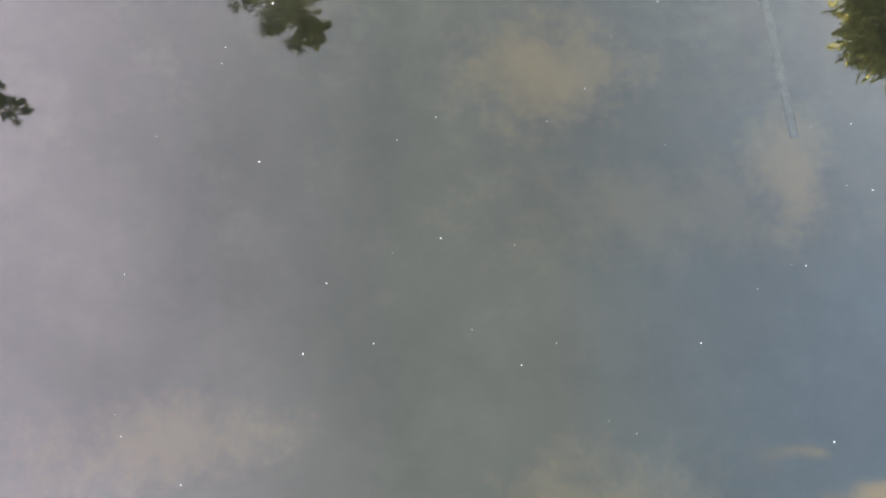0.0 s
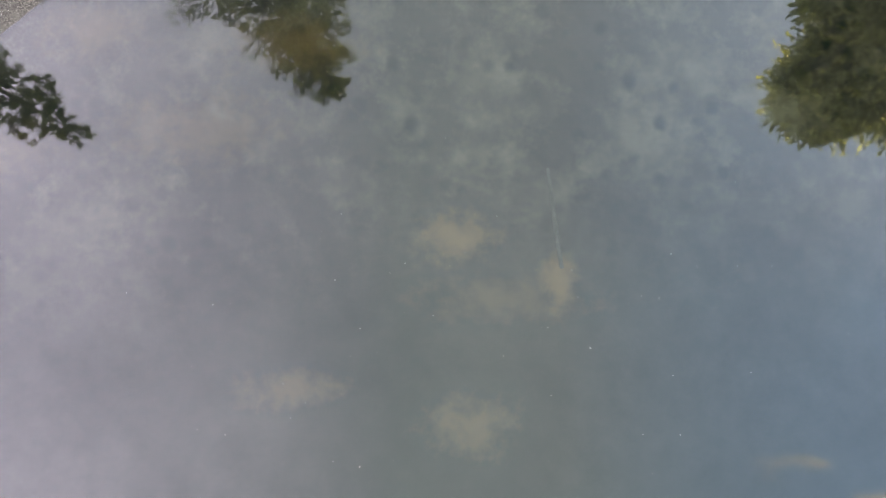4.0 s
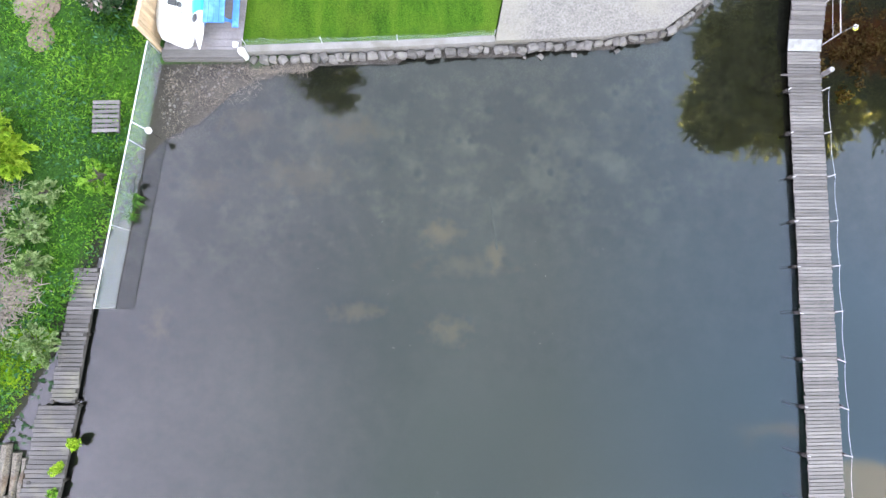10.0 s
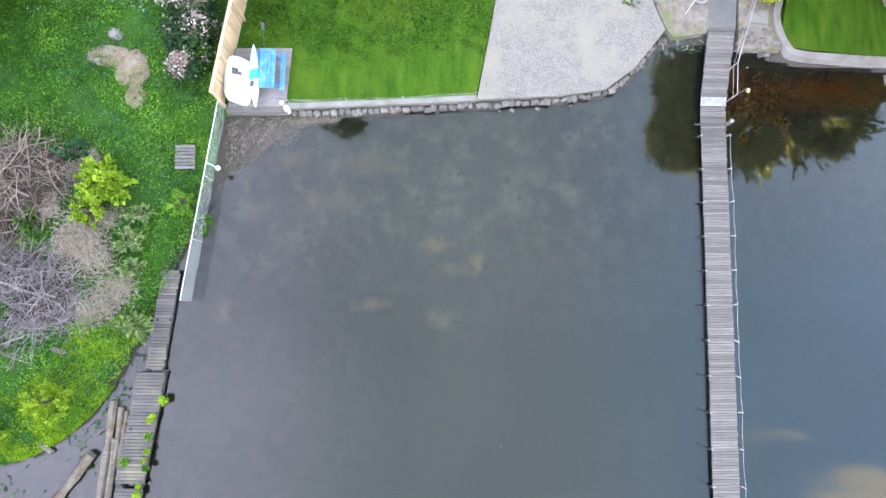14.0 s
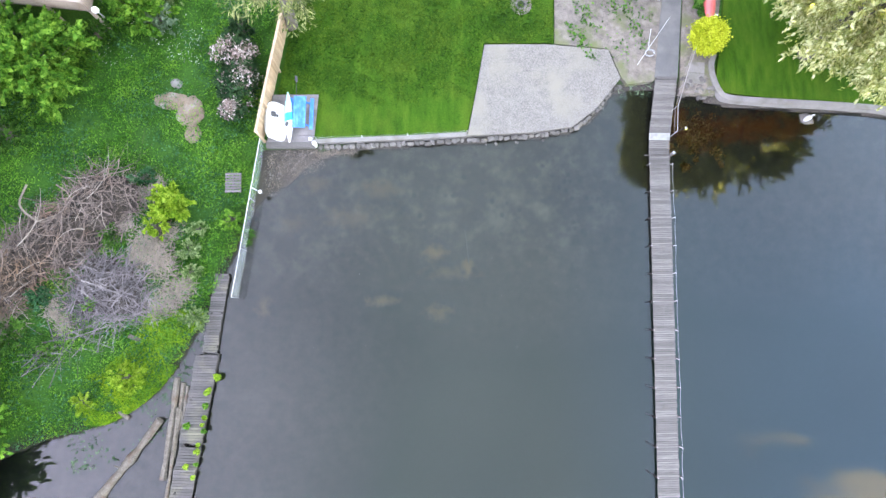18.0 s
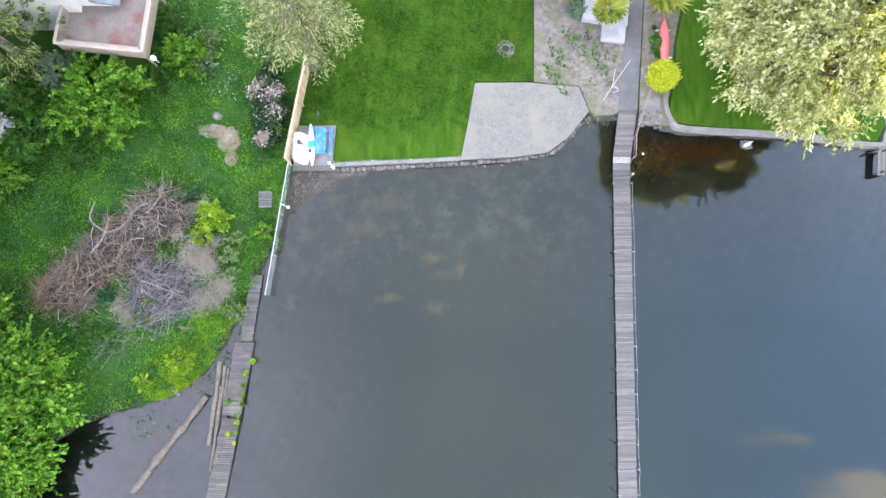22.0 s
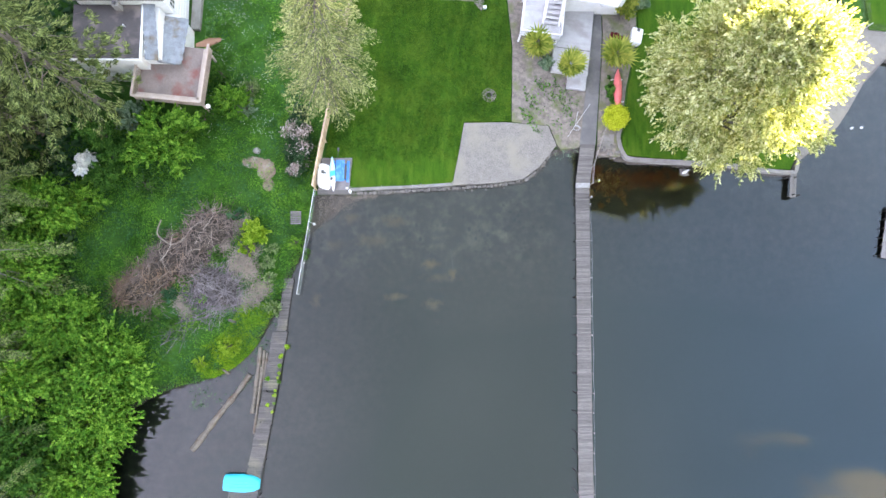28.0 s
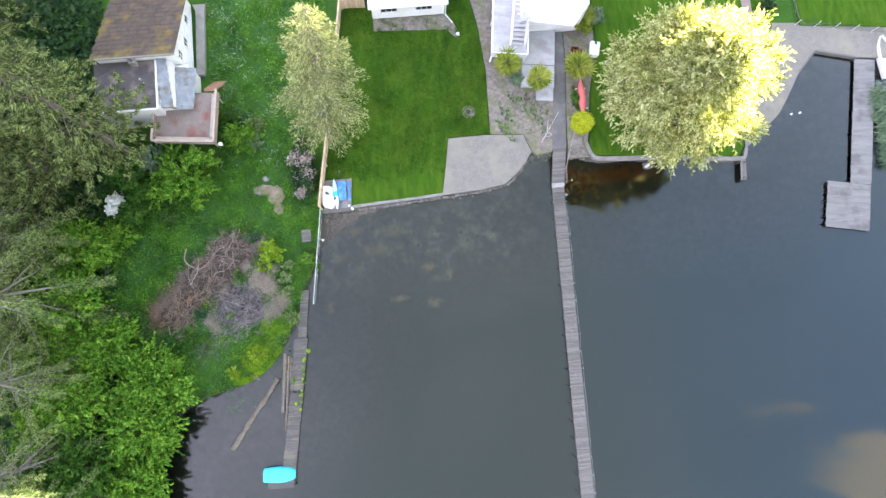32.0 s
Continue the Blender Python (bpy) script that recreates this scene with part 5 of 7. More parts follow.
def window(parent, c, w, h, face, panes=2):
    """face: '+x' or '-y', the side it looks to."""
    rz = {"-y": 0, "+x": 90, "+y": 180, "-x": 270}[face]
    wd = new("window")
    wd.parent = parent
    wd.matrix_local = pose(*c, 0, 0, rz)
    fr = bmesh.new()
    for x in (-w / 2, w / 2):
        add_box(fr, (x, -0.03, 0), (0.07, 0.1, h + 0.14))
    for z in (-h / 2, h / 2):
        add_box(fr, (0, -0.03, z), (w, 0.1, 0.07))
    for i in range(1, panes):
        add_box(fr, (-w / 2 + w * i / panes, -0.03, 0), (0.04, 0.08, h))
    part("window_frame", fr, M_WHITE, wd)
    for i in range(panes):
        part("pane", box((-w / 2 + w * (i + 0.5) / panes, -0.015, 0), (w / panes - 0.04, 0.02, h - 0.06)), M_GLASS, wd)
    part("window_sill", box((0, -0.09, -h / 2 - 0.05), (w + 0.2, 0.16, 0.05)), M_WHITE, wd)
    return wd


def turned(x, y, degrees):
    return Matrix.Translation((x, y, 0)) @ pose(0, 0, 0, 0, 0, degrees) @ Matrix.Translation((-x, -y, 0))


def left_house():
    h = thing("white_house", "white clapboard house with mossy brown roof", "house")
    wedge = bmesh.new()
    prof = [(24.35, 0.2), (24.35, 5.95), (32.4, 2.1), (32.4, 0.2)]
    a = [wedge.verts.new((-20.6, y, z)) for y, z in prof]
    b = [wedge.verts.new((-27.8, y, z)) for y, z in prof]
    wedge.faces.new(a)
    wedge.faces.new(b[::-1])
    for i in range(4):
        k = (i + 1) % 4
        wedge.faces.new((a[i], b[i], b[k], a[k]))
    bmesh.ops.recalc_face_normals(wedge, faces=wedge.faces)
    part("wall", wedge, M_WHITE, h, "white painted wall")
    for j in range(9):
        part("clapboard", box((-20.58, 28.2 - 0.42 * j, 0.75 + 0.55 * j), (0.05, 7.6 - 0.82 * j if j < 8 else 1.2, 0.03)), M_WHITE, h)
    shingle_roof(h, "roof", (-28.1, 24.2, 6.12), (7.65, 0, 0), (0, 8.5, -4.0), 20, 14, M_ROOFBROWN, "mossy brown shingle roof slope")
    part("ridge_trim", box((-24.3, 24.18, 6.1), (7.8, 0.14, 0.16)), M_CONCRETE, h)
    wall_box("flat_wing", -28.2, -22.6, 19.45, 24.3, 0.2, 5.0, M_WHITE, h, "white flat-roofed wing")
    fr = part("flat_roof", box((-25.4, 21.85, 5.08), (5.7, 4.85, 0.16), bevel=0.02), M_ROOFFLAT, h, "dark felt flat roof with puddle stains")
    part("roof_trim", box((-25.4, 19.36, 5.1), (5.9, 0.14, 0.28)), M_WHITE, fr)
    part("roof_trim", box((-22.5, 21.85, 5.1), (0.14, 4.9, 0.28)), M_WHITE, fr)
    wall_box("porch", -22.6, -20.0, 19.95, 24.3, 0.2, 3.7, M_WHITE, h)
    wall_box("porch_upper", -22.6, -21.25, 19.9, 24.3, 3.7, 4.8, M_WHITE, h)
    shingle_roof(h, "porch_roof", (-22.15, 19.5, 4.95), (0.98, 0, -0.1), (-0.45, 5.0, 0.3), 3, 12, M_ROOFGREY, "blue-grey shingle strip roof")
    shingle_roof(h, "porch_roof", (-21.6, 19.75, 3.95), (1.85, -0.15, -0.22), (0.5, 4.2, 0.0), 5, 11, M_ROOFGREY, "blue-grey porch roof with leaf litter")
    ch = part("chimney", box((-24.4, 23.9, 5.55), (0.55, 0.45, 0.9), bevel=0.02), M_CONCRETE, h, "small pale chimney")
    part("chimney_flue", tube([(-24.4, 23.9, 6.0), (-24.4, 23.9, 6.25)], 0.13, 10), M_GREYPL, ch)
    part("vent_pipe", tube([(-23.9, 22.3, 5.1), (-23.9, 22.3, 5.5)], 0.07, 8), M_METAL, h)
    for y, z in ((25.1, 4.1), (27.2, 2.6), (29.9, 2.2)):
        window(h, (-20.6, y, z), 0.85, 1.0, "+x", 2)
    # raised deck with its rail
    d = new("deck")
    d.parent = h
    d.matrix_local = turned(-20.5, 19.05, -6)
    wall_me = box((-20.55, 19.05, 3.0), (5.8, 5.2, 0.22))
    part("deck_floor", wall_me, M_DECKRED, d, "worn red-brown deck floor")
    for x in (-23.2, -20.4, -17.85):
        for y in (16.6, 21.3):
            part("deck_post", box((x, y, 1.6), (0.15, 0.15, 2.7)), M_DECKRAIL, d)
    part("rail", box((-20.55, 16.42, 4.05), (5.9, 0.2, 0.06), bevel=0.01), M_DECKRAIL, d)
    part("rail", box((-17.62, 19.05, 4.05), (0.2, 5.3, 0.06), bevel=0.01), M_DECKRAIL, d)
    part("rail", box((-23.45, 17.9, 4.05), (0.2, 2.8, 0.06), bevel=0.01), M_DECKRAIL, d)
    part("bench", box((-20.5, 16.75, 3.5), (5.6, 0.42, 0.06), bevel=0.01), M_DECKRAIL, d)
    part("bench", box((-17.95, 19.1, 3.5), (0.42, 4.6, 0.06), bevel=0.01), M_DECKRAIL, d)
    me = bpy.data.meshes.new("baluster")
    bm = box((0, 0, 0), (0.05, 0.05, 0.95))
    bm.to_mesh(me)
    bm.free()
    me.materials.append(M_DECKRAIL)
    for i in range(44):
        piece("baluster", me, pose(-23.4 + i * 0.132, 16.42, 3.55), d)
    for i in range(39):
        piece("baluster", me, pose(-17.62, 16.5 + i * 0.132, 3.55), d)
    for i in range(20):
        piece("baluster", me, pose(-23.45, 16.55 + i * 0.132, 3.55), d)
    s = thing("satellite_dish", "small white satellite dish at the deck corner", "dish")
    part("mast", tube([(-17.5, 16.15, 2.3), (-17.5, 16.1, 3.3)], 0.03, 6), M_METAL, s)
    bm = bmesh.new()
    bmesh.ops.create_cone(bm, segments=14, radius1=0.2, radius2=0.06, depth=0.06, cap_ends=True, matrix=pose(-17.45, 16.0, 3.35, 50, 0, 20))
    part("dish", bm, M_WHITE, s)
    st = thing("brick_stair", "brown timber stair behind the deck", "stairs")
    for i in range(6):
        part("tread", box((-18.4 + 0.06 * i, 22.0 + i * 0.3, 2.6 - i * 0.38), (1.2, 0.34, 0.08)), surface("red-brown stair timber", (0.2, 0.1, 0.06), (0.32, 0.17, 0.11), 2, 20) if i == 0 else bpy.data.materials["red-brown stair timber"], st)
    wk = zone("walkway", [(-20.2, 24.4), (-19.4, 24.4), (-19.1, 31.5), (-19.0, 32.2), (-20.3, 32.2), (-20.0, 31.4)], 0.0, 1.05, M_CONCRETE, "narrow concrete side walkway", "path")


def middle_house():
    h = thing("long_house", "low white house with ribbed pale roof", "house")
    wall_box("wall", -1.6, 6.1, 29.4, 38.0, 0.3, 3.1, M_WHITE, h)
    rf = part("roof", box((2.25, 34.0, 3.3), (8.3, 10.0, 0.16), pose(0, 0, 0, 3, 0, 0), 0.02), M_ROOFWHITE, h, "ribbed pale metal roof")
    me = bpy.data.meshes.new("roof_rib")
    bm = box((0, 0, 0), (0.05, 10.0, 0.06))
    bm.to_mesh(me)
    bm.free()
    me.materials.append(M_METAL)
    for i in range(27):
        piece("roof_rib", me, pose(-1.75 + i * 0.31, 34.0, 3.4, 3, 0, 0), rf)
    for x in (0.2, 3.9):
        window(h, (x, 29.4, 2.1), 1.7, 0.7, "-y", 3)
    s = thing("side_deck", "dark timber side deck at the low house", "deck")
    part("floor", box((-3.2, 33.5, 1.0), (3.0, 4.2, 0.9)), M_ROOFFLAT, s)
    bd = zone("garden_bed", [(-1.6, 28.0), (6.2, 27.6), (7.0, 26.6), (7.3, 27.6), (6.4, 29.3), (-1.6, 29.4)], 0.0, 0.6, M_CHIPS, "bark bed along the house wall", "garden bed")
    o = thing("downpipe", "white downpipe at the house corner", "pipe")
    part("pipe", tube([(6.2, 29.3, 3.0), (6.2, 29.25, 0.7), (6.9, 28.3, 0.62)], 0.05, 7), M_WHITE, o)
    u = thing("utility_box", "small pale utility box on the lawn", "box")
    part("body", box((7.3, 26.9, 0.7), (0.35, 0.3, 0.3), bevel=0.02), M_METAL, u)


def right_house():
    h = thing("lake_house", "white house with decks and outside stair", "house")
    wall_box("wall", 13.6, 20.2, 26.4, 38.0, 0.4, 5.6, M_WHITE, h)
    part("roof", slab([(13.4, 40), (13.4, 26.6), (14.3, 24.9), (18.2, 24.1), (19.9, 26.2), (20.6, 28), (20.6, 40)], 5.6, 5.85), M_ROOFWHITE, h, "white coated flat roof")
    for x, y in ((14.6, 25.2), (18.0, 24.5)):
        part("roof_brace", tube([(x, y, 5.6), (x - 0.3, y + 1.2, 3.2)], 0.06, 6), M_WHITE, h)
    d1 = new("upper_deck")
    d1.parent = h
    d1.matrix_local = turned(12.0, 23.2, -8)
    wall_box("deck_body", 10.3, 14.0, 23.2, 36.0, 2.0, 2.25, M_WHITE, d1)
    me = plank_mesh(3.66, 0.19, 0.03, M_WHITEDECK)
    for i in range(62):
        piece("plank", me, pose(12.15, 23.3 + i * 0.2, 2.27), d1)
    for x0, y0, x1, y1 in ((10.25, 23.1, 10.35, 36), (13.95, 23.1, 14.05, 27)):
        part("rail", box(((x0 + x1) / 2, (y0 + y1) / 2, 3.2), (x1 - x0, y1 - y0, 0.07)), M_WHITE, d1)
        for i in range(9):
            part("rail_post", box(((x0 + x1) / 2, y0 + 0.3 + i * (y1 - y0 - 0.5) / 8, 2.7), (0.07, 0.07, 0.95)), M_WHITE, d1)
    part("rail", box((12.15, 23.1, 3.2), (3.8, 0.1, 0.07)), M_WHITE, d1)
    for x in (10.4, 13.9):
        for y in (23.4, 27.5, 31.5):
            part("deck_post", box((x, y, 1.2), (0.16, 0.16, 1.7)), M_WHITE, d1)
    s = new("stair")
    s.parent = h
    s.matrix_local = turned(12.0, 23.2, -8)
    for i in range(13):
        part("tread", box((13.05, 24.6 + i * 0.4, 2.42 + i * 0.19), (1.35, 0.27, 0.05), bevel=0.006), M_WHITEDECK, s)
    for x in (12.3, 13.8):
        part("stair_string", tube([(x, 24.4, 2.3), (x, 29.6, 4.75)], 0.09, 4), M_WHITE, s)
        part("stair_rail", tube([(x, 24.4, 3.2), (x, 29.6, 5.65)], 0.045, 6), M_WHITE, s)
    d2 = new("lower_deck")
    d2.parent = h
    d2.matrix_local = turned(15.2, 20.2, -8)
    wall_box("deck_body", 13.4, 16.9, 20.2, 26.8, 0.45, 0.98, M_WHITEDECK, d2)
    me = plank_mesh(3.46, 0.19, 0.03, M_WHITEDECK)
    for i in range(33):
        piece("plank", me, pose(15.15, 20.3 + i * 0.197, 1.0), d2)
    part("step", box((15.95, 19.5, 0.68), (1.8, 1.4, 0.36), bevel=0.01), M_WHITEDECK, d2)
    part("seam_board", box((15.15, 22.6, 1.03), (3.4, 0.06, 0.02)), M_PLANK, d2)
    window(h, (16.8, 26.4, 3.6), 1.6, 1.2, "-y", 2)


left_house(), middle_house(), right_house()


def cove():
    for pts in (((44.35, 19.5), (46.65, 21.85)), ((46.65, 21.85), (51.1, 20.75))):
        tagged(part("bulkhead", strip(list(pts), 0.16, -0.4, 0.5), M_PLANK), "low timber bulkhead around the cove", "wall", kind="structure")
    f = thing("mesh_fence", "low green wire fence along the far lawn", "fence")
    for i in range(9):
        x, y = lerp2((44.9, 25.1), (62, 22.1), i / 8)
        part("post", tube([(x, y, 0.3), (x, y, 1.6)], 0.035, 6), M_METAL, f)
    bm = bmesh.new()
    a, b = (44.9, 25.1), (62.0, 22.1)
    bm.faces.new([bm.verts.new(v) for v in ((*a, 0.5), (*b, 0.5), (*b, 1.55), (*a, 1.55))])
    part("wire_mesh", bm, M_WIRE, f)
    bm = bmesh.new()
    a, b = (44.9, 25.1), (44.6, 40.0)
    bm.faces.new([bm.verts.new(v) for v in ((*a, 0.5), (*b, 0.5), (*b, 1.55), (*a, 1.55))])
    part("wire_mesh", bm, M_WIRE, f)
    for x, y in ((42.9, 15.1), (43.9, 15.15)):
        o = thing("buoy", "white mooring buoy afloat in the cove", "buoy", None, "buoys in the cove")
        part("float", tube([(x, y, -0.12), (x, y, -0.02), (x, y, 0.12), (x, y, 0.2)], [0.08, 0.13, 0.13, 0.06], 10), M_WHITE, o)
        part("ring", tube([(x, y, 0.2), (x, y, 0.3)], 0.03, 6), M_METAL, o)
    p = zone("path", [(39.2, 25.7), (40.2, 25.7), (40.2, 40), (38.9, 40)], 0.0, 0.58, M_DECKRED, "pinkish paved garden path", "path")
    g = thing("kettle_grill", "dark kettle grill beside the path", "grill")
    part("bowl", tube([(39.8, 26.4, 1.0), (39.8, 26.4, 1.15), (39.8, 26.4, 1.4), (39.8, 26.4, 1.55)], [0.15, 0.3, 0.28, 0.08], 12), M_GREYPL, g)
    for k in range(3):
        part("leg", tube([(39.8 + 0.15 * math.cos(k * 2.1), 26.4 + 0.15 * math.sin(k * 2.1), 1.05), (39.8 + 0.32 * math.cos(k * 2.1), 26.4 + 0.32 * math.sin(k * 2.1), 0.55)], 0.02, 5), M_GREYPL, g)
    c = thing("garden_chair", "dark wire garden chair at the shore wall", "chair")
    part("seat", tube([(37.0, 13.4, 0.9), (37.0, 13.4, 0.94)], 0.26, 10), M_GREYPL, c)
    part("backrest", tube(smooth_line([(36.8, 13.2, 0.9), (36.75, 13.3, 1.4), (36.85, 13.55, 1.5), (37.05, 13.7, 1.4), (37.15, 13.65, 0.9)], 3), 0.02, 5), M_GREYPL, c)
    for dx, dy in ((-0.2, -0.2), (0.2, -0.2), (-0.2, 0.2), (0.2, 0.2)):
        part("leg", tube([(37.0 + dx * 0.8, 13.4 + dy * 0.8, 0.9), (37.0 + dx, 13.4 + dy, 0.44)], 0.015, 5), M_GREYPL, c)


M_WIRE = net_material("green wire mesh", (0.12, 0.16, 0.1), 0.7)
cove()


# ---- plants ----
def tree(name, label, base, height, trunk_r, blobs, n, size, material, seed, lean=(0, 0), limbs=9, hollow=0.5, up=0.35, long=1.7, category="tree", group="", sprays=None):
    """A broadleaf tree or shrub: trunk, limbs that run to the clumps, and a crown of blades."""
    rng = np.random.default_rng(seed)
    t = thing(name, label, category, pose(*base), group)
    top = Vector((lean[0], lean[1], height * 0.72))
    bm = tube([(0, 0, -0.3), (0.02, 0, 0.3), top * 0.4 + Vector((0.05, 0.08, 0)), top], [trunk_r * 1.35, trunk_r, trunk_r * 0.75, trunk_r * 0.25], 8)
    b = np.asarray(blobs, float)
    for i in rng.permutation(len(b))[:limbs]:
        e = Vector(b[i, :3])
        f = min(0.95, max(0.12, e.z / max(height, 0.1) * 0.55))
        s = top * f
        add_tube(bm, [s, s.lerp(e, 0.5) + Vector((0, 0, 0.08 * height * 0.3)), e], [trunk_r * 0.45, trunk_r * 0.28, trunk_r * 0.1], 5)
    part("trunk", bm, M_BARK, t)
    v, f = spray_crown(rng, n // sprays[1], blobs, sprays[0], sprays[1], size, long) if sprays else leaves(crown_points(rng, n, blobs, hollow), size, rng, up, long)
    me = leaf_mesh("crown", v, f, material)
    ob = new("crown", me)
    ob.parent = t
    return t


def dome(rng, n, rx, ry, z0, z1, r0, r1):
    """Clumps spread through a rounded crown."""
    out = []
    for _ in range(n):
        a, q, z = rng.random() * 2 * math.pi, rng.random() ** 0.6, rng.random()
        k = math.sin(math.pi * (0.12 + 0.8 * z)) ** 0.7
        out.append((rx * q * k * math.cos(a), ry * q * k * math.sin(a), z0 + (z1 - z0) * z, r0 + (r1 - r0) * rng.random()))
    return out


def conifer_meshes(seed, height, radius, z_low, whorls, material, blade=0.3, droop=0.25, density=1.0, top_r=0.12, spread=0.26, limbs=5, hang=0.12, full=0.8, wood=1.0, tuft=0.0):
    """Trunk with bare branch wood, and a crown of flat sprays along drooping branches."""
    rng = np.random.default_rng(seed)
    bm = tube([(0, 0, -0.3), (0, 0, height * 0.35), (0, 0, height * 0.7), (0, 0, height)], [height * 0.016, height * 0.012, height * 0.007, 0.02], 8)
    pts, dirs = [], []
    for w in range(whorls):
        f = (w + rng.random() * 0.6) / whorls
        z = z_low + (height - z_low) * f ** 0.92
        k = radius * (1 - f) ** full * (0.75 + 0.5 * rng.random()) + top_r
        if f < 0.12:
            k *= 0.7
        m = int(limbs + 2 * rng.random())
        a0 = rng.random() * 6.28
        for j in range(m):
            a = a0 + 6.283 * (j + 0.4 * rng.normal()) / m
            L = k * (0.7 + 0.45 * rng.random())
            rise = 0.25 * (f - 0.4)
            d = np.array([math.cos(a), math.sin(a)])
            p = [Vector((d[0] * L * s, d[1] * L * s, z + L * (rise * s - droop * s * s + 0.14 * max(0, s - 0.7)))) for s in (0.02, 0.35, 0.7, 1.0)]
            add_tube(bm, p, [wood * (0.035 * L / 2 + 0.012), wood * (0.02 * L / 2 + 0.008), wood * 0.012, 0.005], 4, False)
            cnt = int(46 * L * density) + 6
            s = 0.12 + 0.9 * rng.random(cnt) ** 0.75
            wdt = L * spread * (1 - 0.75 * np.abs(s - 0.45)) * (rng.random(cnt) * 2 - 1)
            zz = z + L * (rise * s - droop * s * s + 0.14 * np.maximum(0, s - 0.7)) - np.abs(wdt) * 0.28 - hang * rng.random(cnt)
            if tuft:
                nodes = max(2, int(L * 1.5))
                pick = rng.integers(nodes, size=cnt)
                s = (0.2 + 0.82 * (np.arange(nodes) + 0.5 * rng.random(nodes)) / nodes)[pick]
                wdt = (L * spread * rng.normal(size=nodes))[pick]
                zz = z + L * (rise * s - droop * s * s) - hang * rng.random(nodes)[pick] + tuft * 0.5 * rng.normal(size=cnt)
                s = s + tuft * 0.8 * rng.normal(size=cnt) / L
                wdt = wdt + tuft * 0.8 * rng.normal(size=cnt)
            x = d[0] * L * s - d[1] * wdt
            y = d[1] * L * s + d[0] * wdt
            pts.append(np.stack([x, y, zz], 1))
            sd = np.sign(wdt)[:, None] * np.array([-d[1], d[0], -0.15]) * 0.75 + np.array([d[0], d[1], -0.1])
            dirs.append(sd)
    c, d = np.concatenate(pts), np.concatenate(dirs)
    n = len(c)
    d = d + rng.normal(size=(n, 3)) * 0.3
    d /= np.linalg.norm(d, axis=1)[:, None]
    nrm = rng.normal(size=(n, 3)) * 0.45 + np.array([0, 0, 1.0])
    side = np.cross(d, nrm)
    side /= np.linalg.norm(side, axis=1)[:, None]
    s = blade * (1 + 0.3 * rng.normal(size=n)).clip(0.45, 1.8)[:, None]
    v = np.stack([c - d * s * 0.3, c + side * s * 0.15 + d * s * 0.2, c + d * s, c - side * s * 0.15 + d * s * 0.2], 1).reshape(-1, 3)
    i = np.arange(n) * 4
    f = np.concatenate([np.stack([i, i + 1, i + 2], 1), np.stack([i, i + 2, i + 3], 1)])
    return bm, leaf_mesh("crown", v, f, material)


def conifer(name, label, base, lean, *args, group="", bark=M_BARK, **kw):
    t = thing(name, label, "tree", pose(*base, *lean, 0), group)
    bm, me = conifer_meshes(*args, **kw)
    part("trunk", bm, bark, t)
    ob = new("crown", me)
    ob.parent = t
    return t


# the tall spruce at the fence
conifer("spruce_tree", "tall pale green spruce beside the cedar fence", (-7.0, 16.7, 0.5), (0.4, 5.0), 31, 24.6, 4.15, 5.0, 46, F_SPRUCE, blade=0.18, droop=0.3, density=0.9, spread=0.19, full=0.55)

# the large yellow-green tree at the right lawn
rng = np.random.default_rng(32)
blobs = []
for _ in range(520):
    z = rng.random() ** 1.15
    h = 3.2 + 17.6 * z
    k = np.interp(h, [2.5, 4.5, 7, 10, 13, 17, 20, 22], [1.6, 3.6, 6.3, 6.5, 5.3, 3.2, 1.7, 0.4])
    a, q = rng.random() * 6.283, rng.random() ** 0.45
    lobe = 1.0 + (0.45 * max(0.0, math.cos(a - 0.5)) ** 3 if h < 13 else 0.0) + 0.1 * math.sin(5 * a + h)
    blobs.append((1.4 - 3.2 * z + k * lobe * q * math.cos(a), 1.9 - 2.8 * z + k * lobe * q * math.sin(a), h - 0.5, 0.26 + 0.46 * rng.random()))
tree("maple_tree", "large yellow-green maple overhanging the water", (25.7, 14.8, 0.5), 21, 0.46, blobs, 290000, 0.1, F_MAPLE, 33, lean=(-1.2, -1.0), limbs=70, long=2.6, sprays=(1.35, 22))

# woods on the far plot
firs = []
for i, (seed, h, r) in enumerate(((41, 24, 5.4), (42, 20, 4.8), (43, 27, 6.0))):
    firs.append(conifer("fir_tree", "tall dark green fir in the woods", (0, 0, 0), (0, 0), seed, h, r, 3.0, 26, F_FIR, blade=0.27, droop=0.4, density=1.35, spread=0.2, limbs=5, hang=0.5, full=0.62, top_r=0.5, wood=0.6, tuft=0.2, group="firs in the woods"))
spots = [(-26.9, 16.5, 3), (-41, 6, 1), (-36, 10, 2), (-33, 14.5, 1), (-40, 17, 0), (-34, 21, 2), (-43, 25, 1), (-39, 31, 0), 
         (-38.5, -26, 1), (-33.5, -22, 0), (-36, 39, 2), (-36.5, -28, 0), (-41, 11.5, 1)]
used = set()
for i, (x, y, k) in enumerate(spots):
    m = pose(x, y, 0.4, 1.5 * math.sin(i), 1.5 * math.cos(i * 2), i * 67)
    if y < -15 and x > -46:
        m = m @ Matrix.Diagonal((0.8, 0.8, 0.32, 1))
    if k == 3:
        k, m = 2, m @ Matrix.Diagonal((0.85, 0.85, 1.2, 1))
    if k in used:
        copy_thing(firs[k], m)
    else:
        firs[k].matrix_basis = m
        used.add(k)

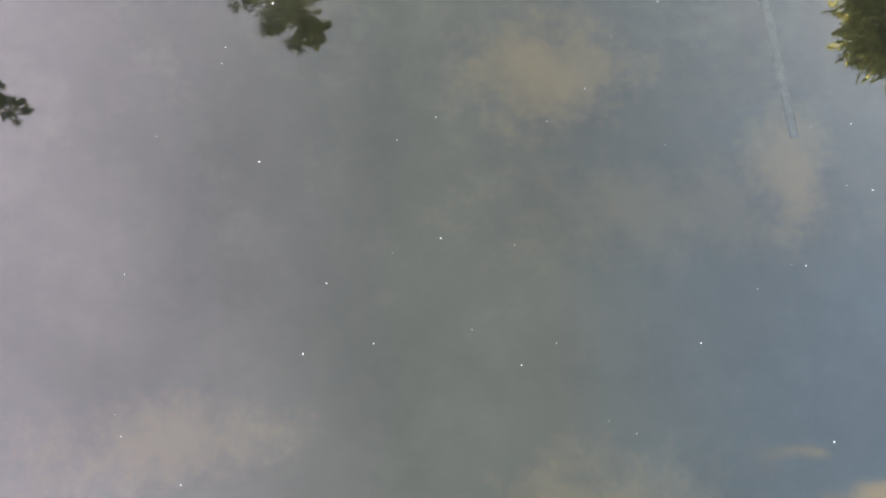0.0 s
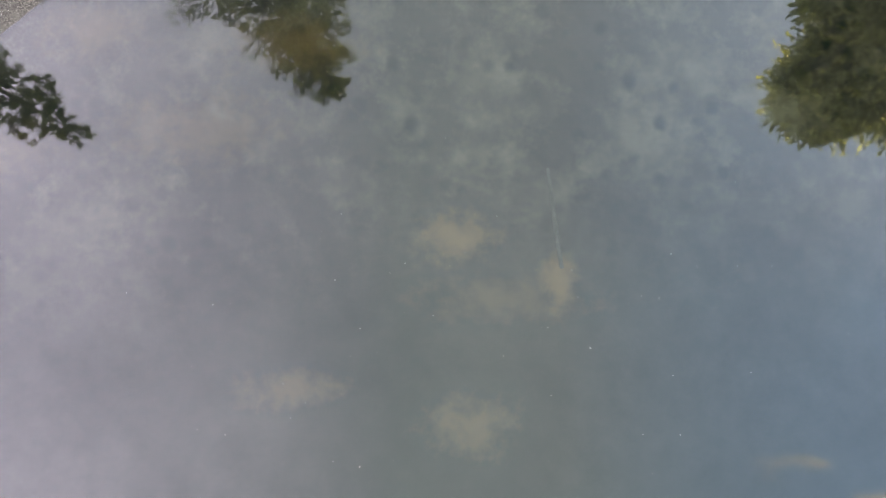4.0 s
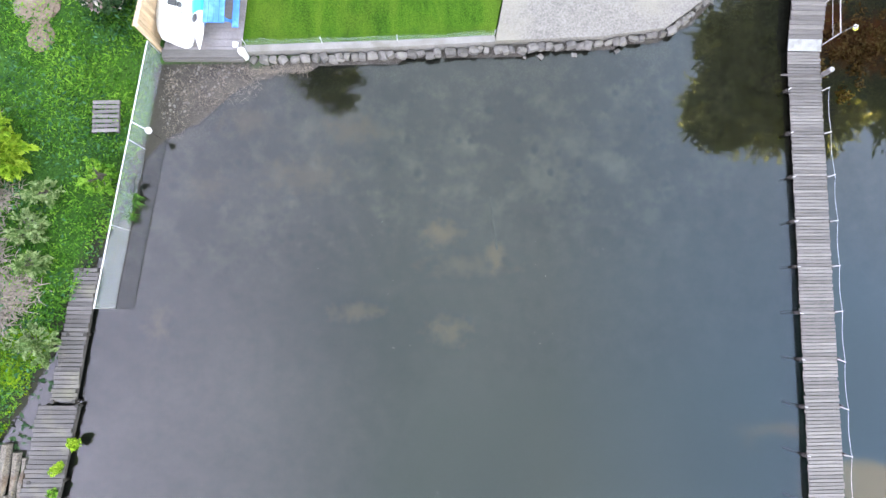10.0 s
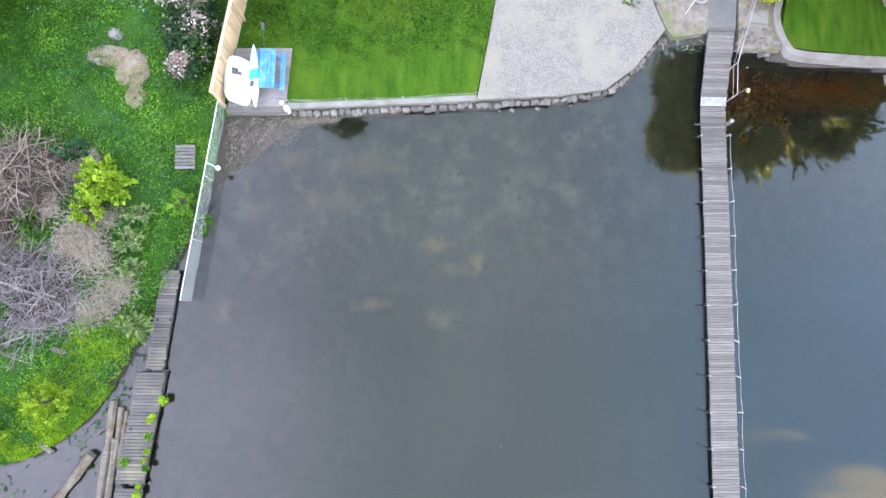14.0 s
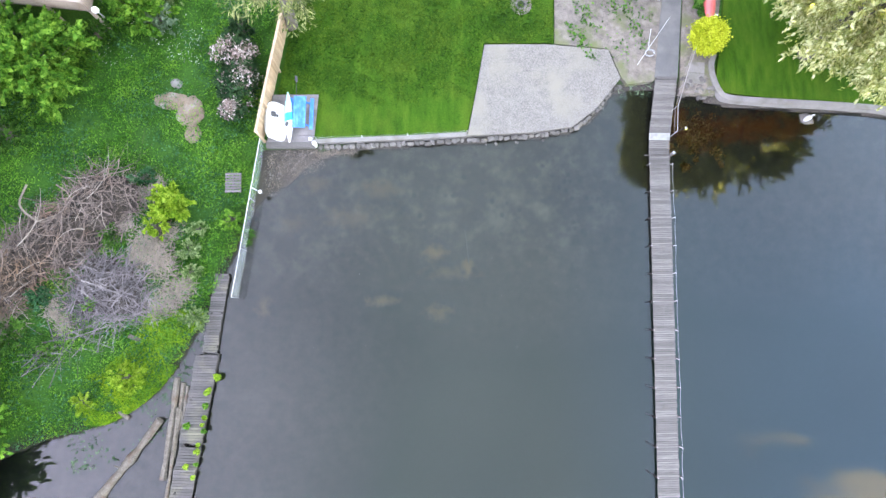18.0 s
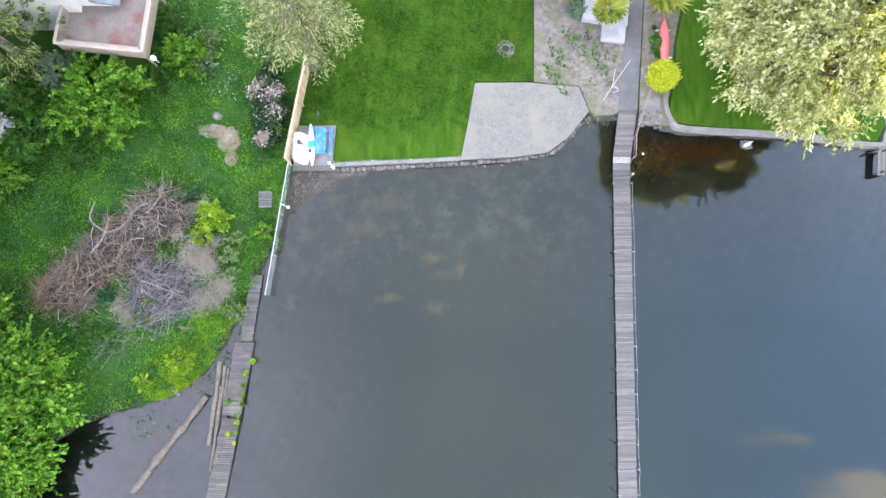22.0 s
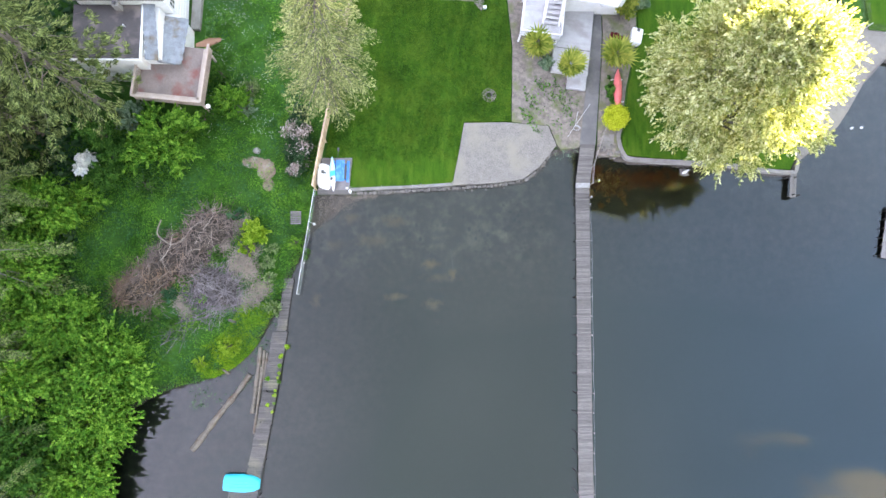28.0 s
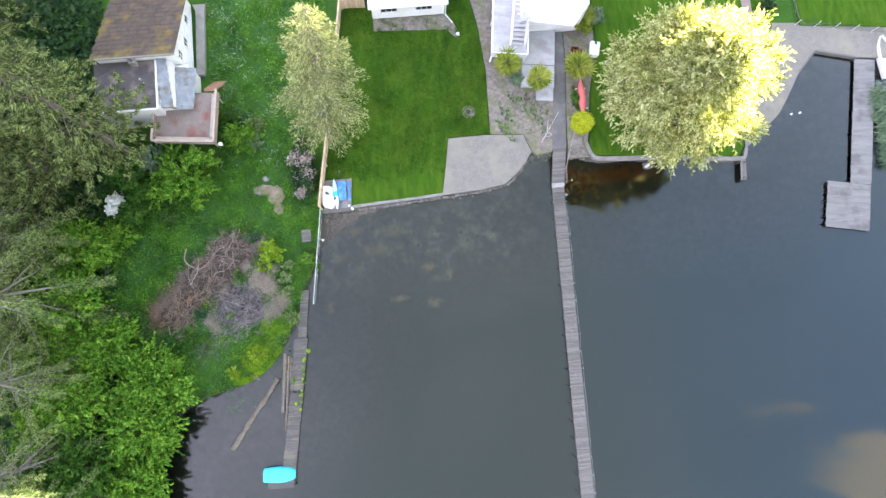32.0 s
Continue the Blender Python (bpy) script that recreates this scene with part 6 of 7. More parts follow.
# old cedars whose long grey boughs sweep out over the bank
cedar = conifer("cedar_tree", "old cedar with long grey sweeping boughs", (0, 0, 0), (0, 0), 47, 21, 10.5, 4.5, 14, F_CEDAR, blade=0.24, droop=0.26, density=1.2, spread=0.085, limbs=4, hang=0.7, full=0.4, wood=1.0, bark=M_GREYBARK, group="cedars over the bank")
for i, (x, y, k, turn) in enumerate(((-34.8, 2.5, 0.82, 0), (-34.4, -5.0, 0.8, 95), (-35.2, -12.0, 0.85, 210), (-34.6, 8.0, 0.78, 300), (-33.6, -17.5, 0.75, 40), (-38.5, -1.0, 0.95, 160))):
    m = pose(x, y, 0.4, 2.0 * math.sin(i * 2.0), 3.0, turn) @ Matrix.Diagonal((k, k, k, 1))
    if i:
        copy_thing(cedar, m)
    else:
        cedar.matrix_basis = m

# bright shrubs along the west bank
rng = np.random.default_rng(50)


def shrub(name, label, x, y, rx, ry, h, n, size, material, seed, z=0.4, blobs=14, trunk=0.06, category="shrub", group="", r0=0.22, r1=0.45, sprays=None):
    rg = np.random.default_rng(seed)
    k = min(rx, ry)
    bl = dome(rg, blobs, rx * 0.8, ry * 0.8, h * 0.28, h * 0.85, r0 * k, r1 * k)
    return tree(name, label, (x, y, z), h, trunk, bl, n, size, material, seed + 500, limbs=blobs, category=category, group=group, sprays=sprays)


for i, (x, y, rx, ry, h) in enumerate(((-24.9, -6.2, 4.0, 3.6, 4.2), (-26.2, -10.7, 3.8, 3.8, 4.0), (-29.0, -2.6, 3.6, 3.2, 4.4), (-26.9, -15.4, 3.4, 3.7, 3.2), (-26.3, -19.6, 3.0, 3.4, 2.6), (-31.5, -7.0, 3.4, 3.2, 6.2), (-32.0, 2.0, 3.6, 3.4, 6.0), (-31.2, -13.0, 3.2, 3.4, 5.4), (-30.8, 7.4, 2.8, 3.0, 5.2), (-34.0, -2.6, 3.0, 3.0, 4.6), (-34.6, -9.4, 3.0, 3.2, 4.2), (-34.0, 4.6, 2.8, 3.0, 4.4), (-35.4, -15.6, 3.2, 3.2, 5.0))):
    shrub("alder_bush", "broad bright green alder bush on the bank", x, y, rx, ry, h, 22000, 0.15, F_BRIGHT if i in (0, 1, 2, 3, 5, 6, 8, 9, 10) else F_GREEN, 60 + i, blobs=60, trunk=0.12, group="alders on the bank", r0=0.16, r1=0.3, sprays=(0.9, 22))
shrub("alder_bush", "pale grey-green willow bush at the water", -30.6, -21.0, 3.6, 3.8, 4.5, 22000, 0.12, F_GREY, 66, blobs=40, trunk=0.12, group="alders on the bank", r0=0.2, r1=0.34)
for i, (x, y, r, h, mtl, n, lab) in enumerate((
        (-21.4, 13.0, 4.3, 3.8, F_BRIGHT, 19000, "wide fresh green maple shrub below the deck"), (-24.5, 15.3, 2.2, 3.4, F_GREY, 6000, "grey-green shrub beside the deck"), (-27.2, 14.0, 2.4, 3.8, F_GREEN, 6500, "dense green shrub below the house"),
        (-26.8, 10.3, 2.0, 3.0, F_GREEN, 5000, "green shrub at the wood edge"), (-29.8, 7.0, 2.4, 3.6, F_BRIGHT, 6000, "bright green shrub at the wood edge"), (-30.5, 2.6, 2.2, 3.4, F_GREEN, 5000, "green shrub in the shade of firs"),
        (-23.6, 15.4, 1.9, 2.6, F_GREEN, 5200, "dark green shrub below the deck"), (-25.9, 12.0, 2.1, 2.8, F_GREEN, 5600, "dark green shrub at the wood edge"), (-18.7, 15.8, 1.2, 1.8, F_GREEN, 2600, "dark green shrub under the deck corner"), (-14.4, 18.6, 1.4, 1.4, F_PALE, 2600, "pale speckled shrub on the meadow"), (-28.2, 8.4, 2.0, 3.0, F_BRIGHT, 4800, "bright green shrub at the wood edge"), (-23.4, 9.6, 1.5, 1.6, F_GREEN, 2600, "low leafy shrub on the meadow"),
        (-15.9, 17.2, 2.2, 2.4, F_BRIGHT, 6500, "yellow-green shrub at the deck corner"), (-14.9, 16.6, 1.4, 1.7, F_GREY, 3500, "silvery shrub on the meadow edge"), (-17.0, 19.6, 1.5, 2.2, F_GREEN, 3500, "green shrub beside the deck"),
        (-10.0, 13.3, 1.15, 1.7, F_DARK, 2800, "dark evergreen shrub at the fence"), (-9.9, 16.2, 1.3, 1.6, F_DARK, 2800, "blue-green shrub at the fence"), (-9.6, 11.6, 1.1, 1.5, F_GREEN, 2400, "green shrub at the fence"),
        (-13.8, 5.1, 1.7, 1.5, F_LIME, 5200, "lime green shrub beside the brush pile"), (-14.5, 3.9, 1.0, 1.2, F_LIME, 2200, "lime green shrub beside the brush pile"), (-10.3, 4.35, 0.95, 1.0, F_BRIGHT, 1700, "small fresh green shrub at the net"),
        (-12.25, -1.5, 0.95, 0.9, F_PALE, 2000, "pale broad-leaved plant at the old dock"), (-15.65, -4.7, 1.25, 1.7, F_LIME, 5200, "lime green shrub at the water edge"), (-18.3, -6.2, 0.9, 1.0, F_LIME, 1500, "lime green shrub at the water edge"))):
    shrub("shrub", lab, x, y, r * 0.92, r * 0.88, h, int(n * 1.3), 0.165 if r > 1.6 else 0.1, mtl, 80 + i, blobs=34, r0=0.12, r1=0.26, sprays=(0.17 * r, 40))
for i, (x, y, r) in enumerate(((-10.1, 14.3, 1.35), (-10.0, 12.6, 1.45), (-10.3, 11.2, 0.9))):
    shrub("rhododendron", "dark-leaved rhododendron along the fence", x, y, r, r * 1.05, 1.75, 5200, 0.1, F_DARK, 120 + i, blobs=20, group="rhododendrons at the fence")
    shrub("blossom_shrub", "pale pink blossom over dark leaves by the fence", x, y, r * 1.02, r * 1.08, 2.0, 1500, 0.085, F_BLOSSOM, 110 + i * 7, blobs=16, group="blossoms at the fence")
for i, (x, y, r, mtl, lab) in enumerate(((-21.2, 0.0, 0.9, F_TEAL, "dark leafy weeds growing through the brush"), (-22.6, -2.2, 1.1, F_GREEN, "dark leafy weeds below the brush"), (-17.4, 3.5, 0.75, F_GREEN, "green weeds growing through the brush"),
                                         (-12.7, 2.5, 0.75, F_PALE, "pale leafy weeds beside the brush"), (-12.5, 1.2, 0.7, F_PALE, "pale leafy weeds beside the brush"), (-12.3, 3.8, 0.6, F_PALE, "pale leafy weeds beside the brush"), (-15.6, 6.9, 0.8, F_TEAL, "blue-green weeds at the brush end"),
                                         (-20.6, -2.9, 0.9, F_GREEN, "leafy weeds on the bank"), (-18.2, -0.5, 0.5, F_BRIGHT, "green weeds growing through the brush"))):
    shrub("weed_clump", lab, x, y, r, r, 0.7, int(2600 * r), 0.075, mtl, 130 + i, blobs=22, category="weeds", group="weeds round the brush", r0=0.1, r1=0.2, sprays=(0.3 * r, 12))
shrub("blossom_shrub", "white blossoming shrub at the wood edge", -28.6, 11.0, 1.3, 1.5, 2.6, 2200, 0.13, F_WHITE, 111)
t = tree("ball_bush", "round clipped lime yellow bush beside the path", (19.2, 15.7, 0.5), 1.5, 0.07, [(0, 0, 0.95, 0.88)], 15000, 0.07, F_CHARTREUSE, 112, limbs=1, hollow=0.9, up=0.5, category="shrub")
shrub("shrub", "olive round shrub beside the path", 20.6, 27.2, 1.6, 1.7, 2.0, 4200, 0.13, F_PALM, 113, z=0.5, blobs=26)
shrub("shrub", "grey-brown twiggy shrub beside the house", 22.4, 27.6, 1.2, 1.7, 1.5, 2400, 0.1, F_GREY, 114, z=0.5, blobs=20)
shrub("shrub", "small wine red maple", 19.6, 23.6, 0.9, 0.8, 1.1, 1700, 0.1, F_WINE, 115, z=0.5)
shrub("shrub", "silvery lavender shrub at the deck", 13.0, 21.3, 1.0, 0.8, 0.8, 1700, 0.08, F_GREY, 116, z=0.5)
shrub("shrub", "low green hedge strip beside the kayak", 19.0, 18.6, 0.5, 1.7, 0.7, 2000, 0.1, F_GREEN, 117, z=0.5, blobs=22)


def palm(label, x, y, h, r, seed):
    """A fan palm seen from above: trunk and folded fronds."""
    rng = np.random.default_rng(seed)
    p = thing("fan_palm", label, "palm", pose(x, y, 0.5), "fan palms by the deck")
    part("trunk", tube([(0, 0, -0.2), (0.03, 0, h * 0.5), (0, 0, h)], [0.14, 0.12, 0.1], 9), M_BARK, p)
    for i in range(30):
        a, e = i * 2.399, 0.15 + 0.95 * (i / 30)
        L = r * (0.72 + 0.4 * rng.random())
        bm = bmesh.new()
        c = Vector((0, 0, h))
        d = Vector((math.cos(a), math.sin(a), 0))
        hub = c + d * L * 0.45 * math.sin(e) + Vector((0, 0, L * 0.45 * math.cos(e)))
        add_tube(bm, [c, hub], [0.02, 0.012], 4, False)
        s = d.cross(Vector((0, 0, 1)))
        fwd = (d * math.sin(e + 0.25) + Vector((0, 0, 1)) * math.cos(e + 0.25)).normalized()
        for k in range(9):
            q = (k - 4) / 4 * 1.35
            dirn = (fwd * math.cos(q) + s * math.sin(q)).normalized()
            tip = hub + dirn * L * 0.6 + Vector((0, 0, -0.1 * L * rng.random()))
            n1 = dirn.cross(Vector((0, 0, 1))).normalized() * 0.045 * L
            mid = hub.lerp(tip, 0.45)
            vs = [bm.verts.new(v) for v in (hub, mid + n1, tip, mid - n1)]
            bm.faces.new(vs[:3])
            bm.faces.new((vs[0], vs[2], vs[3]))
        part("frond", bm, F_PALM, p)


palm("fan palm with yellow-green fronds at the deck", 11.9, 22.4, 1.5, 2.05, 1), palm("fan palm with yellow-green fronds before the deck", 14.85, 20.35, 1.5, 1.85, 2), palm("fan palm with yellowing fronds beside the path", 19.2, 21.3, 1.6, 2.05, 3)


# ---- loose things of the garden ----
def canoe():
    k = thing("canoe", "faded red canoe lying upside down on a rack", "canoe", pose(19.75, 18.6, 0.75, 0, 0, -3))
    bm = bmesh.new()
    rows = []
    for s in np.linspace(-2.1, 2.1, 17):
        w = 0.42 * max(0.03, 1 - abs(s / 2.12) ** 2.4)
        rows.append([bm.verts.new((w * math.cos(q), s, 0.36 * math.sin(q) * max(0.3, 1 - abs(s / 2.4) ** 4))) for q in (math.pi * j / 10 for j in range(11))])
    for r, u in zip(rows, rows[1:]):
        for j in range(10):
            bm.faces.new((r[j], r[j + 1], u[j + 1], u[j]))
    part("hull", bm, M_RED, k)
    part("keel", tube([(0, -2.0, 0.3), (0, -1.2, 0.37), (0, 1.2, 0.37), (0, 2.0, 0.3)], 0.02, 5), M_RED, k)
    for s in (-1, 1):
        part("gunwale", tube([(s * 0.05, -2.08, 0.02), (s * 0.36, -1.0, 0), (s * 0.42, 0, 0), (s * 0.36, 1.0, 0), (s * 0.05, 2.08, 0.02)], 0.025, 5), M_PLANK, k)
    r = thing("canoe_rack", "low white timber rack under the canoe", "rack")
    for y in (17.5, 19.7):
        part("bar", box((19.75, y, 0.7), (1.1, 0.08, 0.08)), M_WHITE, r)
        for s in (-0.48, 0.48):
            part("leg", box((19.75 + s, y, 0.55), (0.08, 0.08, 0.36)), M_WHITE, r)


def spa_cover():
    c = thing("storage_trunk", "white moulded storage trunk with dark handle", "storage box", pose(21.75, 23.9, 0.5, 0, 0, -14))
    part("body", box((0, 0, 0.35), (1.0, 1.65, 0.7), bevel=0.12), M_WHITE, c)
    part("lid", box((0, -0.05, 0.74), (1.06, 1.55, 0.1), bevel=0.04), M_WHITE, c)
    part("handle", box((0.05, 0.55, 0.81), (0.28, 0.36, 0.06), bevel=0.02), M_GREYPL, c)


def garden_pole():
    p = thing("leaning_pole", "white pole leaning over a coiled hose", "pole")
    part("shaft", tube([(14.85, 14.15, 0.55), (17.0, 17.2, 0.95)], 0.018, 7), M_METAL, p)
    part("stay", tube([(15.6, 15.2, 0.6), (15.9, 16.6, 0.56)], 0.02, 6), M_METAL, p)
    h = thing("hose_coil", "pale coiled garden hose on the bed", "hose")
    part("coil", tube([(15.7 + 0.3 * math.cos(a), 14.95 + 0.22 * math.sin(a), 0.53 + 0.004 * i) for i, a in enumerate(np.linspace(0, 15, 50))], 0.012, 5), M_ROPE, h)
    f = thing("fire_ring", "ring of grey stones with ash on the lawn", "fire pit", pose(7.5, 18.2, 0.56))
    for i in range(11):
        piece("stone", ROCKS[i % 6], pose(0.32 * math.cos(i * 0.571), 0.32 * math.sin(i * 0.571), 0.05, 0, 0, i * 40) @ Matrix.Diagonal((0.42, 0.42, 0.42, 1)), f)
    part("ash_bed", tube([(0, 0, 0.0), (0, 0, 0.03)], 0.29, 14), M_TIMBER, f)
    part("soil_ring", tube([(0, 0, -0.02), (0, 0, 0.012)], 0.7, 18), M_CHIPS, f)


def goose_decoy():
    bm = tube(smooth_line([(25.6, 10.55, 0.08), (25.8, 10.65, 0.2), (26.1, 10.8, 0.24), (26.35, 10.95, 0.2), (26.45, 11.0, 0.4), (26.55, 10.95, 0.46)], 3), [0.04, 0.1, 0.17, 0.2, 0.22, 0.22, 0.22, 0.21, 0.18, 0.14, 0.1, 0.08, 0.07, 0.07, 0.07, 0.03], 9)
    bmesh.ops.scale(bm, vec=(0.7, 0.7, 0.7), space=Matrix.Translation((-26.1, -10.85, 0.0)), verts=bm.verts)
    tagged(part("decoy", bm, M_OFFWHITE), "white plain decoy ornament on a rock at the wall", "ornament")
    tagged(piece("rock", ROCKS[2], pose(26.0, 10.8, -0.05) @ Matrix.Diagonal((2.2, 2.2, 1.3, 1)), None), "pale rock below the shore wall", "rock")


def pallet():
    p = thing("pallet", "grey weathered wooden pallet lying in the grass", "pallet", pose(-10.35, 6.62, 0.42, 0, 0, 1))
    for i in range(7):
        part("slat", box((0, -0.52 + i * 0.175, 0.13), (0.95, 0.13, 0.025), pose(0, 0, 0, 0, 0, 1.5 * math.sin(i * 2)), 0.004), M_PLANK, p)
    for x in (-0.42, 0, 0.42):
        part("runner", box((x, 0, 0.06), (0.08, 1.2, 0.1)), M_PLANK_OLD, p)


def mooring_lines():
    b = thing("motor_boat", "white motor boat moored beside the jetty", "boat", pose(54.6, 20.6, 0.0, 0, 0, 4))
    bm = bmesh.new()
    rows = []
    for s in np.linspace(-2.4, 2.4, 11):
        w = 0.95 * (1 - max(0, s / 2.5) ** 2.5)
        rows.append([bm.verts.new((w * x, s, z)) for x, z in ((1, 0.75), (0.92, 0.1), (0.4, -0.2), (-0.4, -0.2), (-0.92, 0.1), (-1, 0.75), (-0.8, 0.75), (-0.7, 0.35), (0.7, 0.35), (0.8, 0.75))])
    for r, u in zip(rows, rows[1:]):
        for j in range(10):
            bm.faces.new((r[j], u[j], u[(j + 1) % 10], r[(j + 1) % 10]))
    bm.faces.new(rows[0])
    bm.faces.new(rows[-1][::-1])
    part("hull", bm, M_WHITE, b)
    part("seat", box((0, -0.8, 0.55), (1.3, 0.5, 0.35), bevel=0.05), M_WHITEDECK, b)


shrub("shrub", "small pale shrub at the shore wall", 37.9, 14.1, 0.8, 0.8, 1.2, 1400, 0.1, F_LIME, 118, z=0.5)
shrub("shrub", "dark shrub at the cove path", 41.5, 27.2, 1.1, 1.0, 1.4, 1800, 0.12, F_DARK, 119, z=0.5)
canoe(), spa_cover(), garden_pole(), goose_decoy(), pallet(), mooring_lines()


# ---- brush, straw, weeds ----
def sticks(name, label, category, n, centre, radii, heights, length, radius, material, seed, flat=0.35, crook=0.4):
    """A heap of dry crooked sticks."""
    rng = np.random.default_rng(seed)
    v, f = [], []
    for _ in range(n):
        a, q = rng.random() * 6.283, rng.random() ** 0.5
        c = np.array([centre[0] + radii[0] * q * math.cos(a), centre[1] + radii[1] * q * math.sin(a), 0])
        c[2] = centre[2] + heights * (1 - q ** 2) * rng.random() + 0.08
        L = length * (0.4 + 0.9 * rng.random())
        t = rng.random() * 6.283
        d = np.array([math.cos(t), math.sin(t), flat * rng.normal() * 0.6])
        side = np.array([-d[1], d[0], 0.0])
        r = radius * (0.4 + 1.0 * rng.random() ** 2)
        k0 = len(v)
        m = 5
        cr = crook * rng.normal(size=2)
        for i in range(m):
            s = i / (m - 1) - 0.5
            p = c + d * L * s + side * L * (cr[0] * (s * s - 0.1) + 0.4 * cr[1] * s ** 3 * 4)
            p[2] = max(p[2] + L * 0.1 * rng.normal() * 0.3, centre[2] + 0.02)
            rr = r * (1 - 0.6 * (s + 0.5))
            for g in range(3):
                q2 = 2.094 * g + 0.5
                v.append(tuple(p + side * rr * math.cos(q2) + np.array([0, 0, rr * math.sin(q2)])))
        for i in range(m - 1):
            for g in range(3):
                b0, b1 = k0 + i * 3 + g, k0 + i * 3 + (g + 1) % 3
                f.append((b0, b1, b1 + 3, b0 + 3))
    return tagged(raw(name, v, f, material), label, category, kind="stuff")


M_RUST = surface("rusty dry brush", (0.085, 0.055, 0.035), (0.2, 0.135, 0.09), 0.8, 14, 0.95, 0, island=0.5)
M_PALESTICK = surface("bleached bare limbs", (0.2, 0.165, 0.135), (0.34, 0.29, 0.245), 0.9, 14, 0.95, 0.0)
M_TWIG = surface("grey dry twigs", (0.05, 0.043, 0.045), (0.2, 0.175, 0.175), 0.8, 14, 0.95, 0, island=0.5)
M_HEAP_SHADE = surface("dark heap core, shade between sticks", (0.012, 0.01, 0.008), (0.05, 0.038, 0.028), 1.6, 16, 0.95, 0.6, depth=0.04)


def brush(label, poly, n, h, length, radius, material, seed, crook=0.5, lay=None, core=True):
    """Crooked forked sticks thrown over a patch of bank, thickest in its middle."""
    rng = np.random.default_rng(seed)
    p = np.array(poly)
    lo, hi = p.min(0), p.max(0)
    edges = [(np.array(a), np.array(b)) for a, b in zip(poly, poly[1:] + poly[:1])]
    v, f = [], []

    def depth(x, y):
        best = 9.0
        for a, b in edges:
            ab = b - a
            t = min(1, max(0, ((x - a[0]) * ab[0] + (y - a[1]) * ab[1]) / (ab @ ab)))
            best = min(best, math.hypot(x - a[0] - t * ab[0], y - a[1] - t * ab[1]))
        return best

    def stem(c, d, L, r, bend):
        side = np.array([-d[1], d[0], 0.0])
        k0 = len(v)
        for i in range(5):
            s = i / 4
            q = c + d * L * s + side * L * (bend[0] * s * s + bend[1] * s ** 3) + np.array([0, 0, -0.12 * L * s * s])
            q[2] = max(q[2], 0.42)
            rr = r * (1 - 0.65 * s)
            for g in range(3):
                w = 2.094 * g + 0.5
                v.append(tuple(q + side * rr * math.cos(w) + np.array([0, 0, rr * math.sin(w)])))
        for i in range(4):
            for g in range(3):
                b0, b1 = k0 + i * 3 + g, k0 + i * 3 + (g + 1) % 3
                f.append((b0, b1, b1 + 3, b0 + 3))
        return c + d * L * 0.5 + side * L * (bend[0] * 0.25 + bend[1] * 0.125)

    made = 0
    while made < n:
        x, y = lo + (hi - lo) * rng.random(2)
        if not within(poly, np.array([x]), np.array([y]))[0]:
            continue
        made += 1
        top = h * min(1.0, 0.2 + depth(x, y) / 1.3)
        a = rng.random() * 6.283 if lay is None else radians(lay) + 0.55 * rng.normal() + (math.pi if rng.random() < 0.5 else 0)
        d = np.array([math.cos(a), math.sin(a), 0.25 * rng.normal()])
        L = length * (0.35 + 0.95 * rng.random() ** 1.6)
        r = radius * (0.4 + 1.1 * rng.random() ** 2)
        bend = crook * rng.normal(size=2)
        m = stem(np.array([x, y, 0.45 + top * (0.35 + 0.65 * rng.random())]) - d * L * 0.5, d, L, r, bend)
        for _ in range(int(rng.integers(3))):
            e = a + rng.choice((-1, 1)) * (0.4 + 0.6 * rng.random())
            stem(m, np.array([math.cos(e), math.sin(e), 0.2 * rng.random()]), L * 0.45, r * 0.55, crook * rng.normal(size=2))
    pile = tagged(raw("brush_pile", v, f, material), label, "brush pile", kind="stuff")
    # near-black sheet under the sticks: shade of the gaps as colour
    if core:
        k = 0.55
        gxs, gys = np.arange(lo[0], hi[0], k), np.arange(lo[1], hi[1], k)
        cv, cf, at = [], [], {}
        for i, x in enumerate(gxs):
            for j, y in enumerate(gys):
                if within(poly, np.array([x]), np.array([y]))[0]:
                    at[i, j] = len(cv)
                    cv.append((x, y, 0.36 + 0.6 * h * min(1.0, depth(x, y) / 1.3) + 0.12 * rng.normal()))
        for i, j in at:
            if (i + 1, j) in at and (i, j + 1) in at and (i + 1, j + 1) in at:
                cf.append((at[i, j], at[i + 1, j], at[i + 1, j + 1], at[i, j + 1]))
        raw("shade_core", cv, cf, M_HEAP_SHADE, pile)


def within(poly, x, y):
    """Which points lie inside a polygon."""
    ins = np.zeros(x.shape, bool)
    for (ax, ay), (bx, by) in zip(poly, poly[1:] + poly[:1]):
        ins ^= ((ay > y) != (by > y)) & (x < (bx - ax) * (y - ay) / (by - ay + 1e-12) + ax)
    return ins


HEAP = [(-18.0, 7.7), (-16.1, 7.2), (-15.5, 5.3), (-16.6, 4.0), (-17.9, 2.7), (-19.2, 0.9), (-20.5, 1.2), (-22.4, -1.0), (-24.2, -1.2), (-25.8, -0.7), (-25.8, 0.8), (-23.8, 2.6), (-22.0, 4.9), (-20.1, 5.6), (-19.9, 6.8)]
GREY_HEAP = [(-18.9, 2.8), (-17.2, 2.2), (-15.6, 1.8), (-14.9, 0.2), (-15.0, -1.2), (-16.8, -1.7), (-18.6, -1.5), (-19.8, -0.8), (-19.4, 1.0)]
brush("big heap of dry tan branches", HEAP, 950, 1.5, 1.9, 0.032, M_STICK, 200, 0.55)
brush("pale bleached limbs on top of the branch heap", HEAP, 34, 1.8, 2.4, 0.026, M_PALESTICK, 206, 0.5, 48, False)
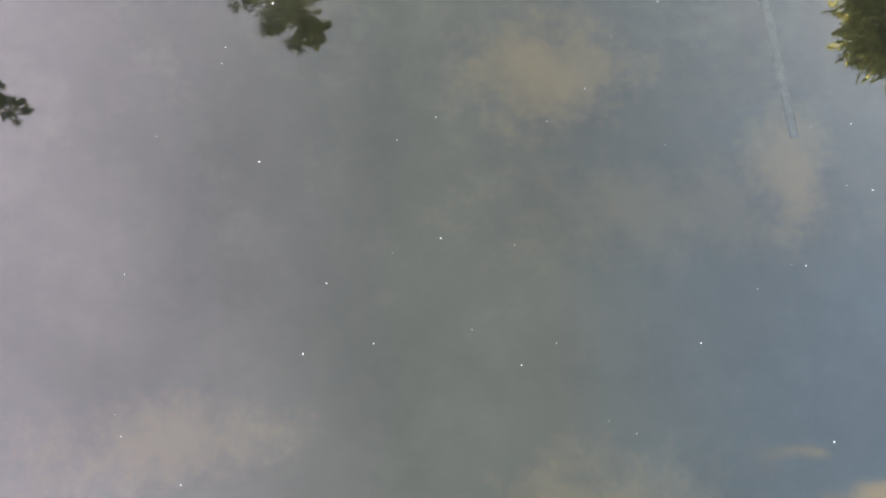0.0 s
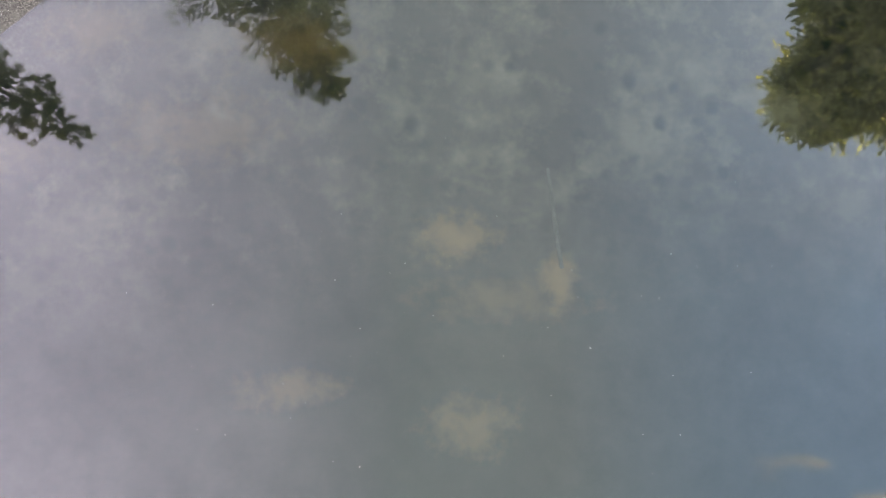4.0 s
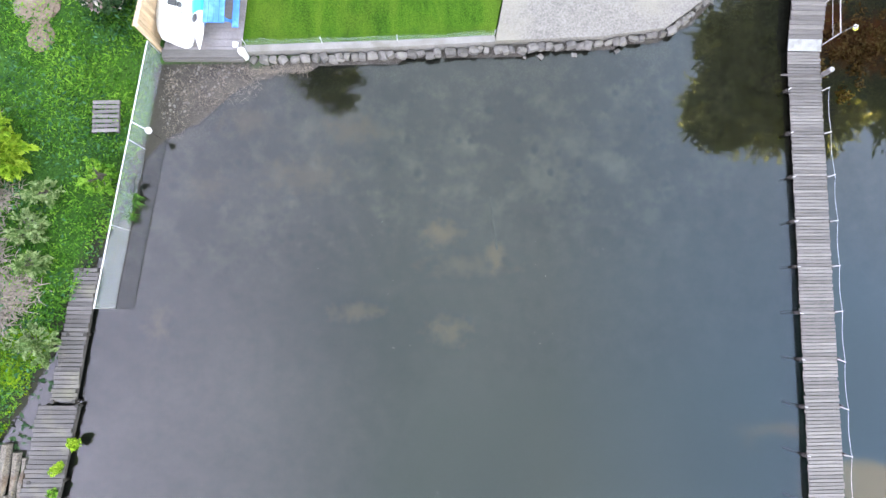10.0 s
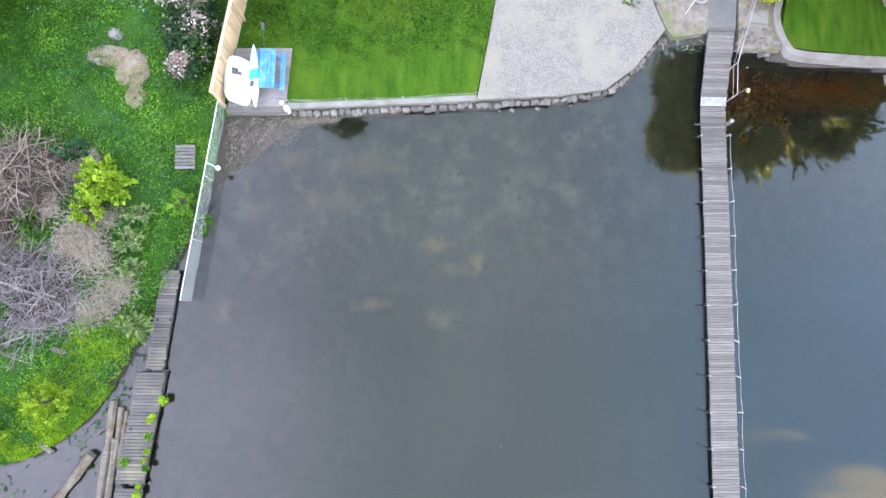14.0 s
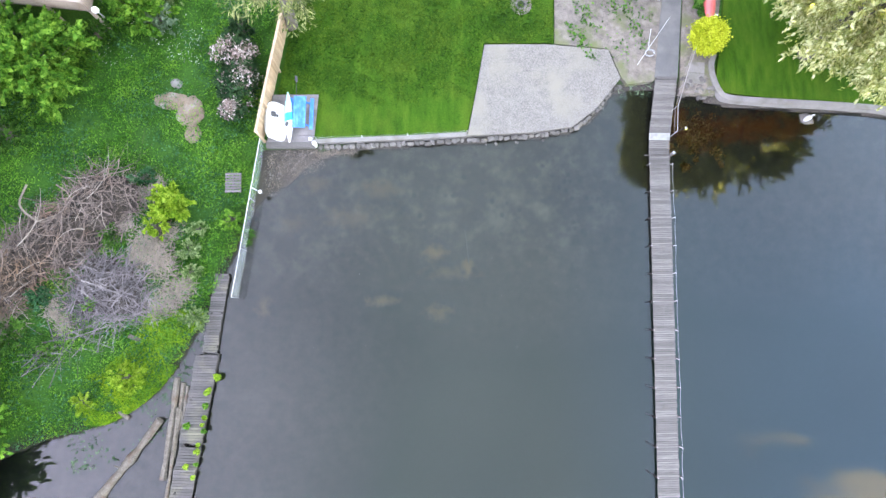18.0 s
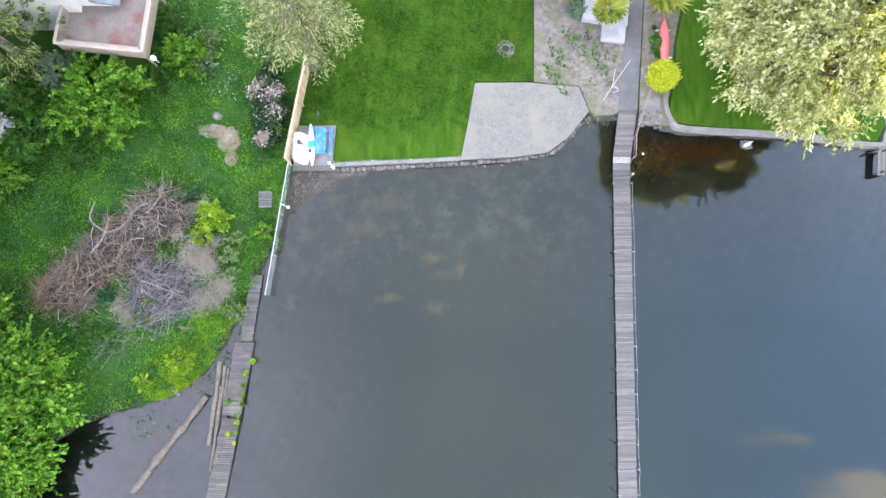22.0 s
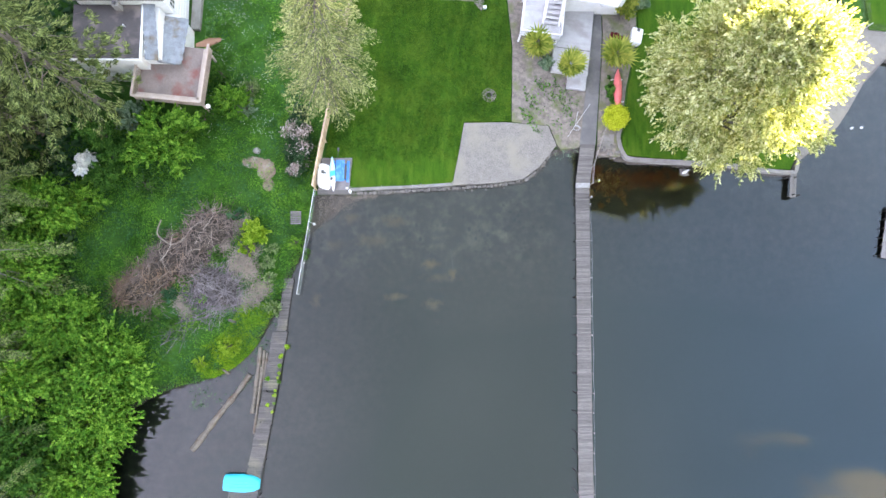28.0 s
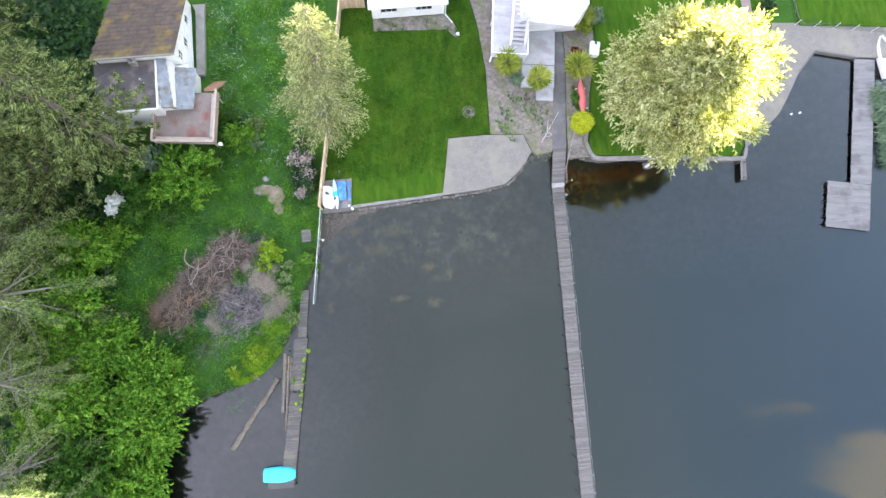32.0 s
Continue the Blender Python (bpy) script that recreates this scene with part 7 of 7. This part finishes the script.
brush("rust brown end of the branch heap", [(-26.0, 1.2), (-23.6, 3.0), (-21.6, 3.2), (-20.9, 1.2), (-22.3, -1.2), (-24.2, -1.4), (-26.0, -0.9)], 330, 1.3, 1.7, 0.026, M_RUST, 201, 0.5, None, False)
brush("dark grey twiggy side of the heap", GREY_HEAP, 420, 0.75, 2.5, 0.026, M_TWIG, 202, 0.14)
brush("long bare grey branches fanned over the bank", [(-16.0, -0.4), (-15.4, -1.6), (-18.5, -3.0), (-20.8, -4.6), (-22.0, -4.0), (-20.0, -2.0), (-18.0, -0.8)], 64, 0.7, 4.2, 0.024, M_TWIG, 203, 0.12, 40, False)
sticks("reed_litter", "pale broken reeds washed up on the shore", "reeds", 700, (-6.7, 8.05, 0.06), (1.9, 0.95), 0.03, 0.15, 0.007, M_STRAW, 204, 0.1)
sticks("reed_litter", "pale broken reeds beside the netting", "reeds", 300, (-8.1, 7.1, 0.05), (0.6, 1.3), 0.03, 0.13, 0.006, M_STRAW, 208, 0.1)
sticks("reed_litter", "tan reed stalks washed against the stones", "reeds", 160, (-4.4, 8.62, 0.04), (1.4, 0.22), 0.02, 0.5, 0.008, M_STRAW, 209, 0.05, 0.1)
bent = part("bent_branch", tube(smooth_line([(-19.9, 4.9, 1.0), (-20.7, 4.2, 1.3), (-21.4, 4.4, 1.4), (-22.2, 5.2, 1.35), (-22.0, 6.4, 1.2)], 4), 0.06, 6), M_STRAW)
tagged(bent, "pale curved bare branch on the brush pile", "branch")


def tufts(name, label, category, spots, blades, length, width, material, seed, rise=0.5, spread=0.22):
    """Clumps of arching straw or grass blades."""
    rng = np.random.default_rng(seed)
    v, f = [], []
    for x, y, z, r in spots:
        for _ in range(int(blades * r)):
            a = rng.random() * 6.283
            L = length * r * (0.5 + 0.7 * rng.random())
            o = np.array([x + rng.normal() * spread * r, y + rng.normal() * spread * r, z])
            d = np.array([math.cos(a), math.sin(a), 0])
            s = np.array([-d[1], d[0], 0]) * width * (0.6 + 0.8 * rng.random())
            m = o + d * L * 0.5 + np.array([0, 0, rise * L * (0.6 + 0.5 * rng.random())])
            e = o + d * L + np.array([0, 0, rise * L * 0.35 * rng.random()])
            k = len(v)
            v += [tuple(o - s), tuple(o + s), tuple(m + s), tuple(m - s), tuple(e)]
            f += [(k, k + 1, k + 2, k + 3), (k + 3, k + 2, k + 4)]
    return tagged(raw(name, v, f, material), label, category, kind="stuff")


tufts("straw_clumps", "matted tan clumps of dead grass", "dead grass", [(-15.2, 2.9, 0.5, 1.0), (-15.6, 2.3, 0.5, 0.9), (-14.6, 2.2, 0.5, 1.1), (-14.3, 1.6, 0.45, 0.8), (-15.0, 3.4, 0.5, 0.8), (-13.5, 0.2, 0.4, 1.0), (-14.0, -0.3, 0.4, 1.0), (-14.6, -0.8, 0.4, 0.8), (-13.1, 0.5, 0.35, 0.7), (-15.3, 6.0, 0.5, 0.9), (-14.9, 6.5, 0.5, 0.6), (-16.6, 4.2, 0.6, 0.7), (-22.9, -1.6, 0.5, 0.9), (-20.3, -0.9, 0.5, 0.8), (-19.8, -1.7, 0.4, 0.7), (-14.0, 3.7, 0.45, 0.7)], 330, 0.6, 0.015, M_STRAW, 210, 0.4, 0.42)
iris = [(-9.4, 3.6, 0.1, 0.6), (-9.55, 3.0, 0.1, 0.5)]
tufts("iris_clumps", "clumps of pointed green iris blades at the water", "plants", iris, 70, 0.75, 0.025, F_GREEN, 211, 0.7)
tufts("iris_clumps", "bent grey-green iris leaves among the shore stones", "plants", [(13.9, 12.25, 0.3, 0.6), (14.5, 12.5, 0.35, 0.7), (15.0, 12.65, 0.35, 0.8), (15.6, 12.8, 0.3, 0.6)], 12, 0.6, 0.016, F_GREY, 213, 0.25, 0.3)
reeds = [(52.5 + 0.5 * math.sin(i * 3.1) + i * 0.02, 8.5 + i * 0.5, -0.1, 0.9) for i in range(18)]
tufts("reed_bed", "pale green reeds beside the jetty", "reeds", reeds, 60, 1.3, 0.03, F_GREY, 212, 0.9)


def scatter_weeds(name, label, n, inside, size, material, seed, height=0.12, box_=(-34, -6.5, -34, 34), up=0.5, clump=1.0, long=1.7):
    """Low leafy weeds over a stretch of ground, in drifts."""
    rng = np.random.default_rng(seed)
    x = box_[0] + (box_[1] - box_[0]) * rng.random(n * 4)
    y = box_[2] + (box_[3] - box_[2]) * rng.random(n * 4)
    drift = np.sin(x * 0.9 + 1.3 * np.sin(y * 0.7 + seed)) * np.cos(y * 0.8 + 1.1 * np.sin(x * 0.5 + seed)) + 0.5 * np.sin(x * 2.7 + seed) * np.sin(y * 3.1)
    keep = inside(x, y) & (rng.random(n * 4) < np.clip(0.5 + clump * drift * 0.5, 0.02, 1))
    x, y = x[keep][:n], y[keep][:n]
    z = np.maximum(ground_height(x, y), -0.015) + height * rng.random(len(x)) ** 1.5 + 0.03
    v, f = leaves(np.stack([x, y, z], 1), size, rng, up, long)
    ob = new(name, leaf_mesh(name, v, f, material))
    return tagged(ob, label, "weeds", kind="stuff")


def meadow(x, y):
    fence = -8.8 + (y - 9.2) * 0.17
    net = -10.0 + (y + 0.3) * 0.149
    edge = np.where(y > 9.2, fence, np.where(y > 0, net, -11.5))
    house = (x < -19.0) & (y > 16.2)
    house |= within(HEAP, x, y) | within(GREY_HEAP, x, y)
    return (shore_distance(x, y) > 0.04) & (x < edge - 0.08) & ~house


scatter_weeds("meadow_weeds", "lush low green weeds over the meadow", 210000, meadow, 0.038, F_WEEDS, 301, 0.22, long=3.6, up=0.3)
scatter_weeds("meadow_weeds", "drifts of brighter yellow-green weeds", 26000, meadow, 0.034, F_BRIGHT, 302, 0.35, clump=2.6)
scatter_weeds("meadow_weeds", "blue-green ferny weeds in the meadow", 36000, meadow, 0.055, F_TEAL, 303, 0.3, clump=2.8, long=2.6)
scatter_weeds("meadow_weeds", "specks of white flowers in the grass", 2600, meadow, 0.034, F_WHITE, 304, 0.3, (-19, -12.5, 14, 34), clump=2.2)
scatter_weeds("bank_moss", "bright green moss and duckweed on the bank", 30000, lambda x, y: (shore_distance(x, y) > 0.02) & (shore_distance(x, y) < 3.0), 0.055, F_MOSS, 305, 0.06, (-18.5, -12, -7.5, -1), clump=1.3)
scatter_weeds("lawn_blades", "short mown grass blades", 90000, lambda x, y: within(LAWN, x, y), 0.06, F_TURF, 306, 0.02, (-7.7, 9.8, 9.3, 34), clump=0.35).location.z = 0.17
scatter_weeds("bed_weeds", "tufts of weeds in the bark bed", 700, lambda x, y: ((x - 13.2) / 2.9) ** 2 + ((y - 17.2) / 3.1) ** 2 < 0.75 + 0.3 * np.sin(x * 3.1 + y * 2.3), 0.1, F_GREEN, 307, 0.15, (10.2, 16.2, 14.0, 20.5), clump=1.3).location.z = 0.15

scatter_weeds("undergrowth", "dark undergrowth below the firs", 26000, lambda x, y: shore_distance(x, y) > 0.5, 0.34, F_DARK, 308, 1.0, (-58, -29.5, -32, 36), clump=0.4)

# mounds of chips in the meadow
def mound(name, label, x, y, rx, ry, h, seed, material):
    bm = bmesh.new()
    bmesh.ops.create_icosphere(bm, subdivisions=3, radius=1.0)
    rg = random.Random(seed)
    for v in bm.verts:
        k = 1 + 0.22 * noise.noise(v.co * 2.2 + Vector((seed, 0, 0))) + 0.08 * noise.noise(v.co * 6)
        v.co = Vector((v.co.x * rx * k, v.co.y * ry * k, v.co.z * h * k))
    ob = part(name, bm, material)
    ob.location = (x, y, 0.42)
    return tagged(ob, label, "mound")


mound("chip_mound", "low mound of pale brown wood chips", -13.1, 11.1, 0.8, 1.0, 0.16, 1, M_DIRT), mound("chip_mound", "low mound of pale brown wood chips", -14.3, 11.8, 1.1, 0.55, 0.14, 2, M_DIRT)
mound("chip_mound", "small pale heap of ash and chips", -12.9, 9.7, 0.5, 0.6, 0.12, 3, M_DIRT), mound("chip_mound", "small pale rock in the grass", -14.0, 12.9, 0.35, 0.3, 0.25, 4, M_CONCRETE)

# weed growing on the old dock and under water
rng = np.random.default_rng(78)
sprigs = [(-11.0, -4.9, 0.34), (-12.6, -7.6, 0.25), (-12.55, -9.9, 0.2)]
for s in (0.42, 0.58, 0.7, 0.78, 0.86, 1.0, 1.08, 1.22, 1.36):
    sprigs.append((-11.1 - 0.8 * s + 0.06 * rng.normal(), -3.64 - 5.0 * s, 0.12 + 0.15 * rng.random()))
for i, (x, y, r) in enumerate(sprigs):
    mtl = F_BRIGHT if i % 3 == 1 else F_LIME
    shrub("dock_weed", "small lime green plant growing through the old dock", x, y, r * 0.75, r * 0.75, 0.32, 420, 0.055, mtl, 400 + i, z=0.26, blobs=5, trunk=0.01, category="plant", group="weeds on the old dock", r0=0.4, r1=0.7)
rng = np.random.default_rng(77)
bl = [(18.9 + 0.95 * rng.normal(), 9.7 + 0.95 * rng.normal(), -0.42 + 0.14 * rng.random(), 0.2 + 0.22 * rng.random()) for _ in range(60)]
v, f = leaves(crown_points(rng, 11000, bl, 0.3), 0.085, rng, 0.3)
v[:, 2] = np.minimum(v[:, 2], -0.03)
tagged(new("lake_weed", leaf_mesh("lake_weed", v, f, F_LAKEWEED)), "rust brown lake weed under the surface by the dock", "water plants", kind="stuff")

# a sunken pole on the lake bed; petals afloat
rng = np.random.default_rng(9)
M_SILT = surface("silt-covered wood", (0.2, 0.18, 0.145), (0.3, 0.27, 0.215), 3, 20, 0.95, 0.0)
tagged(part("sunken_pole", tube([(3.68, 3.75, -0.44), (3.78, 2.7, -0.5), (3.9, 1.7, -0.57)], [0.05, 0.06, 0.05], 7), M_SILT), "pale pole lying on the lake bed", "pole")
px, py = rng.normal(size=130) * 3.4 + 2.5, rng.normal(size=130) * 2.4 - 0.6
v, f = leaves(np.stack([px, py, np.full(130, 0.004)], 1), 0.006, rng, 1.0, 2.0, 0.6)
v[:, 2] = 0.005
tagged(new("petals", leaf_mesh("petals", v, f, F_WHITE)), "tiny white petals and fluff afloat on the lake", "petals", kind="stuff")

# drifted leaves and scum in the corner behind the old dock
def drift_zone(x, y):
    d = -shore_distance(x, y)
    return (d > 0.0) & (d < 2.2) & (x < -11.6) & (x > -19.5)


scatter_weeds("floating_leaves", "dark rotting leaves afloat behind the old dock", 900, drift_zone, 0.11, F_DARK, 310, 0.0, (-20, -11, -11, 0), up=1.0, clump=1.6)
